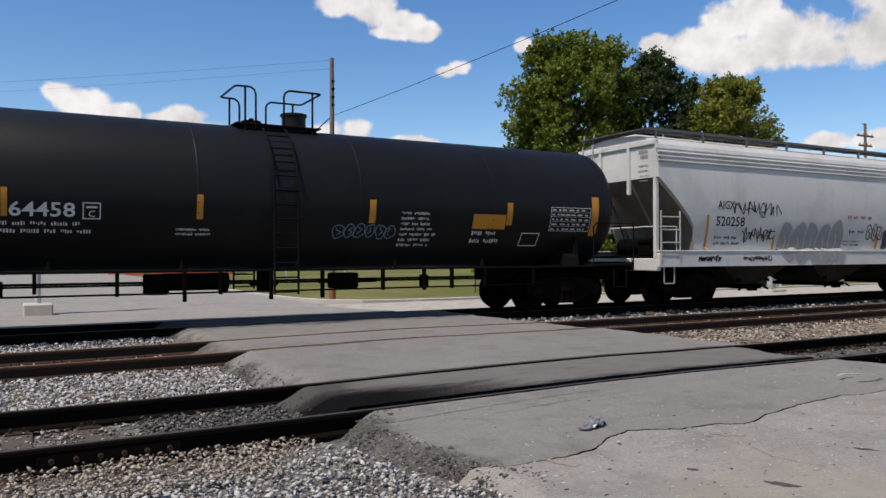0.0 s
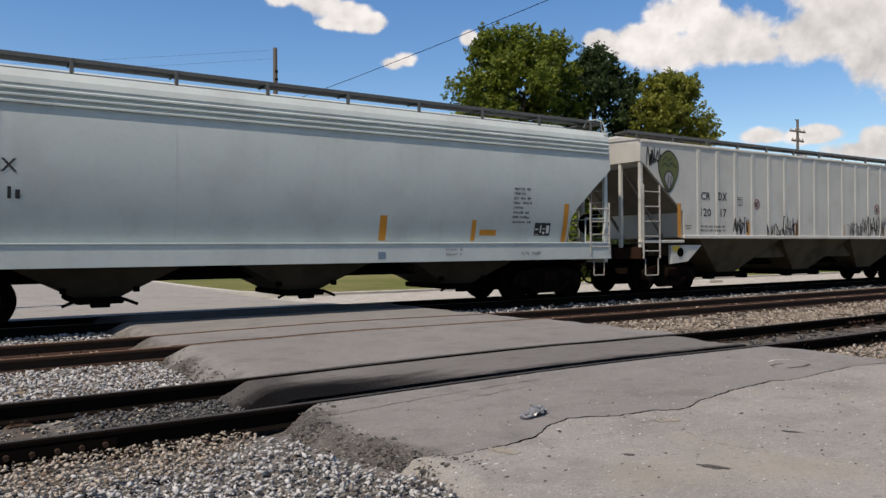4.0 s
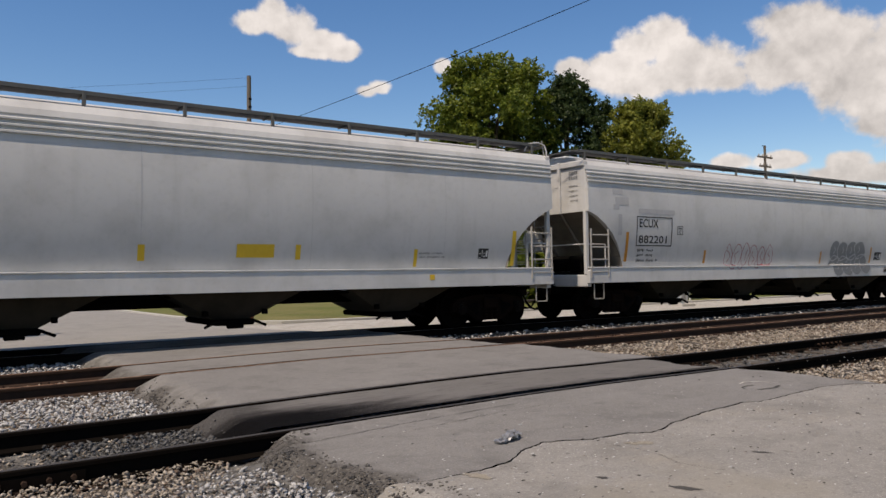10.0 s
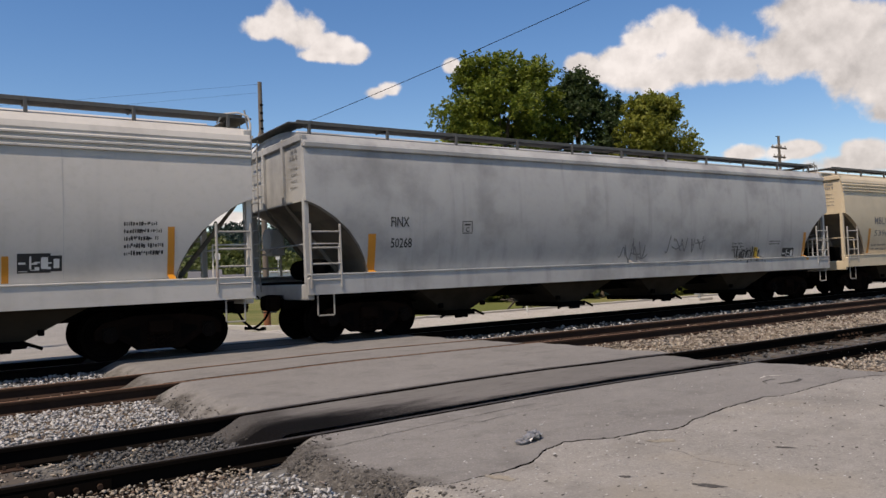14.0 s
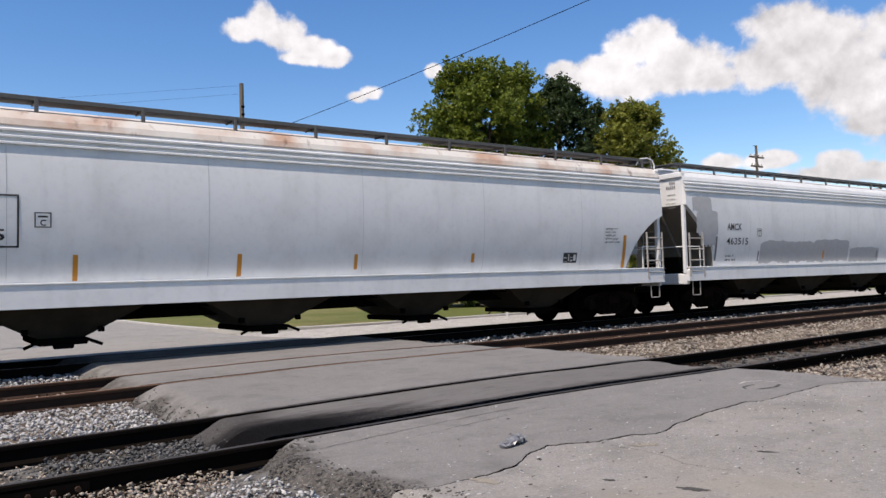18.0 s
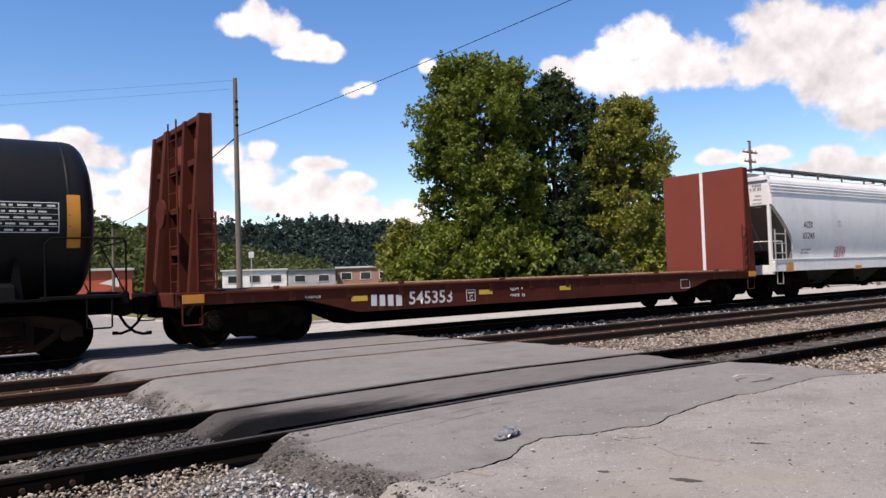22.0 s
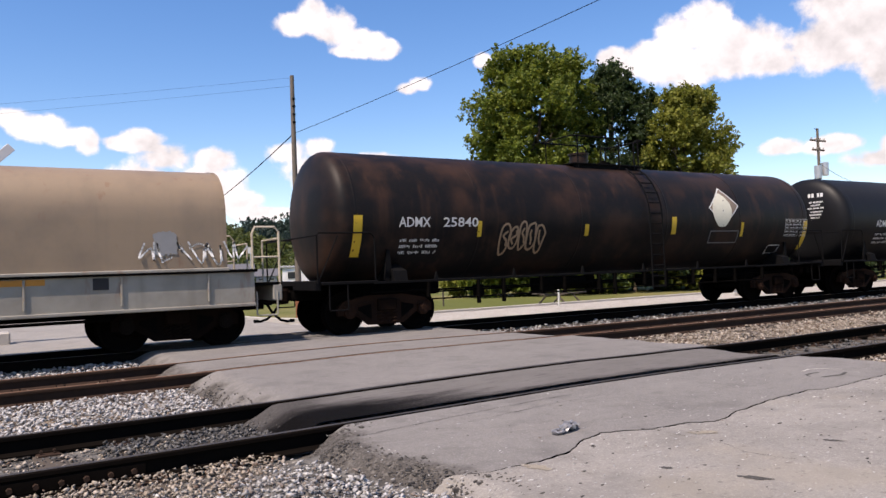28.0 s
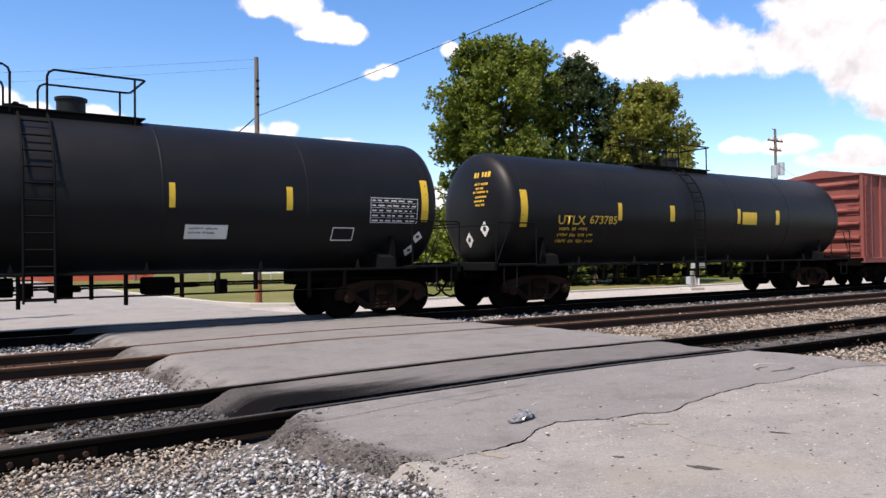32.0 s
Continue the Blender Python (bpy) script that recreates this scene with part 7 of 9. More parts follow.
# ---- the train ----
def build_train():
    HALF = {14: 5.8, 20: 8.2, 21: 7.6, 22: 7.8}
    tank_car(-4.1, 12.9, TANK_BLACK, "long black tank car with amber reflector stripes")
    smooth_hopper(14.0, 30.22, GREYS[0], "light grey covered hopper with black spray-can scrawls", 3, ends="angle")
    rib_hopper(31.6, 48.5, RIB_WHITE, "chalky white ribbed covered hopper with tall scrawls", bay_mat=GRIME_SHADE)
    smooth_hopper(49.7, 66.0, GREYS[1], "pale green-grey covered hopper car", 3, ends="angle")
    rib_hopper(67.2, 84.2, RIB_GREY, "dusty grey ribbed covered hopper with a green painted face shape")
    smooth_hopper(85.45, 101.5, GREYS[0], "light grey covered hopper with outlined scrawls along its sill", 3, ends="angle")
    smooth_hopper(102.7, 119.65, GREYS[2], "dull grey covered hopper with panel seams", 3, beam=False, ridges=False, ends="slope")
    smooth_hopper(120.8, 140.6, GREYS[0], "long light grey covered hopper with yellow stripes", 4)
    smooth_hopper(141.9, 161.5, GREYS[0], "long grey covered hopper with overpainted grey letters", 4)
    smooth_hopper(162.6, 182.2, GREYS[4], "long warm grey covered hopper with rust runs", 4)
    smooth_hopper(183.3, 202.5, GREYS[6], "sooty weathered grey covered hopper", 4, ridges=False)
    smooth_hopper(203.7, 223.35, BEIGE, "long beige covered hopper with amber stripes", 4)
    smooth_hopper(224.5, 244.2, GREYS[3], "long white covered hopper with a rusty roof edge", 4, roof_mat=RUSTY_EDGE)
    smooth_hopper(245.35, 264.95, GREYS[3], "long white covered hopper with grey overpainted patches", 4, ends="angle")
    tank_car(266.45, 278.05, TANK_BLACK, "short black tank car with white lettering", cage=(-1.82, 1.06), lad=-.58, steel=RUSTY_TRUCK)
    bulkhead_flat(279.2, 297.9, "oxide red bulkhead flat car, empty deck")
    smooth_hopper(299.0, 317.5, GREYS[3], "white covered hopper with blue outlined spray painting", 4, ends="angle")
    coil_car(318.5, 333.3, "cream coil car with a ribbed hood", CREAM, SILL_GREY, True, hood_x=.65, eave=1.6, top=3.62)
    coil_car(334.5, 351.95, "tan coil car with a grey side girder", TAN, COIL_SILL, hood_x=1.05, eave=1.44)
    tank_car(353.0, 369.4, TANK_RUSTY, "rust-streaked black tank car with a leaf emblem", cage=(-1.0, 1.6), lad=1.0, steel=RUSTY_TRUCK)
    tank_car(371.1, 387.5, TANK_BLACK, "black tank car with a rusty middle band", band=TANK_RUSTY, cage=(-1.4, .15), lad=-.5, ladder_mat=TRUCK, steel=RUSTY_TRUCK)
    tank_car(389.1, 404.3, TANK_BLACK, "clean black tank car with yellow lettering", cage=(-2.05, 1.3), lad=-.59, steel=RUSTY_TRUCK)
    tank_car(406.0, 421.6, TANK_BLACK, "black tank car with yellow stripes and white diamonds", cage=(-2.05, 1.3), lad=-.5, steel=RUSTY_TRUCK)
    box_car(422.8, 439.0, "faded red box car with ribbed sides")
    for k, mat, cards in ((14, INK_WHITE, False), (20, INK_WHITE, False), (21, INK_YELLOW, True), (22, INK_YELLOW, True)):
        head_print(CARS[k][0], HALF[k], mat, k, cards)


def build_marks():
    c = CARS[0][0]
    words('64458', -4.56, 1.99, 0.24, tank_side, INK_WHITE, c, 0.97)
    plate_c(-3.48, 1.96, 0.28, tank_side, INK_WHITE, c)
    bars('reflector_stripe', [(-4.67, 1.99, -4.58, 2.45)], tank_side, ORANGE, c)
    bars('reflector_stripe', [(-1.62, 2.00, -1.51, 2.44)], tank_side, ORANGE, c)
    bars('reflector_stripe', [(1.76, 1.99, 1.90, 2.46)], tank_side, ORANGE, c)
    bars('reflector_stripe', [(5.10, 2.00, 5.25, 2.50)], tank_side, ORANGE, c)
    bars('reflector_stripe', [(7.53, 1.79, 7.74, 2.71)], tank_side, ORANGE, c)
    bars('small_print', lines_of_print(-4.73, 1.91, 1.49, 2, 0.080, 7), tank_side, INK_WHITE, c)
    bars('small_print', lines_of_print(-1.96, 1.83, 0.76, 2, 0.052, 8), tank_side, INK_WHITE, c)
    bars('small_print', lines_of_print(2.50, 2.24, 0.86, 7, 0.071, 9), tank_side, INK_WHITE, c)
    bars('notice_plate', [(4.23, 1.91, 5.08, 2.23)], tank_side, ORANGE, c)
    bars('small_print', lines_of_print(4.25, 1.86, 0.85, 2, 0.107, 11), tank_side, INK_WHITE, c)
    outline(5.58, 1.54, 6.09, 1.84, 0.02, tank_side, INK_WHITE, c)
    data_table(6.32, 1.89, 7.50, 2.44, tank_side, c)
    strokes('spray_tag', scrawl(1.02, 1.68, 1.37, 0.30, 6, 14), 0.02, tank_side, INK_STEEL, c)
    c = CARS[1][0]
    words('AIGX', -5.97, 2.54, 0.23, smooth_side, INK_BLACK, c, 0.66)
    words('520258', -6.00, 2.09, 0.26, smooth_side, INK_BLACK, c, 1.12)
    bars('reflector_stripe', [(-6.36, 1.44, -6.28, 2.38)], smooth_side, ORANGE, c)
    bars('reflector_stripe', [(-3.65, 1.48, -3.56, 1.88)], smooth_side, ORANGE, c)
    bars('reflector_stripe', [(-0.92, 1.48, -0.81, 1.90)], smooth_side, ORANGE, c)
    bars('reflector_stripe', [(1.25, 1.50, 1.38, 1.95)], smooth_side, ORANGE, c)
    bars('reflector_stripe', [(3.94, 1.57, 4.07, 1.90)], smooth_side, ORANGE, c)
    bars('reflector_stripe', [(6.71, 1.53, 6.84, 2.35)], smooth_side, ORANGE, c)
    throw_up(c, -3.35, 1.03, 2.86, 1.28, 5, 16, INK_DUST, PALE_EDGE)
    patch('spray_field', 2.28, 1.46, 3.33, 2.02, smooth_side, ROSE, c, 8, 0.003)
    patch('spray_field', 1.60, 1.04, 2.30, 2.13, smooth_side, INK_NAVY, c, 4, 0.004)
    patch('spray_field', 3.31, 1.03, 3.95, 2.13, smooth_side, INK_NAVY, c, 5, 0.004)
    strokes('spray_tag', tag(-5.34, 2.42, 1.72, 0.34, 6, 17), 0.03, smooth_side, INK_BLACK, c)
    strokes('spray_tag', tag(-4.92, 1.67, 1.15, 0.38, 5, 18), 0.03, smooth_side, INK_BLACK, c)
    strokes('spray_tag', scrawl(0.73, 1.75, 0.79, 0.51, 3, 21), 0.035, smooth_side, INK_BLACK, c)
    bars('small_print', lines_of_print(-0.29, 2.49, 1.21, 1, 0.125, 15), smooth_side, INK_RED, c)
    bars('small_print', lines_of_print(-6.00, 1.82, 1.11, 2, 0.098, 16), smooth_side, INK_BLACK, c)
    bars('small_print', lines_of_print(-0.17, 2.05, 0.90, 1, 0.125, 17), smooth_side, INK_BLACK, c)
    bars('small_print', lines_of_print(-0.40, 1.74, 1.11, 2, 0.064, 18), smooth_side, INK_BLACK, c)
    bars('small_print', lines_of_print(5.02, 2.74, 0.46, 5, 0.080, 19), smooth_side, INK_BLACK, c)
    black_plate(5.82, 1.65, 0.41, 0.26, smooth_side, c)
    strokes('spray_tag', tag(4.19, 1.87, 0.71, 0.35, 4, 26), 0.03, smooth_side, INK_BLACK, c)
    strokes('spray_tag', tag(-6.68, 1.14, 0.73, 0.15, 5, 27), 0.03, smooth_side, INK_BLACK, c)
    strokes('spray_tag', tag(-4.96, 1.15, 0.92, 0.14, 5, 28), 0.03, smooth_side, INK_BLACK, c)
    strokes('spray_tag', tag(5.56, 1.06, 1.08, 0.25, 5, 29), 0.03, smooth_side, INK_BLACK, c)
    plate_c(-4.25, 2.35, 0.18, smooth_side, INK_BLACK, c)
    c = CARS[2][0]
    words('CR', -6.03, 2.69, 0.25, rib_face, INK_BLACK, c, 0.42)
    words('DX', -5.20, 2.71, 0.24, rib_face, INK_BLACK, c, 0.38)
    words('88', -6.01, 2.27, 0.24, rib_face, INK_BLACK, c, 0.37)
    words('98', -5.22, 2.28, 0.25, rib_face, INK_BLACK, c, 0.36)
    bars('reflector_stripe', [(-6.95, 1.67, -6.85, 2.58)], rib_face, ORANGE, c)
    bars('reflector_stripe', [(-3.87, 1.67, -3.77, 2.11)], rib_face, ORANGE, c)
    bars('reflector_stripe', [(-1.30, 1.67, -1.18, 2.12)], rib_face, ORANGE, c)
    bars('reflector_stripe', [(1.49, 1.68, 1.60, 2.12)], rib_face, ORANGE, c)
    bars('reflector_stripe', [(4.01, 1.70, 4.12, 2.13)], rib_face, ORANGE, c)
    bars('reflector_stripe', [(7.16, 1.76, 7.31, 2.57)], rib_face, ORANGE, c)
    plate_c(-4.37, 2.39, 0.27, rib_face, INK_BLACK, c)
    no_sign(-2.60, 2.44, 0.15, rib_face, c)
    no_sign(2.84, 2.44, 0.15, rib_face, c)
    strokes('spray_tag', tag(-2.90, 1.50, 0.58, 0.39, 4, 23), 0.03, rib_face, INK_BLACK, c)
    strokes('spray_tag', tag(-2.06, 1.51, 0.73, 0.54, 4, 24), 0.03, rib_face, INK_BLACK, c)
    strokes('spray_tag', tag(-1.16, 1.79, 0.51, 0.46, 4, 25), 0.03, rib_face, INK_BLACK, c)
    strokes('spray_tag', tag(-0.23, 3.10, 0.68, 0.26, 4, 26), 0.03, rib_face, INK_BLACK, c)
    strokes('spray_tag', tag(-0.22, 2.77, 0.68, 0.26, 4, 27), 0.03, rib_face, INK_BLACK, c)
    strokes('spray_tag', tag(-0.22, 2.44, 0.68, 0.26, 4, 28), 0.03, rib_face, INK_BLACK, c)
    strokes('spray_tag', tag(-0.22, 2.12, 0.68, 0.26, 4, 29), 0.03, rib_face, INK_BLACK, c)
    strokes('spray_tag', tag(1.62, 2.87, 0.66, 0.28, 4, 30), 0.03, rib_face, INK_BLACK, c)
    strokes('spray_tag', tag(1.62, 2.52, 0.66, 0.28, 4, 31), 0.03, rib_face, INK_BLACK, c)
    strokes('spray_tag', tag(1.62, 2.18, 0.66, 0.28, 4, 32), 0.03, rib_face, INK_BLACK, c)
    strokes('spray_tag', tag(1.63, 1.83, 0.66, 0.28, 4, 33), 0.03, rib_face, INK_BLACK, c)
    strokes('spray_tag', tag(3.32, 2.76, 0.61, 0.27, 4, 34), 0.03, rib_face, INK_BLACK, c)
    strokes('spray_tag', tag(3.32, 2.43, 0.61, 0.27, 4, 35), 0.03, rib_face, INK_BLACK, c)
    strokes('spray_tag', tag(3.32, 2.09, 0.61, 0.27, 4, 36), 0.03, rib_face, INK_BLACK, c)
    strokes('spray_tag', tag(3.33, 1.76, 0.61, 0.27, 4, 37), 0.03, rib_face, INK_BLACK, c)
    strokes('spray_tag', tag(4.92, 3.04, 0.66, 0.24, 4, 38), 0.03, rib_face, INK_BLACK, c)
    strokes('spray_tag', tag(4.92, 2.74, 0.66, 0.24, 4, 39), 0.03, rib_face, INK_BLACK, c)
    strokes('spray_tag', tag(4.92, 2.44, 0.66, 0.24, 4, 40), 0.03, rib_face, INK_BLACK, c)
    strokes('spray_tag', tag(4.92, 2.13, 0.66, 0.24, 4, 41), 0.03, rib_face, INK_BLACK, c)
    bars('small_print', lines_of_print(-6.02, 2.00, 0.29, 2, 0.082, 32), rib_face, INK_BLACK, c)
    bars('small_print', lines_of_print(-5.32, 2.02, 0.54, 2, 0.093, 33), rib_face, INK_BLACK, c)
    black_plate(5.02, 1.83, 0.41, 0.31, rib_face, c)
    bars('small_print', lines_of_print(-2.77, 2.15, 0.42, 2, 0.051, 35), rib_face, INK_RED, c)
    bars('small_print', lines_of_print(-6.66, 1.92, 0.25, 2, 0.073, 36), rib_face, INK_BLACK, c)
    c = CARS[3][0]
    bars('reflector_stripe', [(1.44, 1.48, 1.61, 2.01)], smooth_side, ORANGE, c)
    bars('reflector_stripe', [(3.82, 1.47, 3.94, 1.95)], smooth_side, ORANGE, c)
    bars('reflector_stripe', [(6.58, 1.45, 6.73, 2.39)], smooth_side, ORANGE, c)
    bars('notice_plate', [(4.06, 1.60, 4.53, 1.73)], smooth_side, ORANGE, c)
    black_plate(5.68, 1.60, 0.50, 0.31, smooth_side, c)
    bars('small_print', lines_of_print(4.98, 2.73, 0.56, 8, 0.072, 5), smooth_side, INK_BLACK, c)
    bars('small_print', lines_of_print(3.04, 1.31, 0.48, 2, 0.070, 6), smooth_side, INK_GREY, c)
    words('AIGX', -5.97, 2.58, 0.22, smooth_side, INK_BLACK, c, 0.76)
    bars('small_print', lines_of_print(-5.99, 2.35, 1.06, 1, 0.251, 8), smooth_side, INK_BLACK, c)
    bars('small_print', lines_of_print(5.18, 1.22, 0.68, 1, 0.109, 9), smooth_side, INK_GREY, c)
    bars('stencil', [(1.34, 1.09, 1.52, 1.24)], smooth_side, INK_STEEL, c)
    bars('reflector_stripe', [(-6.64, 1.74, -6.51, 2.48)], smooth_side, ORANGE, c)
    c = CARS[4][0]
    words('CR', -6.01, 2.65, 0.23, rib_face, INK_BLACK, c, 0.42)
    words('DX', -5.25, 2.65, 0.24, rib_face, INK_BLACK, c, 0.42)
    words('120', -6.03, 2.18, 0.23, rib_face, INK_BLACK, c, 0.46)
    words('17', -5.13, 2.17, 0.24, rib_face, INK_BLACK, c, 0.27)
    bars('reflector_stripe', [(-7.03, 1.59, -6.88, 2.52)], rib_face, ORANGE, c)
    bars('reflector_stripe', [(-3.89, 1.59, -3.75, 2.04)], rib_face, ORANGE, c)
    bars('reflector_stripe', [(-1.35, 1.57, -1.21, 2.04)], rib_face, ORANGE, c)
    bars('reflector_stripe', [(1.47, 1.57, 1.58, 2.03)], rib_face, ORANGE, c)
    bars('reflector_stripe', [(4.00, 1.54, 4.11, 1.99)], rib_face, ORANGE, c)
    no_sign(-3.39, 2.59, 0.14, rib_face, c)
    no_sign(3.68, 2.59, 0.16, rib_face, c)
    painted_face(c, -7.80, 2.80, -6.98, 3.98)
    strokes('spray_tag', tag(-8.22, 3.50, 0.42, 0.50, 3, 34), 0.03, rib_face, INK_BLACK, c)
    strokes('spray_tag', tag(-4.53, 1.57, 0.60, 0.63, 4, 35), 0.03, rib_face, INK_BLACK, c)
    strokes('spray_tag', tag(-2.89, 1.55, 0.83, 0.42, 4, 36), 0.03, rib_face, INK_BLACK, c)
    strokes('spray_tag', tag(-2.04, 1.53, 0.64, 0.73, 3, 37), 0.03, rib_face, INK_BLACK, c)
    strokes('spray_tag', tag(2.57, 1.60, 0.60, 0.72, 3, 38), 0.03, rib_face, INK_BLACK, c)
    strokes('spray_tag', tag(3.38, 1.59, 0.74, 0.70, 4, 39), 0.03, rib_face, INK_BLACK, c)
    strokes('spray_tag', tag(1.79, 1.60, 0.58, 0.57, 3, 40), 0.03, rib_face, INK_GREY, c)
    black_plate(5.11, 1.75, 0.37, 0.25, rib_face, c)
    plate_c(-4.36, 2.52, 0.26, rib_face, INK_BLACK, c)
    bars('small_print', lines_of_print(-6.67, 1.92, 0.25, 2, 0.050, 23), rib_face, INK_BLACK, c)
    bars('small_print', lines_of_print(-6.06, 1.92, 1.25, 2, 0.074, 24), rib_face, INK_BLACK, c)
    c = CARS[5][0]
    words('AIGX', -6.02, 2.61, 0.20, smooth_side, INK_BLACK, c, 0.64)
    words('520165', -6.05, 2.15, 0.21, smooth_side, INK_BLACK, c, 0.88)
    bars('reflector_stripe', [(-6.53, 1.51, -6.41, 2.40)], smooth_side, ORANGE, c)
    bars('reflector_stripe', [(-3.77, 1.48, -3.66, 1.93)], smooth_side, ORANGE, c)
    bars('reflector_stripe', [(-1.11, 1.49, -1.00, 1.91)], smooth_side, ORANGE, c)
    plate_c(-4.34, 2.34, 0.27, smooth_side, INK_GREY, c)
    strokes('spray_tag', scrawl(-5.27, 1.49, 1.47, 0.47, 4, 41), 0.028, smooth_side, INK_BLACK, c)
    strokes('spray_tag', scrawl(-2.62, 1.47, 1.02, 0.47, 3, 42), 0.028, smooth_side, INK_BLACK, c)
    strokes('spray_tag', scrawl(0.00, 1.48, 1.48, 0.52, 4, 43), 0.028, smooth_side, INK_BLACK, c)
    strokes('spray_tag', scrawl(3.17, 1.45, 1.84, 0.51, 4, 44), 0.028, smooth_side, INK_BLACK, c)
    strokes('spray_tag', tag(-0.95, 1.49, 0.55, 0.42, 3, 35), 0.03, smooth_side, INK_BLACK, c)
    strokes('spray_tag', scrawl(5.15, 1.94, 1.33, 0.42, 5, 46), 0.03, smooth_side, INK_BLACK, c)
    strokes('spray_tag', scrawl(4.06, 1.49, 1.35, 0.40, 5, 47), 0.03, smooth_side, INK_BLACK, c)
    strokes('spray_tag', scrawl(2.95, 1.64, 0.64, 0.35, 3, 48), 0.03, smooth_side, INK_BLACK, c)
    black_plate(5.56, 1.69, 0.43, 0.23, smooth_side, c)
    bars('reflector_stripe', [(-1.31, 1.45, -1.15, 1.94)], smooth_side, ORANGE, c)
    bars('reflector_stripe', [(1.16, 1.48, 1.31, 1.96)], smooth_side, ORANGE, c)
    bars('reflector_stripe', [(3.79, 1.48, 3.91, 1.92)], smooth_side, ORANGE, c)
    bars('reflector_stripe', [(6.57, 1.49, 6.76, 2.29)], smooth_side, ORANGE, c)
    strokes('spray_tag', tag(0.28, 1.01, 0.77, 0.33, 4, 44), 0.03, smooth_side, INK_BLACK, c)
    bars('small_print', lines_of_print(-6.05, 1.87, 0.95, 2, 0.118, 20), smooth_side, INK_GREY, c)
    strokes('spray_tag', tag(5.76, 1.14, 0.91, 0.15, 4, 46), 0.03, smooth_side, INK_GREY, c)
    bars('small_print', lines_of_print(4.93, 2.56, 0.44, 2, 0.048, 22), smooth_side, INK_BLACK, c)
    c = CARS[6][0]
    words('FURX', -6.97, 2.69, 0.31, smooth_side, INK_BLACK, c, 1.01)
    words('844157', -6.88, 2.20, 0.27, smooth_side, INK_BLACK, c, 1.43)
    black_plate(4.91, 1.64, 0.45, 0.30, smooth_side, c)
    bars('sill_marker', [(-1.66, 1.33, -1.38, 1.44), (1.33, 1.32, 1.81, 1.43), (4.26, 1.33, 4.71, 1.46)], smooth_side, YELLOW, c, '', .005)
    bars('sill_marker', [(-7.72, 1.42, -7.12, 1.59), (-4.58, 1.38, -3.98, 1.57)], smooth_side, YELLOW, c, '', .005)
    bars('small_print', lines_of_print(-0.02, 1.75, 1.70, 2, 0.051, 5), smooth_side, INK_GREY, c)
    bars('small_print', lines_of_print(5.72, 2.13, 0.80, 2, 0.072, 6), smooth_side, INK_BLACK, c)
    strokes('spray_tag', tag(-1.61, 1.69, 0.45, 0.15, 4, 37), 0.03, smooth_side, INK_BLACK, c)
    bars('small_print', lines_of_print(-6.93, 2.05, 1.07, 2, 0.070, 8), smooth_side, INK_GREY, c)
    plate_c(-4.54, 2.49, 0.24, smooth_side, INK_GREY, c)
    bars('panel_seam', [(-0.09, 1.55, -0.05, 3.66)], smooth_side, INK_DUST, c, '', .005)
    bars('panel_seam', [(1.75, 1.55, 1.79, 3.75)], smooth_side, INK_DUST, c, '', .005)
    bars('panel_seam', [(3.60, 1.55, 3.65, 3.84)], smooth_side, INK_DUST, c, '', .005)
    bars('panel_seam', [(5.43, 1.55, 5.49, 3.93)], smooth_side, INK_DUST, c, '', .005)
    bars('panel_seam', [(7.21, 1.55, 7.27, 4.02)], smooth_side, INK_DUST, c, '', .005)
    c = CARS[7][0]
    words('UTCX', -8.06, 2.33, 0.23, smooth_side, INK_BLACK, c, 0.67)
    words('53825', -8.05, 2.02, 0.20, smooth_side, INK_BLACK, c, 0.85)
    plate_c(-6.96, 2.01, 0.26, smooth_side, INK_BLACK, c)
    bars('reflector_stripe', [(-8.48, 1.51, -8.37, 2.35)], smooth_side, YELLOW, c)
    bars('reflector_stripe', [(-5.55, 1.49, -5.42, 1.88)], smooth_side, YELLOW, c)
    bars('reflector_stripe', [(-3.06, 1.52, -2.94, 1.92)], smooth_side, YELLOW, c)
    bars('reflector_stripe', [(-0.05, 1.62, 0.07, 1.91)], smooth_side, YELLOW, c)
    bars('reflector_stripe', [(2.96, 1.64, 3.07, 1.94)], smooth_side, YELLOW, c)
    bars('notice_plate', [(1.75, 1.68, 2.51, 1.94)], smooth_side, YELLOW, c)
    black_plate(7.59, 1.66, 0.30, 0.24, smooth_side, c)
    bars('small_print', lines_of_print(-8.06, 1.76, 0.84, 3, 0.073, 10), smooth_side, INK_GREY, c)
    bars('reflector_stripe', [(5.79, 1.48, 5.88, 1.87)], smooth_side, YELLOW, c)
    bars('reflector_stripe', [(8.60, 1.49, 8.72, 2.33)], smooth_side, YELLOW, c)
    bars('small_print', lines_of_print(5.93, 1.80, 0.81, 2, 0.055, 13), smooth_side, INK_GREY, c)
    bars('stencil', [(6.12, 1.18, 6.26, 1.30)], smooth_side, YELLOW, c)
    c = CARS[8][0]
    outline(-7.91, 2.01, -6.38, 2.84, 0.03, smooth_side, INK_BLACK, c)
    words('ECUX', -7.80, 2.53, 0.24, smooth_side, INK_BLACK, c, 0.81)
    words('882201', -7.81, 2.09, 0.22, smooth_side, INK_BLACK, c, 1.21)
    bars('reflector_stripe', [(-8.33, 1.58, -8.22, 2.39)], smooth_side, ORANGE, c)
    bars('reflector_stripe', [(-4.81, 1.52, -4.71, 1.92)], smooth_side, ORANGE, c)
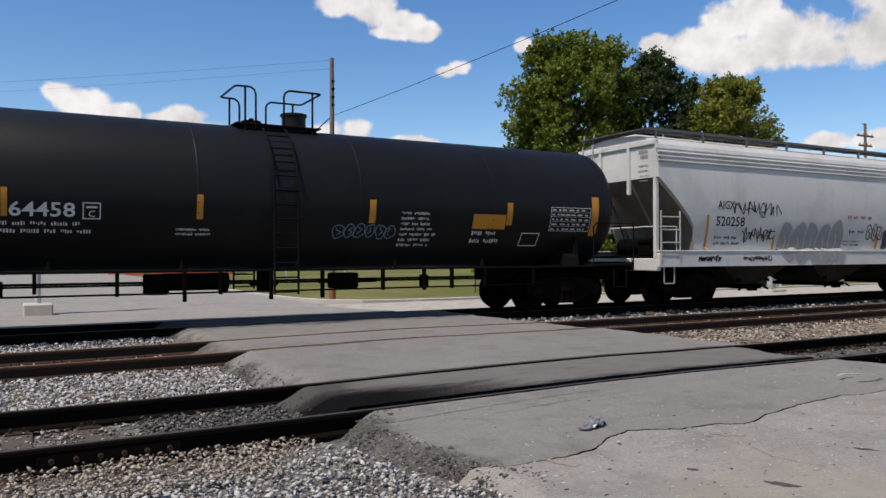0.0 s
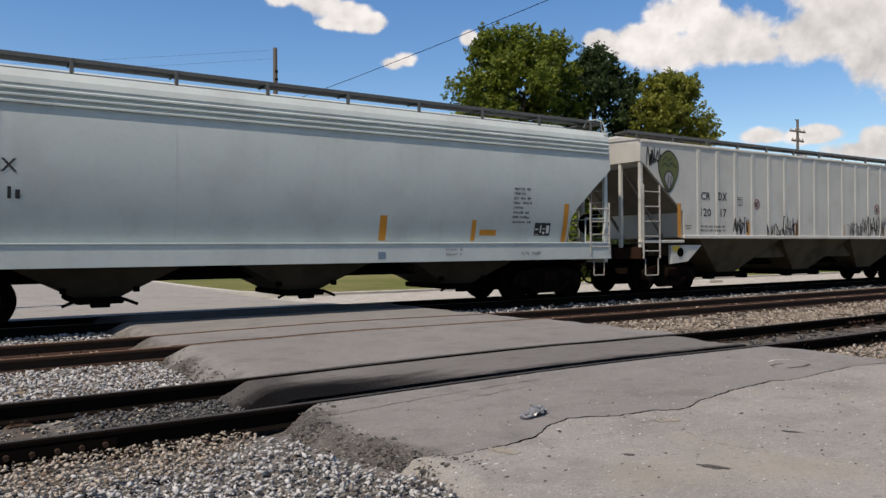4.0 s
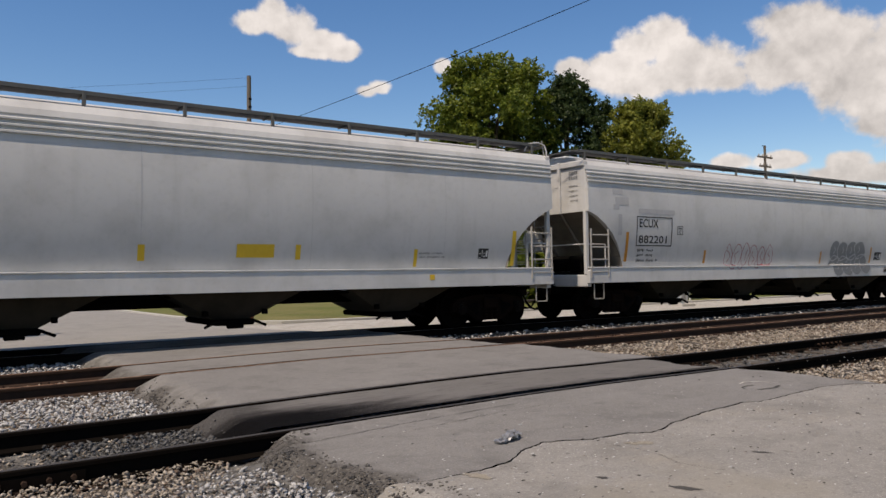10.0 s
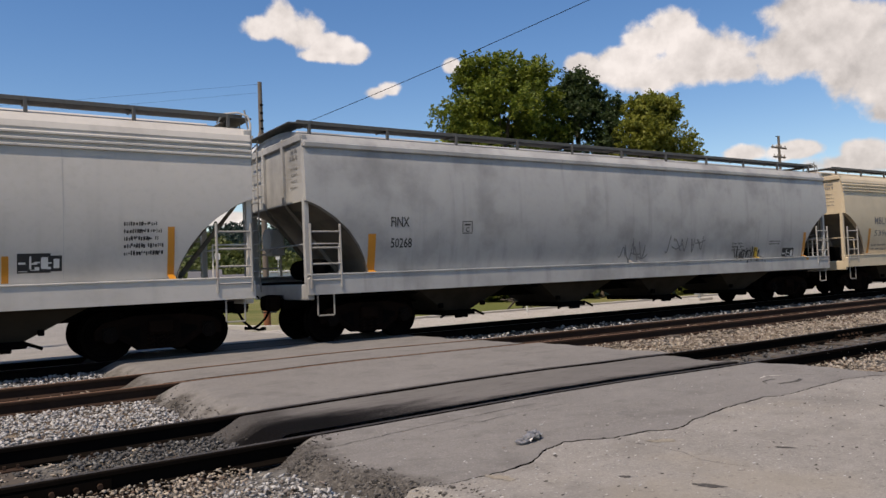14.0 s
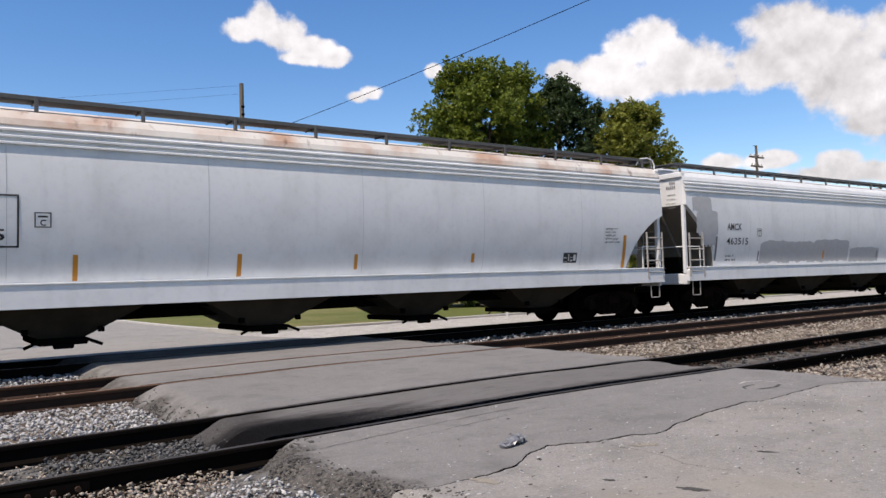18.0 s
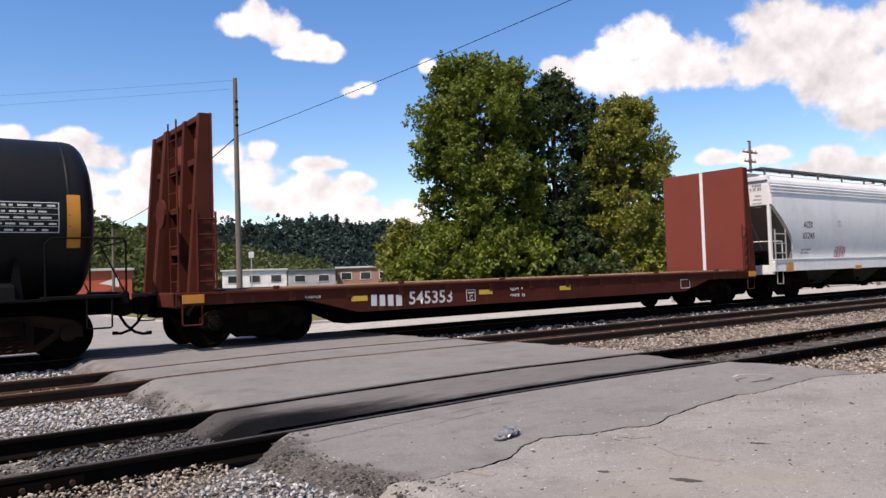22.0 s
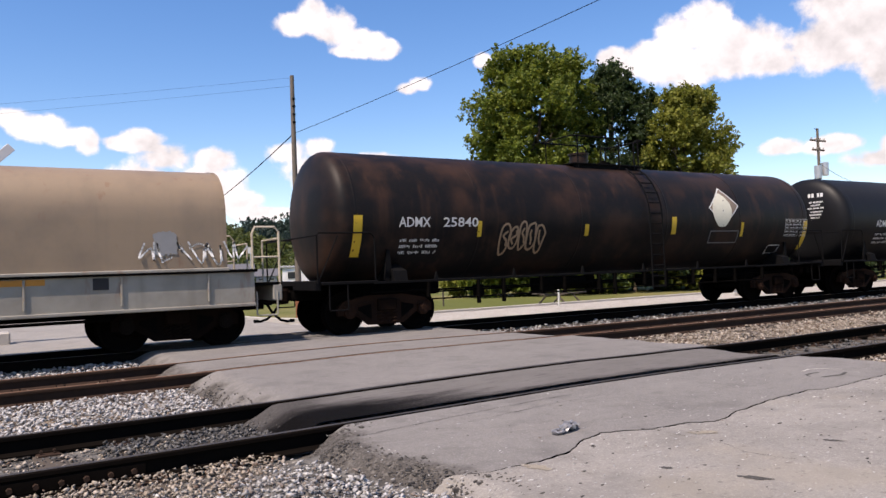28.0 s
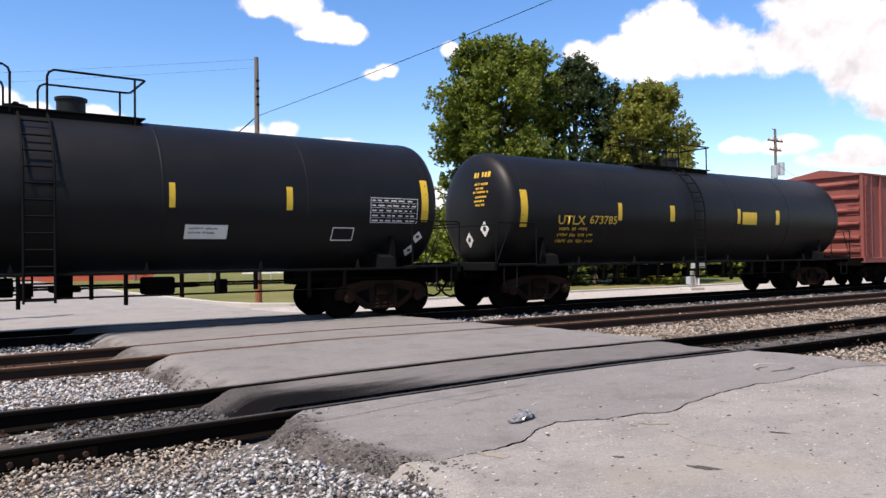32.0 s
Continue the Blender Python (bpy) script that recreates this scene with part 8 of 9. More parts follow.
    bars('overpaint', [(-8.86, 3.41, -8.45, 3.60), (-8.77, 3.12, -8.23, 3.34), (-8.85, 2.99, -8.62, 3.13), (-8.66, 2.30, -8.51, 2.87), (-7.84, 2.91, -6.26, 3.05)], smooth_side, PATCH, c, '', .005)
    plate_c(-6.14, 2.35, 0.25, smooth_side, INK_BLACK, c)
    strokes('spray_tag', scrawl(-3.80, 1.35, 2.70, 0.76, 6, 63), 0.02, smooth_side, INK_RED, c)
    throw_up(c, 2.55, 1.6, 2.3, .72, 4, 65, INK_SLATE, PALE_EDGE)
    throw_up(c, 2.6, 1.04, 2.45, .78, 4, 66, INK_SLATE, PALE_EDGE)
    bars('reflector_stripe', [(1.84, 1.49, 1.92, 1.92)], smooth_side, ORANGE, c)
    bars('reflector_stripe', [(8.26, 1.52, 8.40, 2.40)], smooth_side, ORANGE, c)
    bars('reflector_stripe', [(5.40, 1.51, 5.51, 2.09)], smooth_side, ORANGE, c)
    black_plate(5.75, 1.61, 0.52, 0.30, smooth_side, c)
    bars('overpaint', [(8.47, 3.28, 8.88, 3.55), (8.52, 3.09, 8.83, 3.26), (8.61, 2.32, 8.81, 3.07)], smooth_side, PATCH, c, '', .005)
    strokes('spray_tag', tag(7.07, 1.51, 0.69, 0.57, 4, 55), 0.03, smooth_side, INK_BLACK, c)
    bars('small_print', lines_of_print(7.45, 2.60, 0.67, 3, 0.065, 16), smooth_side, INK_BLACK, c)
    bars('overpaint', [(7.48, 2.64, 8.13, 2.78)], smooth_side, INK_GREY, c, '', .005)
    bars('small_print', lines_of_print(-7.83, 1.93, 0.97, 3, 0.090, 18), smooth_side, INK_BLACK, c)
    strokes('spray_tag', tag(6.20, 1.09, 0.49, 0.24, 4, 59), 0.03, smooth_side, INK_GREY, c)
    c = CARS[9][0]
    outline(-7.92, 2.00, -6.39, 2.86, 0.03, smooth_side, INK_BLACK, c)
    words('ECUX', -7.82, 2.51, 0.24, smooth_side, INK_BLACK, c, 0.91)
    words('880302', -7.81, 2.09, 0.23, smooth_side, INK_BLACK, c, 1.33)
    plate_c(-6.11, 2.34, 0.24, smooth_side, INK_BLACK, c)
    bars('reflector_stripe', [(-8.22, 1.45, -8.10, 2.35)], smooth_side, ORANGE, c)
    bars('reflector_stripe', [(-5.52, 1.47, -5.42, 1.91)], smooth_side, ORANGE, c)
    bars('reflector_stripe', [(-2.79, 1.48, -2.71, 1.91)], smooth_side, ORANGE, c)
    bars('reflector_stripe', [(0.20, 1.50, 0.31, 1.91)], smooth_side, ORANGE, c)
    bars('reflector_stripe', [(2.99, 1.49, 3.08, 1.92)], smooth_side, ORANGE, c)
    black_plate(6.02, 1.64, 0.49, 0.26, smooth_side, c)
    bars('small_print', lines_of_print(7.59, 2.47, 0.62, 5, 0.082, 10), smooth_side, INK_BLACK, c)
    bars('small_print', lines_of_print(-7.78, 1.91, 1.19, 3, 0.089, 11), smooth_side, INK_BLACK, c)
    rust_run(-5.59, 2.95, -5.53, 3.10, smooth_side, c, 1)
    rust_run(-5.45, 3.00, -5.39, 3.13, smooth_side, c, 2)
    rust_run(-5.10, 2.89, -5.04, 3.17, smooth_side, c, 3)
    rust_run(-4.67, 2.93, -4.61, 3.20, smooth_side, c, 4)
    rust_run(-4.63, 2.88, -4.57, 3.01, smooth_side, c, 5)
    rust_run(-2.66, 2.92, -2.59, 3.28, smooth_side, c, 6)
    rust_run(-1.56, 2.95, -1.48, 3.32, smooth_side, c, 7)
    rust_run(-1.13, 2.88, -1.06, 3.21, smooth_side, c, 8)
    rust_run(-0.80, 3.06, -0.72, 3.29, smooth_side, c, 9)
    rust_run(-0.29, 2.85, -0.21, 3.39, smooth_side, c, 10)
    rust_run(0.49, 3.02, 0.57, 3.27, smooth_side, c, 11)
    bars('reflector_stripe', [(0.09, 1.46, 0.21, 1.92)], smooth_side, ORANGE, c)
    bars('reflector_stripe', [(2.84, 1.47, 2.95, 1.91)], smooth_side, ORANGE, c)
    bars('reflector_stripe', [(5.63, 1.46, 5.73, 1.90)], smooth_side, ORANGE, c)
    bars('reflector_stripe', [(8.22, 1.44, 8.34, 2.38)], smooth_side, ORANGE, c)
    black_plate(5.85, 1.62, 0.49, 0.32, smooth_side, c)
    bars('small_print', lines_of_print(7.48, 2.46, 0.56, 5, 0.083, 28), smooth_side, INK_BLACK, c)
    bars('small_print', lines_of_print(4.86, 1.75, 0.69, 2, 0.072, 29), smooth_side, INK_BLACK, c)
    bars('stencil', [(-0.05, 1.63, 0.06, 1.76)], smooth_side, YELLOW, c)
    bars('stencil', [(3.89, 1.64, 4.04, 1.77)], smooth_side, YELLOW, c)
    c = CARS[10][0]
    words('FINX', -7.65, 2.39, 0.21, smooth_side, INK_BLACK, c, 0.46)
    words('50268', -7.65, 1.94, 0.21, smooth_side, INK_BLACK, c, 0.53)
    bars('reflector_stripe', [(-8.20, 1.40, -8.02, 2.24)], smooth_side, ORANGE, c)
    strokes('spray_tag', tag(-0.56, 1.44, 0.83, 0.66, 3, 53), 0.03, smooth_side, INK_GREY, c)
    strokes('spray_tag', tag(1.33, 1.69, 1.36, 0.47, 4, 54), 0.03, smooth_side, INK_GREY, c)
    strokes('spray_tag', tag(4.53, 1.34, 1.20, 0.45, 6, 55), 0.03, smooth_side, INK_BLACK, c)
    bars('reflector_stripe', [(8.17, 1.33, 8.32, 2.24)], smooth_side, ORANGE, c)
    bars('reflector_stripe', [(5.47, 1.40, 5.68, 1.78)], smooth_side, YELLOW, c)
    black_plate(7.03, 1.39, 0.64, 0.35, smooth_side, c)
    bars('small_print', lines_of_print(4.34, 1.93, 0.62, 3, 0.063, 9), smooth_side, INK_BLACK, c)
    bars('small_print', lines_of_print(6.27, 1.98, 0.69, 2, 0.053, 10), smooth_side, INK_BLACK, c)
    plate_c(-5.77, 2.24, 0.28, smooth_side, INK_BLACK, c)
    c = CARS[11][0]
    words('MBLX', -7.80, 2.53, 0.26, smooth_side, INK_GREY, c, 0.99)
    words('53962', -7.80, 2.10, 0.21, smooth_side, INK_GREY, c, 1.30)
    plate_c(-6.11, 2.31, 0.27, smooth_side, INK_GREY, c)
    bars('reflector_stripe', [(-8.22, 1.48, -8.08, 2.37)], smooth_side, ORANGE, c)
    bars('reflector_stripe', [(-5.24, 1.47, -5.11, 1.94)], smooth_side, ORANGE, c)
    bars('reflector_stripe', [(-2.11, 1.48, -1.98, 1.93)], smooth_side, ORANGE, c)
    bars('reflector_stripe', [(-0.22, 1.49, -0.12, 1.94)], smooth_side, ORANGE, c)
    bars('reflector_stripe', [(1.69, 1.50, 1.80, 1.93)], smooth_side, ORANGE, c)
    bars('small_print', lines_of_print(-5.35, 1.19, 1.09, 1, 0.126, 8), smooth_side, INK_BLACK, c)
    black_plate(7.09, 1.62, 0.51, 0.31, smooth_side, c)
    bars('reflector_stripe', [(8.24, 1.56, 8.38, 2.43)], smooth_side, ORANGE, c)
    bars('reflector_stripe', [(5.13, 1.50, 5.24, 1.93)], smooth_side, ORANGE, c)
    bars('small_print', lines_of_print(-7.92, 1.80, 1.37, 2, 0.092, 12), smooth_side, INK_GREY, c)
    bars('small_print', lines_of_print(6.59, 2.44, 1.08, 3, 0.082, 13), smooth_side, INK_GREY, c)
    bars('faded_plate', [(-6.21, 1.91, -5.81, 2.09)], smooth_side, BULK_RED, c, '', .005)
    c = CARS[12][0]
    outline(-7.95, 2.02, -6.39, 2.88, 0.03, smooth_side, INK_BLACK, c)
    words('ECUX', -7.86, 2.54, 0.23, smooth_side, INK_BLACK, c, 0.87)
    words('882085', -7.86, 2.13, 0.19, smooth_side, INK_BLACK, c, 1.27)
    plate_c(-6.17, 2.35, 0.25, smooth_side, INK_BLACK, c)
    bars('reflector_stripe', [(-8.22, 1.52, -8.09, 2.36)], smooth_side, ORANGE, c)
    bars('reflector_stripe', [(-5.59, 1.46, -5.51, 1.90)], smooth_side, ORANGE, c)
    bars('reflector_stripe', [(-2.73, 1.47, -2.64, 1.90)], smooth_side, ORANGE, c)
    bars('reflector_stripe', [(-0.19, 1.56, -0.11, 1.88)], smooth_side, ORANGE, c)
    bars('reflector_stripe', [(2.93, 1.67, 3.02, 1.88)], smooth_side, ORANGE, c)
    black_plate(5.94, 1.62, 0.49, 0.26, smooth_side, c)
    bars('small_print', lines_of_print(-7.85, 1.94, 0.96, 3, 0.103, 10), smooth_side, INK_BLACK, c)
    bars('reflector_stripe', [(8.19, 1.46, 8.31, 2.35)], smooth_side, ORANGE, c)
    bars('small_print', lines_of_print(7.47, 2.54, 0.59, 5, 0.058, 12), smooth_side, INK_BLACK, c)
    c = CARS[13][0]
    words('AMCX', -7.79, 2.55, 0.22, smooth_side, INK_BLACK, c, 0.76)
    words('463515', -7.81, 2.10, 0.22, smooth_side, INK_BLACK, c, 1.17)
    plate_c(-6.14, 2.37, 0.25, smooth_side, INK_BLACK, c)
    patch('overpaint', -9.51, 3.08, -8.56, 3.58, smooth_side, PATCH, c, 1, 0.004)
    patch('overpaint', -9.35, 2.35, -8.28, 3.18, smooth_side, PATCH, c, 2, 0.004)
    patch('overpaint', -9.12, 2.02, -8.38, 2.91, smooth_side, PATCH, c, 3, 0.004)
    patch('overpaint', -5.92, 1.42, -4.06, 2.27, smooth_side, PATCH, c, 4, 0.004)
    patch('overpaint', -4.42, 1.44, -2.40, 2.24, smooth_side, PATCH, c, 5, 0.004)
    patch('overpaint', -2.60, 1.43, -0.10, 2.33, smooth_side, PATCH, c, 6, 0.004)
    patch('overpaint', 0.03, 1.42, 2.29, 2.04, smooth_side, PATCH, c, 7, 0.004)
    patch('overpaint', 4.24, 1.50, 7.42, 2.41, smooth_side, PATCH, c, 8, 0.004)
    bars('reflector_stripe', [(-8.38, 1.61, -8.29, 2.35)], smooth_side, INK_GREY, c)
    bars('reflector_stripe', [(-6.04, 1.57, -5.97, 1.90)], smooth_side, INK_GREY, c)
    bars('reflector_stripe', [(2.10, 1.61, 2.18, 1.91)], smooth_side, INK_GREY, c)
    bars('reflector_stripe', [(-1.94, 1.62, -1.83, 1.91)], smooth_side, ORANGE, c)
    black_plate(7.30, 1.63, 0.31, 0.23, smooth_side, c)
    bars('small_print', lines_of_print(6.67, 2.52, 1.26, 5, 0.078, 16), smooth_side, INK_BLACK, c)
    bars('small_print', lines_of_print(6.49, 2.50, 1.27, 6, 0.070, 17), smooth_side, INK_BLACK, c)
    black_plate(7.03, 1.59, 0.48, 0.31, smooth_side, c)
    bars('reflector_stripe', [(3.48, 1.45, 3.58, 1.89)], smooth_side, INK_GREY, c)
    bars('reflector_stripe', [(5.89, 1.45, 5.97, 1.89)], smooth_side, INK_GREY, c)
    bars('small_print', lines_of_print(-7.80, 1.78, 0.57, 2, 0.078, 21), smooth_side, INK_BLACK, c)
    strokes('spray_tag', tag(4.90, 1.08, 0.50, 0.14, 4, 87), 0.03, smooth_side, INK_BLACK, c)
    c = CARS[14][0]
    words('SHPX', -4.35, 1.84, 0.21, tank_side, INK_WHITE, c, 0.89)
    words('207984', -3.33, 1.86, 0.22, tank_side, INK_WHITE, c, 1.29)
    bars('reflector_stripe', [(-5.56, 1.99, -5.40, 2.89)], tank_side, ORANGE, c)
    bars('reflector_stripe', [(-2.71, 2.23, -2.58, 2.70)], tank_side, ORANGE, c)
    bars('reflector_stripe', [(-0.17, 2.21, 0.00, 2.71)], tank_side, ORANGE, c)
    bars('reflector_stripe', [(2.42, 2.23, 2.56, 2.73)], tank_side, ORANGE, c)
    bars('reflector_stripe', [(5.20, 1.94, 5.41, 2.84)], tank_side, ORANGE, c)
    bars('notice_plate', [(0.37, 1.43, 1.21, 1.78)], tank_side, ORANGE, c)
    bars('small_print', lines_of_print(-2.58, 2.70, 1.14, 4, 0.097, 8), tank_side, INK_WHITE, c)
    bars('small_print', lines_of_print(-4.37, 1.75, 1.93, 2, 0.103, 9), tank_side, INK_WHITE, c)
    words('SODIUM', 2.80, 2.52, 0.12, tank_side, INK_WHITE, c, 0.53)
    words('HYDROXIDE', 2.73, 2.37, 0.11, tank_side, INK_WHITE, c, 0.70)
    words('SOLUTION', 2.76, 2.21, 0.12, tank_side, INK_WHITE, c, 0.62)
    outline(2.51, 1.47, 3.11, 1.79, 0.02, tank_side, INK_WHITE, c)
    data_table(3.95, 2.19, 5.08, 2.70, tank_side, c)
    bars('small_print', lines_of_print(1.04, 2.25, 1.38, 3, 0.072, 15), tank_side, INK_WHITE, c)
    bars('small_print', lines_of_print(3.62, 1.78, 0.63, 1, 0.092, 16), tank_side, INK_WHITE, c)
    bars('small_print', lines_of_print(-1.70, 1.35, 0.70, 1, 0.098, 17), tank_side, INK_WHITE, c)
    diamond(3.76, 1.34, 0.12, tank_side, c)
    outline(1.72, 1.61, 1.91, 1.78, 0.015, tank_side, INK_WHITE, c)
    c = CARS[15][0]
    words('545353', -4.29, 0.64, 0.29, flat_side, INK_WHITE, c, 1.19)
    bars('stencil', [(-5.26, 0.66, -5.12, 0.90), (-5.05, 0.65, -4.91, 0.89), (-4.84, 0.64, -4.70, 0.88), (-4.63, 0.63, -4.48, 0.87)], flat_side, INK_WHITE, c, '', .005)
    plate_c(-2.69, 0.64, 0.27, flat_side, INK_WHITE, c)
    bars('small_print', lines_of_print(-1.33, 0.91, 0.52, 2, 0.099, 3), flat_side, INK_WHITE, c)
    bars('faded_reflector', [(-2.31, 0.78, -1.89, 0.89)], flat_side, INK_YELLOW, c)
    bars('faded_reflector', [(-5.74, 0.78, -5.35, 0.89)], flat_side, INK_YELLOW, c)
    bars('faded_reflector', [(0.35, 0.78, 0.75, 0.89)], flat_side, INK_YELLOW, c)
    outline(5.35, 0.64, 5.80, 0.91, 0.02, flat_side, INK_WHITE, c)
    bars('small_print', lines_of_print(-6.79, 0.94, 0.46, 1, 0.075, 8), flat_side, INK_WHITE, c)
    c = CARS[16][0]
    words('ACFX', -7.28, 2.51, 0.24, smooth_side, INK_BLACK, c, 0.64)
    words('65245', -7.32, 2.13, 0.22, smooth_side, INK_BLACK, c, 0.81)
    strokes('spray_tag', scrawl(-4.96, 1.44, 0.81, 0.44, 4, 114), 0.03, smooth_side, INK_RED, c)
    bars('small_print', lines_of_print(-7.31, 1.78, 0.79, 2, 0.080, 3), smooth_side, INK_BLACK, c)
    mural(c, 1.56, 1.00, 7.44, 2.88)
    bars('sill_marker', [(0.49, 0.96, 0.94, 1.11), (4.47, 0.95, 4.90, 1.11), (8.11, 0.97, 8.59, 1.22)], smooth_side, ORANGE, c, '', .005)
    bars('sill_marker', [(-8.58, 1.00, -8.10, 1.31), (-3.72, 0.99, -3.22, 1.13)], smooth_side, ORANGE, c, '', .005)
    bars('small_print', lines_of_print(-0.18, 1.94, 0.45, 3, 0.045, 7), smooth_side, INK_GREY, c)
    plate_c(-4.88, 2.57, 0.24, smooth_side, INK_GREY, c)
    bars('stencil', [(1.91, 1.46, 2.04, 1.59)], smooth_side, YELLOW, c)
    c = CARS[17][0]
    bars('number_panel', [(-5.50, 1.32, -3.70, 1.58)], coil_side, INK_WHITE, c, '', .005)
    words('494769', -4.78, 1.36, 0.17, coil_side2, INK_BLACK, c, 1.00)
    bars('sill_marker', [(-6.48, 1.32, -5.94, 1.44), (-3.63, 1.35, -3.00, 1.47), (-1.80, 1.36, -1.31, 1.46), (0.68, 1.35, 1.31, 1.48), (4.80, 1.40, 5.38, 1.52)], coil_side, ORANGE, c, '', .005)
    bars('small_print', lines_of_print(4.35, 1.87, 0.36, 1, 0.064, 3), coil_side, INK_BLACK, c)
    bars('small_print', lines_of_print(4.34, 1.59, 0.48, 1, 0.091, 4), coil_side, INK_BLACK, c)
    bars('sill_marker', [(6.02, 1.52, 6.74, 1.70)], coil_side, ORANGE, c, '', .005)
    c = CARS[18][0]
    words('ATW', -4.49, 1.04, 0.28, coil_side, INK_BLACK, c, 0.70)
    words('54007', -3.57, 1.04, 0.28, coil_side, INK_BLACK, c, 1.06)
    bars('notice_plate', [(-7.16, 1.64, -6.58, 1.93)], coil_side, YELLOW, c, '', .005)
    words('ATW 54000-54249', -4.39, 2.98, 0.09, coil_side, INK_BLACK, c, 1.25)
    strokes('spray_tag', scrawl(-1.98, 1.70, 1.57, 0.5, 6, 130), 0.024, coil_side, INK_DUST, c)
    strokes('spray_tag', scrawl(-0.50, 1.70, 2.11, 0.45, 9, 95), 0.026, coil_side, INK_WHITE, c)
    patch('spray_field', 6.40, 1.70, 6.80, 2.15, coil_side, INK_DUST, c, 3, 0.004)
    strokes('spray_tag', tag(6.22, 1.57, 1.50, 0.37, 5, 97), 0.03, coil_side, INK_WHITE, c)
    bars('sill_marker', [(-7.54, 1.14, -7.14, 1.36), (-4.76, 1.26, -4.31, 1.36), (-1.92, 1.27, -1.20, 1.36), (0.9, 1.27, 1.5, 1.36), (4.05, 1.26, 4.70, 1.36)], coil_side, ORANGE, c, '', .005)
    bars('small_print', lines_of_print(-2.17, 1.34, 1.00, 2, 0.076, 9), coil_side, INK_BLACK, c)
    bars('small_print', lines_of_print(-0.91, 1.31, 1.09, 2, 0.075, 10), coil_side, INK_BLACK, c)
    bars('data_plate', [(5.41, 1.15, 5.66, 1.35)], coil_side, INK_BLACK, c, '', .005)
    c = CARS[19][0]
    words('ADMX', -6.64, 2.22, 0.21, tank_side, INK_WHITE, c, 0.78)
    words('25840', -5.53, 2.22, 0.21, tank_side, INK_WHITE, c, 0.92)
    bars('reflector_stripe', [(-7.69, 1.61, -7.49, 2.46)], tank_side, YELLOW, c)
    bars('reflector_stripe', [(-4.62, 2.00, -4.51, 2.35)], tank_side, YELLOW, c)
    bars('reflector_stripe', [(-1.40, 2.00, -1.27, 2.28)], tank_side, YELLOW, c)
    bars('reflector_stripe', [(1.71, 2.02, 1.89, 2.48)], tank_side, YELLOW, c)
    strokes('spray_tag', scrawl(-3.96, 1.63, 1.29, 0.72, 5, 139), 0.05, tank_side, INK_TAN, c)
    bars('small_print', lines_of_print(-6.58, 1.97, 1.20, 3, 0.082, 7), tank_side, INK_WHITE, c)
    bars('reflector_stripe', [(7.64, 1.53, 7.83, 2.40)], tank_side, YELLOW, c)
    bars('reflector_stripe', [(4.63, 1.94, 4.74, 2.34)], tank_side, YELLOW, c)
    data_table(6.72, 1.93, 7.83, 2.45, tank_side, c)
    outline(6.14, 1.43, 6.71, 1.68, 0.02, tank_side, INK_WHITE, c)
    emblem(3.23, 2.22, 4.57, 3.35, c, LEAF_LOGO, PALE_LOGO)
    outline(3.30, 1.76, 4.54, 2.11, 0.025, tank_side, INK_GREY, c)
    c = CARS[20][0]
    words('ADMX', -6.30, 2.21, 0.22, tank_side, INK_WHITE, c, 0.80)
    words('25987', -5.43, 2.21, 0.22, tank_side, INK_WHITE, c, 0.91)
    bars('reflector_stripe', [(-4.47, 2.00, -4.37, 2.47)], tank_side, YELLOW, c)
    bars('reflector_stripe', [(-1.57, 2.02, -1.47, 2.46)], tank_side, YELLOW, c)
    bars('reflector_stripe', [(0.58, 2.04, 0.68, 2.49)], tank_side, YELLOW, c)
    bars('reflector_stripe', [(4.17, 2.00, 4.30, 2.45)], tank_side, YELLOW, c)
    plate_c(-4.31, 1.99, 0.24, tank_side, INK_WHITE, c)
    strokes('spray_tag', scrawl(-4.46, 1.50, 1.08, 0.37, 5, 147), 0.02, tank_side, INK_TAN, c)
    strokes('spray_tag', scrawl(-3.17, 1.52, 1.17, 0.37, 5, 148), 0.025, tank_side, INK_GREY, c)
    strokes('spray_tag', [[(-.10, 2.80), (-.19, 2.88), (-.20, 2.97), (-.12, 3.02), (-.03, 2.97), (-.03, 2.87), (-.10, 2.80)], [(-.09, 2.86), (.01, 2.76)],
                          [(.07, 2.93), (.05, 2.68)], [(.06, 2.80), (.19, 2.78)], [(.20, 2.90), (.19, 2.62)],
                          [(.27, 2.56), (.35, 2.85), (.44, 2.58)], [(.29, 2.68), (.42, 2.68)], [(.44, 2.58), (.43, 2.42)]], 0.05, tank_side, INK_WHITE, c)
    bars('small_print', lines_of_print(-6.28, 1.99, 1.16, 3, 0.086, 10), tank_side, INK_WHITE, c)
    bars('reflector_stripe', [(4.10, 2.01, 4.24, 2.46)], tank_side, YELLOW, c)
    bars('reflector_stripe', [(7.81, 1.55, 8.03, 2.43)], tank_side, YELLOW, c)
    data_table(6.67, 2.03, 7.80, 2.58, tank_side, c)
    outline(6.35, 1.48, 6.93, 1.74, 0.02, tank_side, INK_WHITE, c)
    emblem(2.73, 2.29, 4.04, 3.41, c, LEAF_LOGO, BLUE_LOGO)
    strokes('spray_tag', tag(2.63, 1.37, 2.67, 0.49, 12, 116), 0.015, tank_side, INK_GREY, c)
    outline(2.67, 1.79, 4.04, 2.19, 0.025, tank_side, INK_GREY, c)
    bars('small_plate', [(-1.26, 1.72, -0.99, 1.88)], tank_side, INK_WHITE, c, '', .005)
    c = CARS[21][0]
    words('UTLX', -6.08, 2.10, 0.25, tank_side, INK_YELLOW, c, 0.97)
    words('671748', -4.95, 2.10, 0.25, tank_side, INK_YELLOW, c, 0.95)
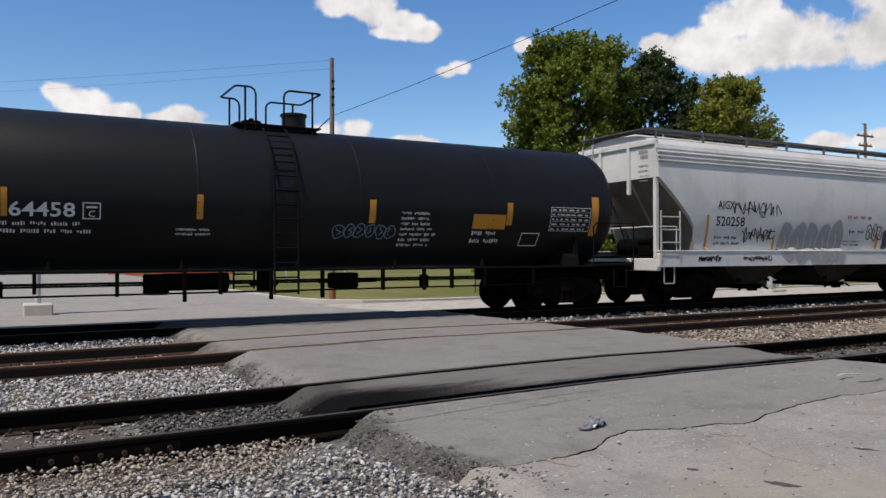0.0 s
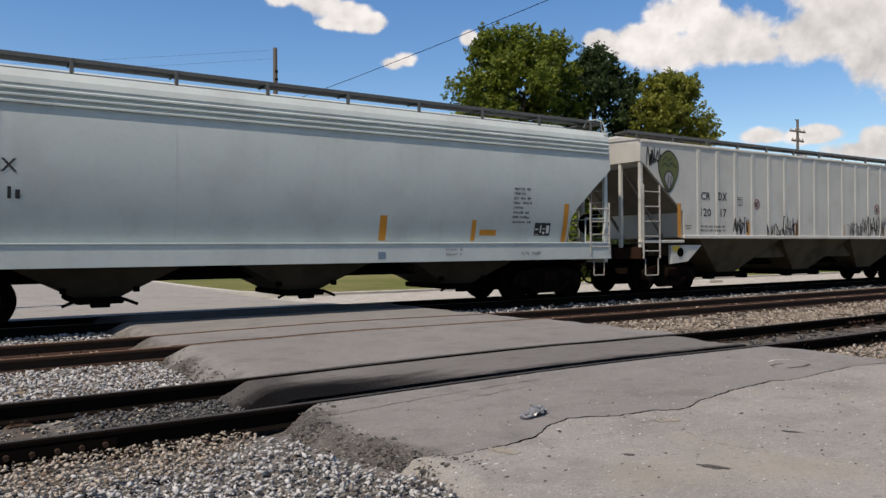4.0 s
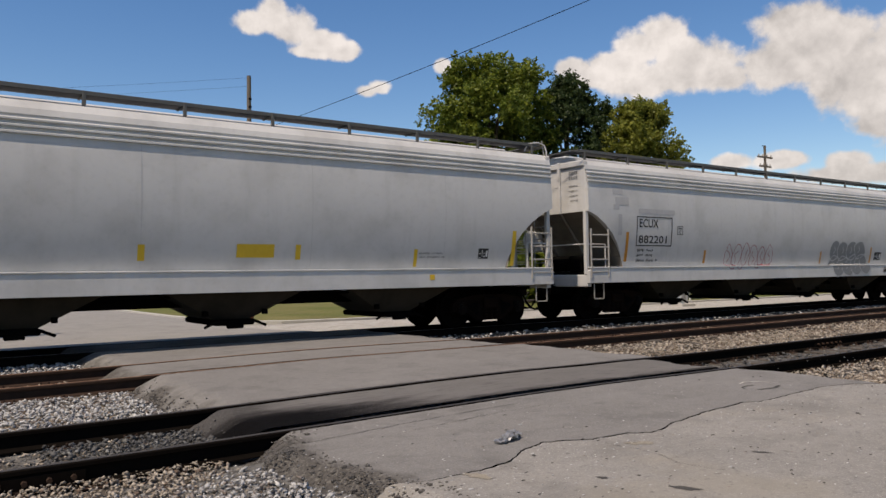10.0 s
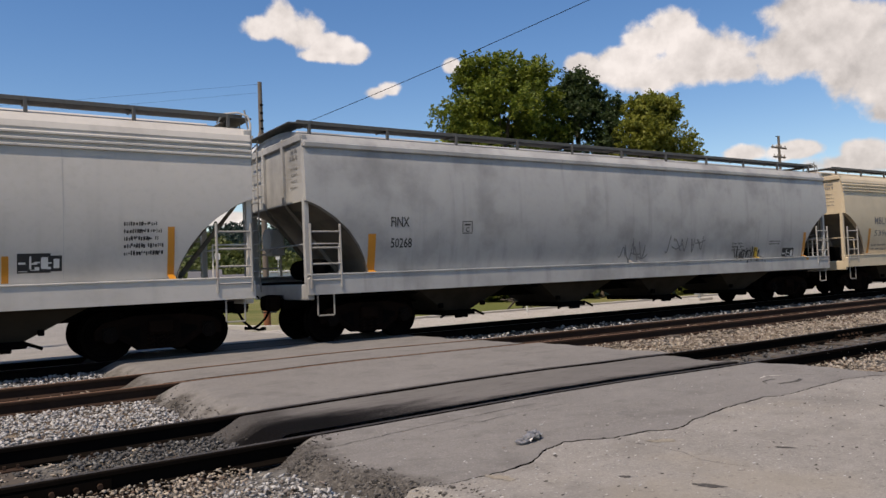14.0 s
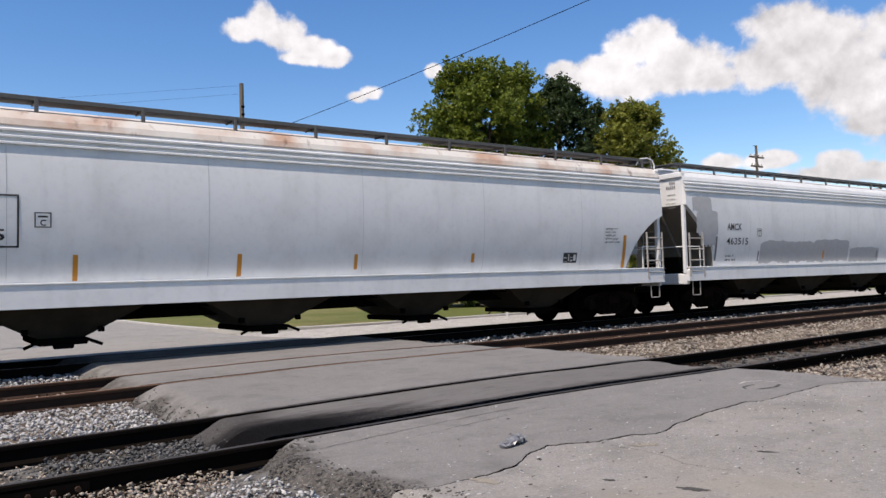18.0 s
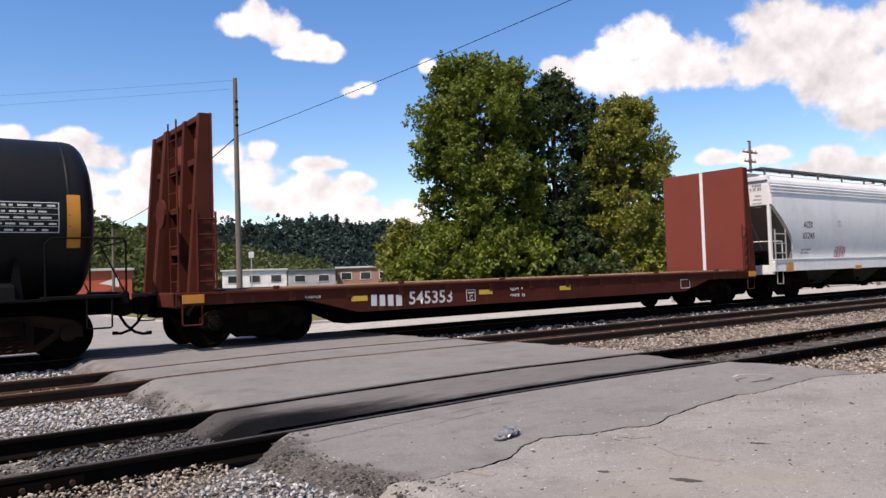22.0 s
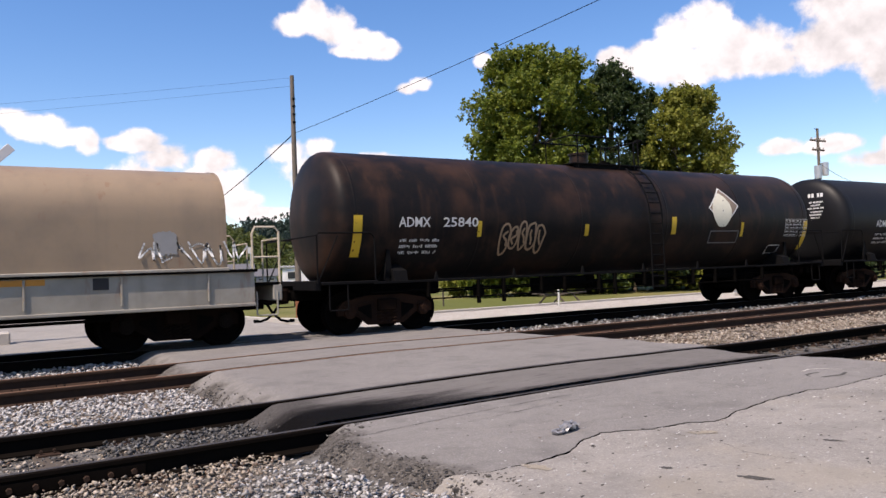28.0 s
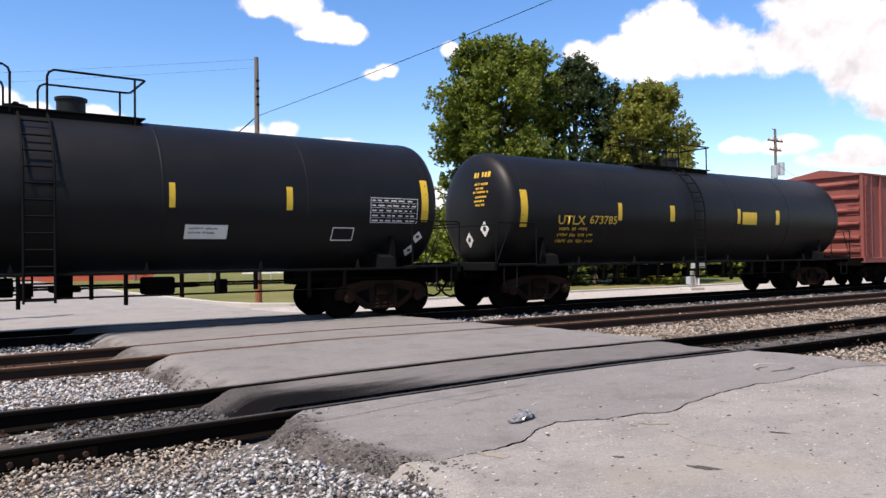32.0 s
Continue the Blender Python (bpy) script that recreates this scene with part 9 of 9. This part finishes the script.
    bars('reflector_stripe', [(-3.93, 2.25, -3.83, 2.71)], tank_side, YELLOW, c)
    bars('reflector_stripe', [(-1.67, 2.24, -1.56, 2.70)], tank_side, YELLOW, c)
    bars('reflector_stripe', [(1.50, 2.24, 1.61, 2.69)], tank_side, YELLOW, c)
    bars('reflector_stripe', [(3.75, 2.25, 3.88, 2.71)], tank_side, YELLOW, c)
    bars('reflector_stripe', [(6.92, 2.08, 7.10, 3.00)], tank_side, YELLOW, c)
    bars('notice_plate', [(1.81, 1.68, 2.61, 1.94)], tank_side, INK_WHITE, c, '', .005)
    bars('small_print', lines_of_print(1.88, 1.89, 0.67, 2, 0.05, 3), tank_side, INK_BLACK, c, '', .009)
    outline(4.80, 1.66, 5.30, 1.93, 0.02, tank_side, INK_WHITE, c)
    data_table(5.64, 2.04, 6.82, 2.57, tank_side, c)
    bars('small_print', lines_of_print(-6.09, 2.03, 1.54, 3, 0.095, 11), tank_side, INK_YELLOW, c)
    bars('small_print', lines_of_print(-2.52, 2.05, 0.65, 4, 0.072, 12), tank_side, INK_YELLOW, c)
    diamond(6.91, 1.74, 0.13, tank_side, c)
    diamond(6.81, 1.45, 0.13, tank_side, c)
    bars('reflector_stripe', [(-6.80, 2.07, -6.61, 3.01)], tank_side, YELLOW, c)
    c = CARS[22][0]
    words('UTLX', -6.04, 2.09, 0.23, tank_side, INK_YELLOW, c, 0.96)
    words('673785', -4.92, 2.12, 0.22, tank_side, INK_YELLOW, c, 1.02)
    bars('reflector_stripe', [(-7.30, 2.01, -7.08, 2.92)], tank_side, YELLOW, c)
    bars('reflector_stripe', [(-3.87, 2.23, -3.72, 2.70)], tank_side, YELLOW, c)
    bars('reflector_stripe', [(-1.72, 2.24, -1.52, 2.69)], tank_side, YELLOW, c)
    bars('reflector_stripe', [(1.48, 2.23, 1.63, 2.68)], tank_side, YELLOW, c)
    bars('reflector_stripe', [(3.56, 2.23, 3.76, 2.69)], tank_side, YELLOW, c)
    bars('notice_plate', [(1.74, 2.21, 2.50, 2.59)], tank_side, YELLOW, c, '', .005)
    bars('small_print', lines_of_print(-5.97, 2.02, 1.43, 3, 0.099, 8), tank_side, INK_YELLOW, c)


# ---- beyond the tracks ----
def crown_mesh(name, blobs, n, size, mat, seed, flat=.55):
    """Leaves as small bent diamonds, scattered on the shells of many clumps."""
    rng = np.random.default_rng(seed)
    B = np.array(blobs)
    w = B[:, 3] ** 2
    per = 18
    m = n // per
    n = m * per
    pick = rng.choice(len(B), m, p=w / w.sum())
    d = rng.normal(size=(m, 3))
    d /= np.linalg.norm(d, axis=1)[:, None]
    r = B[pick, 3] * (.95 - .6 * rng.random(m) ** 2)
    root = B[pick, :3] + d * r[:, None] * np.array([1, 1, .8])
    # each twig runs outwards and up, its leaves along it
    out = d * .7 + rng.normal(size=(m, 3)) * .45 + np.array([0, 0, .35])
    out /= np.linalg.norm(out, axis=1)[:, None]
    long = B[pick, 3] * (.25 + .55 * rng.random(m))
    k = rng.random((m, per, 1))
    P = (root[:, None] + out[:, None] * long[:, None, None] * k + rng.normal(size=(m, per, 3)) * size * (1.25 - .9 * k)).reshape(-1, 3)
    nrm = np.repeat(out, per, 0) * .25 + rng.normal(size=(n, 3)) * .7 + np.array([0, 0, .45])
    nrm /= np.linalg.norm(nrm, axis=1)[:, None]
    a = np.cross(nrm, rng.normal(size=(n, 3)))
    a /= np.linalg.norm(a, axis=1)[:, None]
    b = np.cross(nrm, a)
    s = (size * (.6 + .8 * rng.random(n)))[:, None]
    V = np.stack([P - a * s, P + b * s * flat + nrm * s * .15, P + a * s, P - b * s * flat + nrm * s * .15], 1)
    F = (np.arange(n) * 4)[:, None] + np.arange(4)[None]
    return big(name, V.reshape(-1, 3), F, mat)


def tree(name, x, y, h, envelope, mat, label, n, size, seed, trunk=.32, base=-.3, clump=(.5, 1.1), count=110):
    """envelope: (share of the height, half width) from the ground up."""
    rnd = random.Random(seed)
    t = thing(name, label, "tree", "trees behind the train")
    t.matrix_basis = pose(x, y, base)
    blobs = []
    for k in range(count):
        q = rnd.uniform(envelope[0][0], envelope[-1][0])
        for (a, r0), (b, r1) in zip(envelope, envelope[1:]):
            if a <= q <= b:
                r = r0 + (r1 - r0) * (q - a) / (b - a)
        an = rnd.uniform(0, 6.28)
        rr = r * math.sqrt(rnd.uniform(.12, 1.0)) * rnd.uniform(.85, 1.08)
        blobs.append((rr * math.cos(an), rr * math.sin(an), q * h, rnd.uniform(*clump)))
    g = Geo().tube([(0, 0, 0), (.05, 0, h * .1), (.1, .05, h * .4), (0, .1, h * .8)], [trunk * 1.3, trunk, trunk * .7, trunk * .15], 12)
    part("trunk", g, BARK, t, "", True)
    for k in range(10):
        b = blobs[k * 7 % len(blobs)]
        z0 = b[2] * .6
        part("limb", Geo().tube([(.08, .04, z0), (b[0] * .5, b[1] * .5, (z0 + b[2]) / 2 + .2), (b[0], b[1], b[2])], [trunk * .4, trunk * .25, trunk * .08], 6), BARK, t)
    part("crown", crown_mesh("crown", blobs, n, size, mat, seed), None, t)
    return t


def at(az, dist):
    return dist * math.sin(radians(az)), dist * math.cos(radians(az))


def build_trees():
    x, y = at(39.0, 44)
    tree("broadleaf_tree", x, y, 14.4, [(.03, 3.0), (.2, 3.4), (.5, 3.45), (.76, 3.5), (.88, 2.9), (.96, 1.9)], LEAF_GREEN, "tall broadleaf tree with dense mid-green leaves", 150000, .10, 3, .4, -.3, (.45, .95), 330)
    x, y = at(44.8, 46.5)
    tree("cedar_tree", x, y, 13.7, [(.03, 3.0), (.35, 2.9), (.62, 2.5), (.82, 1.6), (.97, .45)], LEAF_DARK, "dark green conical cedar among the leafy trees", 80000, .09, 4, .3, -.3, (.4, .8), 230)
    x, y = at(47.6, 47.5)
    tree("cedar_tree", x, y, 12.2, [(.03, 1.8), (.4, 1.7), (.7, 1.2), (.97, .2)], LEAF_DARK, "slim dark green cedar behind the leafy trees", 22000, .09, 14, .2, -.3, (.35, .6), 90)
    x, y = at(50.0, 46)
    tree("broadleaf_tree", x, y, 11.6, [(.03, 2.6), (.35, 2.9), (.6, 2.75), (.76, 2.3), (.9, 1.7), (.97, 1.0)], LEAF_YELLOW, "yellow-green broadleaf tree with drooping outer twigs", 82000, .095, 5, .3, -.3, (.35, .8), 230)
    x, y = at(32.9, 45)
    tree("young_tree", x, y, 4.6, [(.1, 1.0), (.5, 1.3), (.8, .9), (1.0, .3)], LEAF_YELLOW, "low bushy tree with pale yellowish leaves", 5000, .14, 6, .12, -.3, (.3, .6), 40)
    for az, d, h, w, mat, s in ((41, 43, 3.6, 3.4, LEAF_GREEN, 21), (46, 44, 3.4, 3.0, LEAF_DARK, 22), (35.5, 43, 3.2, 2.2, LEAF_GREEN, 23), (50.5, 45, 2.6, 2.2, LEAF_YELLOW, 24), (57.2, 60, 1.9, 4.0, LEAF_DARK, 25), (54.6, 58, 2.2, 2.2, LEAF_GREEN, 26), (62.0, 60, 2.3, 2.6, LEAF_DARK, 27)):
        x, y = at(az, d)
        tree("shrub", x, y, h, [(.1, w), (.6, w), (1.0, w * .5)], mat, "dense leafy shrub under the trees", 6000, .15, s, .1, -.3, (.4, .8), 50)


def build_hills():
    rng = np.random.default_rng(12)

    def ridge(name, dist, depth, prof, n, size, mat, label):
        az = rng.uniform(prof[0][0], prof[-1][0], n)
        top = np.interp(az, [p[0] for p in prof], [p[1] for p in prof])
        k = rng.random(n) ** .6
        d = dist + depth * k
        z = 1.28 + np.tan(np.radians(top)) * d * k - size * .7
        xs, ys = d * np.sin(np.radians(az)), d * np.cos(np.radians(az))
        blobs = np.stack([xs, ys, z, size * rng.uniform(.6, 1.25, n)], 1)
        ob = new(name, crown_mesh(name, blobs, n * 150, size * .17, mat, 5, .7))
        tagged(ob, label, "woods", "", "stuff")
        # the slope below the leaves
        azs = span(prof[0][0], prof[-1][0], 60)
        v, f = [], []
        for a in azs:
            e = np.interp(a, [p[0] for p in prof], [p[1] for p in prof])
            for k in span(0, 1, 6):
                dd = dist + depth * k
                v.append((*at(a, dd), -.6 + (1.28 + math.tan(radians(e)) * dd * k - size * 1.1 + .6) * k ** .3 if k else -.6))
        for i in range(len(azs) - 1):
            for j in range(6):
                f.append((i * 7 + j, (i + 1) * 7 + j, (i + 1) * 7 + j + 1, i * 7 + j + 1))
        tagged(new("backdrop", big("backdrop", v, f, mat)), label + ", the slope", "hill", "", "structure")

    ridge("near_woods", 150, 70, [(-25, 4.5), (-5, 6.2), (3, 6.4), (6, 5.9), (9, 4.6), (11.5, 4.9), (14, 4.0), (17, 3.4), (20, 2.6), (24, 1.6), (27, 1.0)], 1700, 3.2, LEAF_FAR, "wooded hillside with green and yellowing trees")
    # the far ridge gets its haze from the leaf colour
    ridge("far_woods", 420, 160, [(5, 3.4), (13, 4.0), (16, 4.05), (20.7, 4.35), (26.5, 4.65), (30.3, 4.3), (36, 3.8), (42, 3.4), (48, 3.1), (52, 3.0), (54.7, 3.0), (57.7, 2.6), (60.3, 2.3), (63, 2.9), (67, 2.2), (75, 2.4), (85, 2.0)], 1900, 6.5, LEAF_HAZE, "far wooded ridge with haze tinted into its leaf colour")


def house(name, az0, az1, dist, z0, z1, wall, roof, label, windows=3, gable=.0, deep=8):
    (x0, y0), (x1, y1) = at(az0, dist), at(az1, dist)
    w = math.hypot(x1 - x0, y1 - y0)
    h = thing(name, label, "building", "buildings beyond the tracks")
    h.matrix_basis = pose(x0, y0, 0, 0, 0, math.degrees(math.atan2(y1 - y0, x1 - x0)))
    part("wall", Geo().box(0, w, 0, deep, -.4, z1, .02), wall, h)
    if gable:
        part("roof", Geo().loft([[(x, -.3, z1), (x, deep / 2, z1 + gable), (x, deep + .3, z1), (x, deep / 2, z1 - .05)] for x in (-.3, w + .3)]), roof, h)
    else:
        part("roof", Geo().box(-.2, w + .2, -.25, deep + .2, z1, z1 + .22, .03), roof, h)
    for k in range(windows):
        x = w * (k + .5) / windows
        ww = min(.7, w / windows * .3)
        win = part("window", Geo().box(x - ww, x + ww, -.06, .02, max(.9, z1 * .4), z1 * .8, .01), WHITE_STEEL, h)
        part("pane", Geo().box(x - ww + .08, x + ww - .08, -.07, -.058, max(.9, z1 * .4) + .08, z1 * .8 - .08, .002), DARKGLASS, win)
    return h


def pole(name, x, y, h, r, label, lean=0.0, arms=()):
    p = thing(name, label, "utility pole", "utility poles")
    p.matrix_basis = pose(x, y, -.3, 0, lean, 0)
    part("shaft", Geo().tube([(0, 0, 0), (0, 0, h * .5), (0, 0, h)], [r, r * .85, r * .65], 12), POLEWOOD, p, "", True)
    for z, w in arms:
        arm = part("crossarm", Geo().box(-w, w, -.06, .06, z - .06, z + .06, .01), POLEWOOD, p)
        for k in (-.85, -.3, .3, .85):
            part("insulator", Geo().disc((w * k, 0, z + .13), (0, 0, 1), .05, .14, 8), CONCRETE, arm)
    return p


def wire(a, b, sag, r, label="thin black overhead wire"):
    a, b = Vector(a), Vector(b)
    pts = [a.lerp(b, k / 24) - Vector((0, 0, sag * 4 * (k / 24) * (1 - k / 24))) for k in range(25)]
    tagged(part("overhead_wire", Geo().tube(pts, r, 6), RUBBER), label, "wire", "overhead wires")


def build_far():
    # the tall pole beside the road
    px, py = at(20.95, 27.2)
    p = pole("utility_pole", px, py, 8.72, .112, "weathered wooden utility pole with a rusty band low down")
    part("band", Geo().tube([(0, 0, .05), (0, 0, .95)], .122, 12), RUST_BAND, p, "rust-red sheathing")
    for k in range(4):
        part("pole_fitting", Geo().box(-.05, .05, -.15, -.08, 7.0 + .28 * k, 7.07 + .28 * k, .01), UNDER, p)
    # wire from the pole over the road towards the camera, and on to a far pole
    d = 27.2 * math.tan(radians(10.55))
    wire((px, py, 1.28 + d), (*at(60, 16), 1.28 + 16 * math.tan(radians(23.26))), .13, .009)
    wire((px, py, 1.28 + d), (*at(12.5, 72), 1.28 + 72 * math.tan(radians(4.2))), .5, .022)
    wire((px, py, 8.35), (-30, 60, 9.5), .5, .003, "faint far power line")
    wire((px, py, 8.05), (-30, 60, 8.9), .5, .003, "faint far power line")
    pole("utility_pole", *at(12.5, 72), 6.6, .14, "thin far wooden pole")
    pole("utility_pole", *at(7.75, 60), 5.8, .17, "far wooden pole before the red wall")
    x, y = at(58.63, 62)
    p = pole("utility_pole", x, y, 11.05, .14, "wooden power pole with crossarms and transformers", 0, ((10.15, .95), (9.45, .75)))
    part("pole_top_pin", Geo().tube([(0, 0, 11.0), (-.35, 0, 11.0)], .03, 6), UNDER, p)
    for k in (-.42, .48):
        part("transformer", Geo().disc((k, -.15, 7.9 + .3 * k), (0, 0, 1), .25, .95, 14), SILVER, p, "grey pole transformer", True)
    x, y = at(66.1, 52)
    p = pole("street_lamp", x, y, 6.3, .11, "slim street lamp pole with a curved arm")
    part("lamp_arm", Geo().tube([(0, 0, 6.0), (-.5, -.1, 6.2), (-1.1, -.2, 6.1)], .035, 6), SILVER, p)
    part("lamp_head", Geo().box(-1.5, -1.0, -.28, -.1, 6.02, 6.14, .03), SILVER, p)
    wire((*at(58.63, 62), 8.2), (*at(66.1, 52), 5.9), 1.4, .014)
    wire((*at(66.1, 52), 5.8), (*at(78, 50), 8.6), .8, .014)
    # buildings seen through the gaps
    house("warehouse", 5.35, 13.7, 74, -.4, 2.6, RED_WALL, ROOF_GREY, "long low orange-red metal wall with a sign board", 0)
    part("sign_board", Geo().prism([(0, 0), (1.6, .55), (1.6, -.35)], -.04, .04), WHITE_WALL, None).matrix_basis = pose(*at(11.6, 73.6), 1.5, 0, 0, -11)
    tagged(bpy.data.objects["sign_board"], "white arrow-shaped sign board", "sign")
    house("cottage", 15.6, 17.7, 110, -.4, 2.2, WHITE_WALL, ROOF_DARK, "small white house with a dark roof", 2, 1.3)
    house("cottage", 17.9, 19.4, 120, -.4, 1.6, GREY_WALL, ROOF_DARK, "small grey house with a dark roof", 2, 1.2)
    house("trailer", 19.8, 24.4, 100, -.4, 2.55, WHITE_WALL, ROOF_GREY, "long white trailer building", 3)
    house("shed", 24.5, 28.0, 96, -.4, 2.3, GREY_WALL, ROOF_DARK, "grey open-fronted block shed", 2)
    house("store", 28.1, 32.4, 98, -.4, 2.5, BRICK_WALL, ROOF_GREY, "brown store building with a pale roof edge", 3)
    house("brick_building", 53.0, 64.5, 92, -.4, 2.9, BRICK_WALL, ROOF_GREY, "long low brick building with a pale metal roof", 8)
    house("brick_building", 64.8, 72, 70, -.4, 1.9, BRICK_WALL, RED_WALL, "low building with a red awning", 4)
    # crossing signal
    s = thing("crossing_signal", "railway crossing signal with crossbuck and two red lamps", "crossing signal")
    s.matrix_basis = pose(.42, 22.6, 0)
    part("mast", Geo().tube([(0, 0, -.3), (0, 0, 5.15)], .075, 12), SILVER, s, "", True)
    part("foundation", Geo().box(-.35, .35, -.35, .35, -.5, .12, .04), CONCRETE, s)
    part("junction_box", Geo().box(-.55, -.05, -.18, .18, 1.5, 2.3, .03), SILVER, s)
    for a in (45, -45):
        b = part("crossbuck_blade", Geo().box(-.66, .66, -.015, .015, -.115, .115, .01), SIGN_WHITE, s)
        b.matrix_basis = pose(0, -.1 - (.03 if a > 0 else 0), 4.45, 0, a, 0)
    part("lamp_arm", Geo().tube([(-.5, -.05, 3.0), (.5, -.05, 3.0)], .03, 8), SILVER, s)
    for k, lens in ((-.42, RED_DIM), (.42, RED_LAMP)):
        lamp = part("lamp_disc", Geo().disc((k, -.14, 3.0), (0, 1, 0), .33, .04, 28), BLACK_STEEL, s)
        part("lens", Geo().disc((k, -.19, 3.0), (0, 1, 0), .14, .08, 20), lens, lamp, "round red lens")
        part("hood", Geo().loft([[(k + .17 * math.cos(a), yy, 3.0 + .17 * math.sin(a)) for a in span(.2, 2.94, 10)] for yy in (-.16, -.42)], False, False), BLACK_STEEL, lamp)
    # road signs, lamp poles and a parked car far down the road
    for az, z in ((17.55, 3.5), (21.87, 3.35)):
        g = thing("road_sign", "small white sign panel on a thin post", "sign", "far road signs")
        g.matrix_basis = pose(*at(az, 60), -.3, 0, 0, -az)
        part("post", Geo().tube([(0, 0, 0), (0, 0, z + .5)], .04, 8), SILVER, g)
        part("panel", Geo().box(-.2, .2, -.07, -.045, z, z + .48, .01), SIGN_WHITE, g)
    for az, d, h in ((4.52, 84, 5.9), (5.1, 90, 6.6), (2.4, 120, 7.5)):
        pole("utility_pole", *at(az, d), h, .11, "thin far pole beside the road")
    c = thing("parked_car", "silver sedan parked far down the road", "car")
    c.matrix_basis = pose(7.0, 110, -.19)
    body = [(-2.25, .35), (-2.3, .62), (-2.1, .86), (-1.2, .95), (1.35, .95), (2.1, .82), (2.3, .6), (2.25, .32)]
    part("body", Geo().loft([[(x, y, z) for x, z in body] for y in (-.88, .88)]), SILVER, c)
    cabin = [(-1.5, .94), (-.75, 1.42), (.55, 1.42), (1.25, .94)]
    part("cabin", Geo().loft([[(x, y, z) for x, z in cabin] for y in (-.76, .76)]), SILVER, c)
    for x0, x1 in ((-1.1, -.15), (-.05, .85)):
        part("window", Geo().prism([(x0, .98), (x0 + .3 if x0 < -.5 else x0, 1.36), (x1 if x0 < -.5 else x1 - .35, 1.36), (x1, .98)], -.775, -.765), DARKGLASS, c)
    for x in (-1.4, 1.4):
        for y in (-.82, .82):
            part("wheel", Geo().disc((x, y, .32), (0, 1, 0), .32, .2, 16), RUBBER, c)
    # small things on the grass
    for x, y, h, mat, lab in ((18.4, 21.6, 1.05, WHITE_STEEL, "white marker post"), (17.76, 28.7, .75, TIEWOOD, "short brown wooden stake")):
        if h:
            p = thing("marker_post", lab + " beside the track", "post")
            p.matrix_basis = pose(x, y, -.3)
            part("stake", Geo().box(-.03, .03, -.03, .03, 0, h, .008), mat, p)
    c = thing("signal_cabinet", "small grey relay cabinet on a concrete block", "cabinet")
    c.matrix_basis = pose(27.0, 20.4, -.3)
    part("pad", Geo().box(-.45, .45, -.3, .3, 0, .22, .02), CONCRETE, c)
    part("post", Geo().box(-.06, .06, -.06, .06, .2, .95, .01), SILVER, c)
    part("case", Geo().box(-.25, -.08, -.12, .12, .35, .9, .02), SILVER, c)
    part("case", Geo().box(.1, .24, -.1, .1, .3, .75, .02), SILVER, c)
    b = thing("relay_case", "white meter case on a post by the shrubs", "cabinet")
    b.matrix_basis = pose(*at(53.4, 40), -.3)
    part("post", Geo().tube([(0, 0, 0), (0, 0, 2.9)], .05, 8), WHITE_STEEL, b)
    part("case", Geo().box(-.35, .35, -.2, .2, .9, 1.7, .03), SILVER, b)
    # picnic table under the trees
    t = thing("picnic_table", "grey wooden picnic table on the grass", "table")
    t.matrix_basis = pose(*at(40.5, 33), -.3, 0, 0, 20)
    for k in range(4):
        part("top_board", Geo().box(-.9, .9, -.36 + .18 * k, -.2 + .18 * k, .72, .76, .006), TIEWOOD, t)
    for sy in (-1, 1):
        part("bench", Geo().box(-.9, .9, sy * .72 - .13, sy * .72 + .13, .42, .46, .006), TIEWOOD, t)
    for sx in (-.65, .65):
        part("leg", Geo().tube([(sx, -.65, 0), (sx, .1, .74)], .04, 6).tube([(sx, .65, 0), (sx, -.1, .74)], .04, 6).box(sx - .03, sx + .03, -.75, .75, .36, .43, .006), TIEWOOD, t)
    # a crushed can and a patch on the pavement
    c = thing("litter", "crumpled silver and white litter on the asphalt", "litter")
    c.matrix_basis = pose(3.83, 4.47, .005, 0, 0, 25)
    rnd = random.Random(4)
    g = Geo().sphere((0, 0, .03), .115, 18, 9, (1.0, .5, .22))
    g.v = [(x + rnd.uniform(-.02, .02), y + rnd.uniform(-.016, .016), max(0, z + rnd.uniform(-.018, .02))) for x, y, z in g.v]
    part("foil", g, FOIL, c)
    g = Geo().sphere((-.13, .02, .012), .07, 12, 7, (1.2, .7, .22))
    g.v = [(x + rnd.uniform(-.012, .012), y + rnd.uniform(-.012, .012), max(0, z + rnd.uniform(-.008, .012))) for x, y, z in g.v]
    part("scrap", g, FOIL, c)


build_ground()
build_crossing()
build_tracks()
build_far()
build_trees()
build_hills()
build_train()
build_marks()
build_stones()
build_scraps()


# ---- what moves ----
def motions():
    times = [2.0 * k for k in range(17)]
    for car, mid in CARS:
        walk(car, [(t, pose(mid - run(t), T3, 0)) for t in times])
    for wheel, a, u in WHEELS:
        seen = [k / 30 for k in range(961) if -3 < u - run(k / 30) < 32]
        rows = [(t, pose(a, 0, .46, 0, -math.degrees(run(t) / .46) % 360, 0)) for t in seen]
        if not rows:
            rows = [(0, pose(a, 0, .46))]
        if rows[0][0] > 0:
            rows.insert(0, (0, rows[0][1]))
        if rows[-1][0] < 32:
            rows.append((32, rows[-1][1]))
        walk(wheel, rows)


motions()
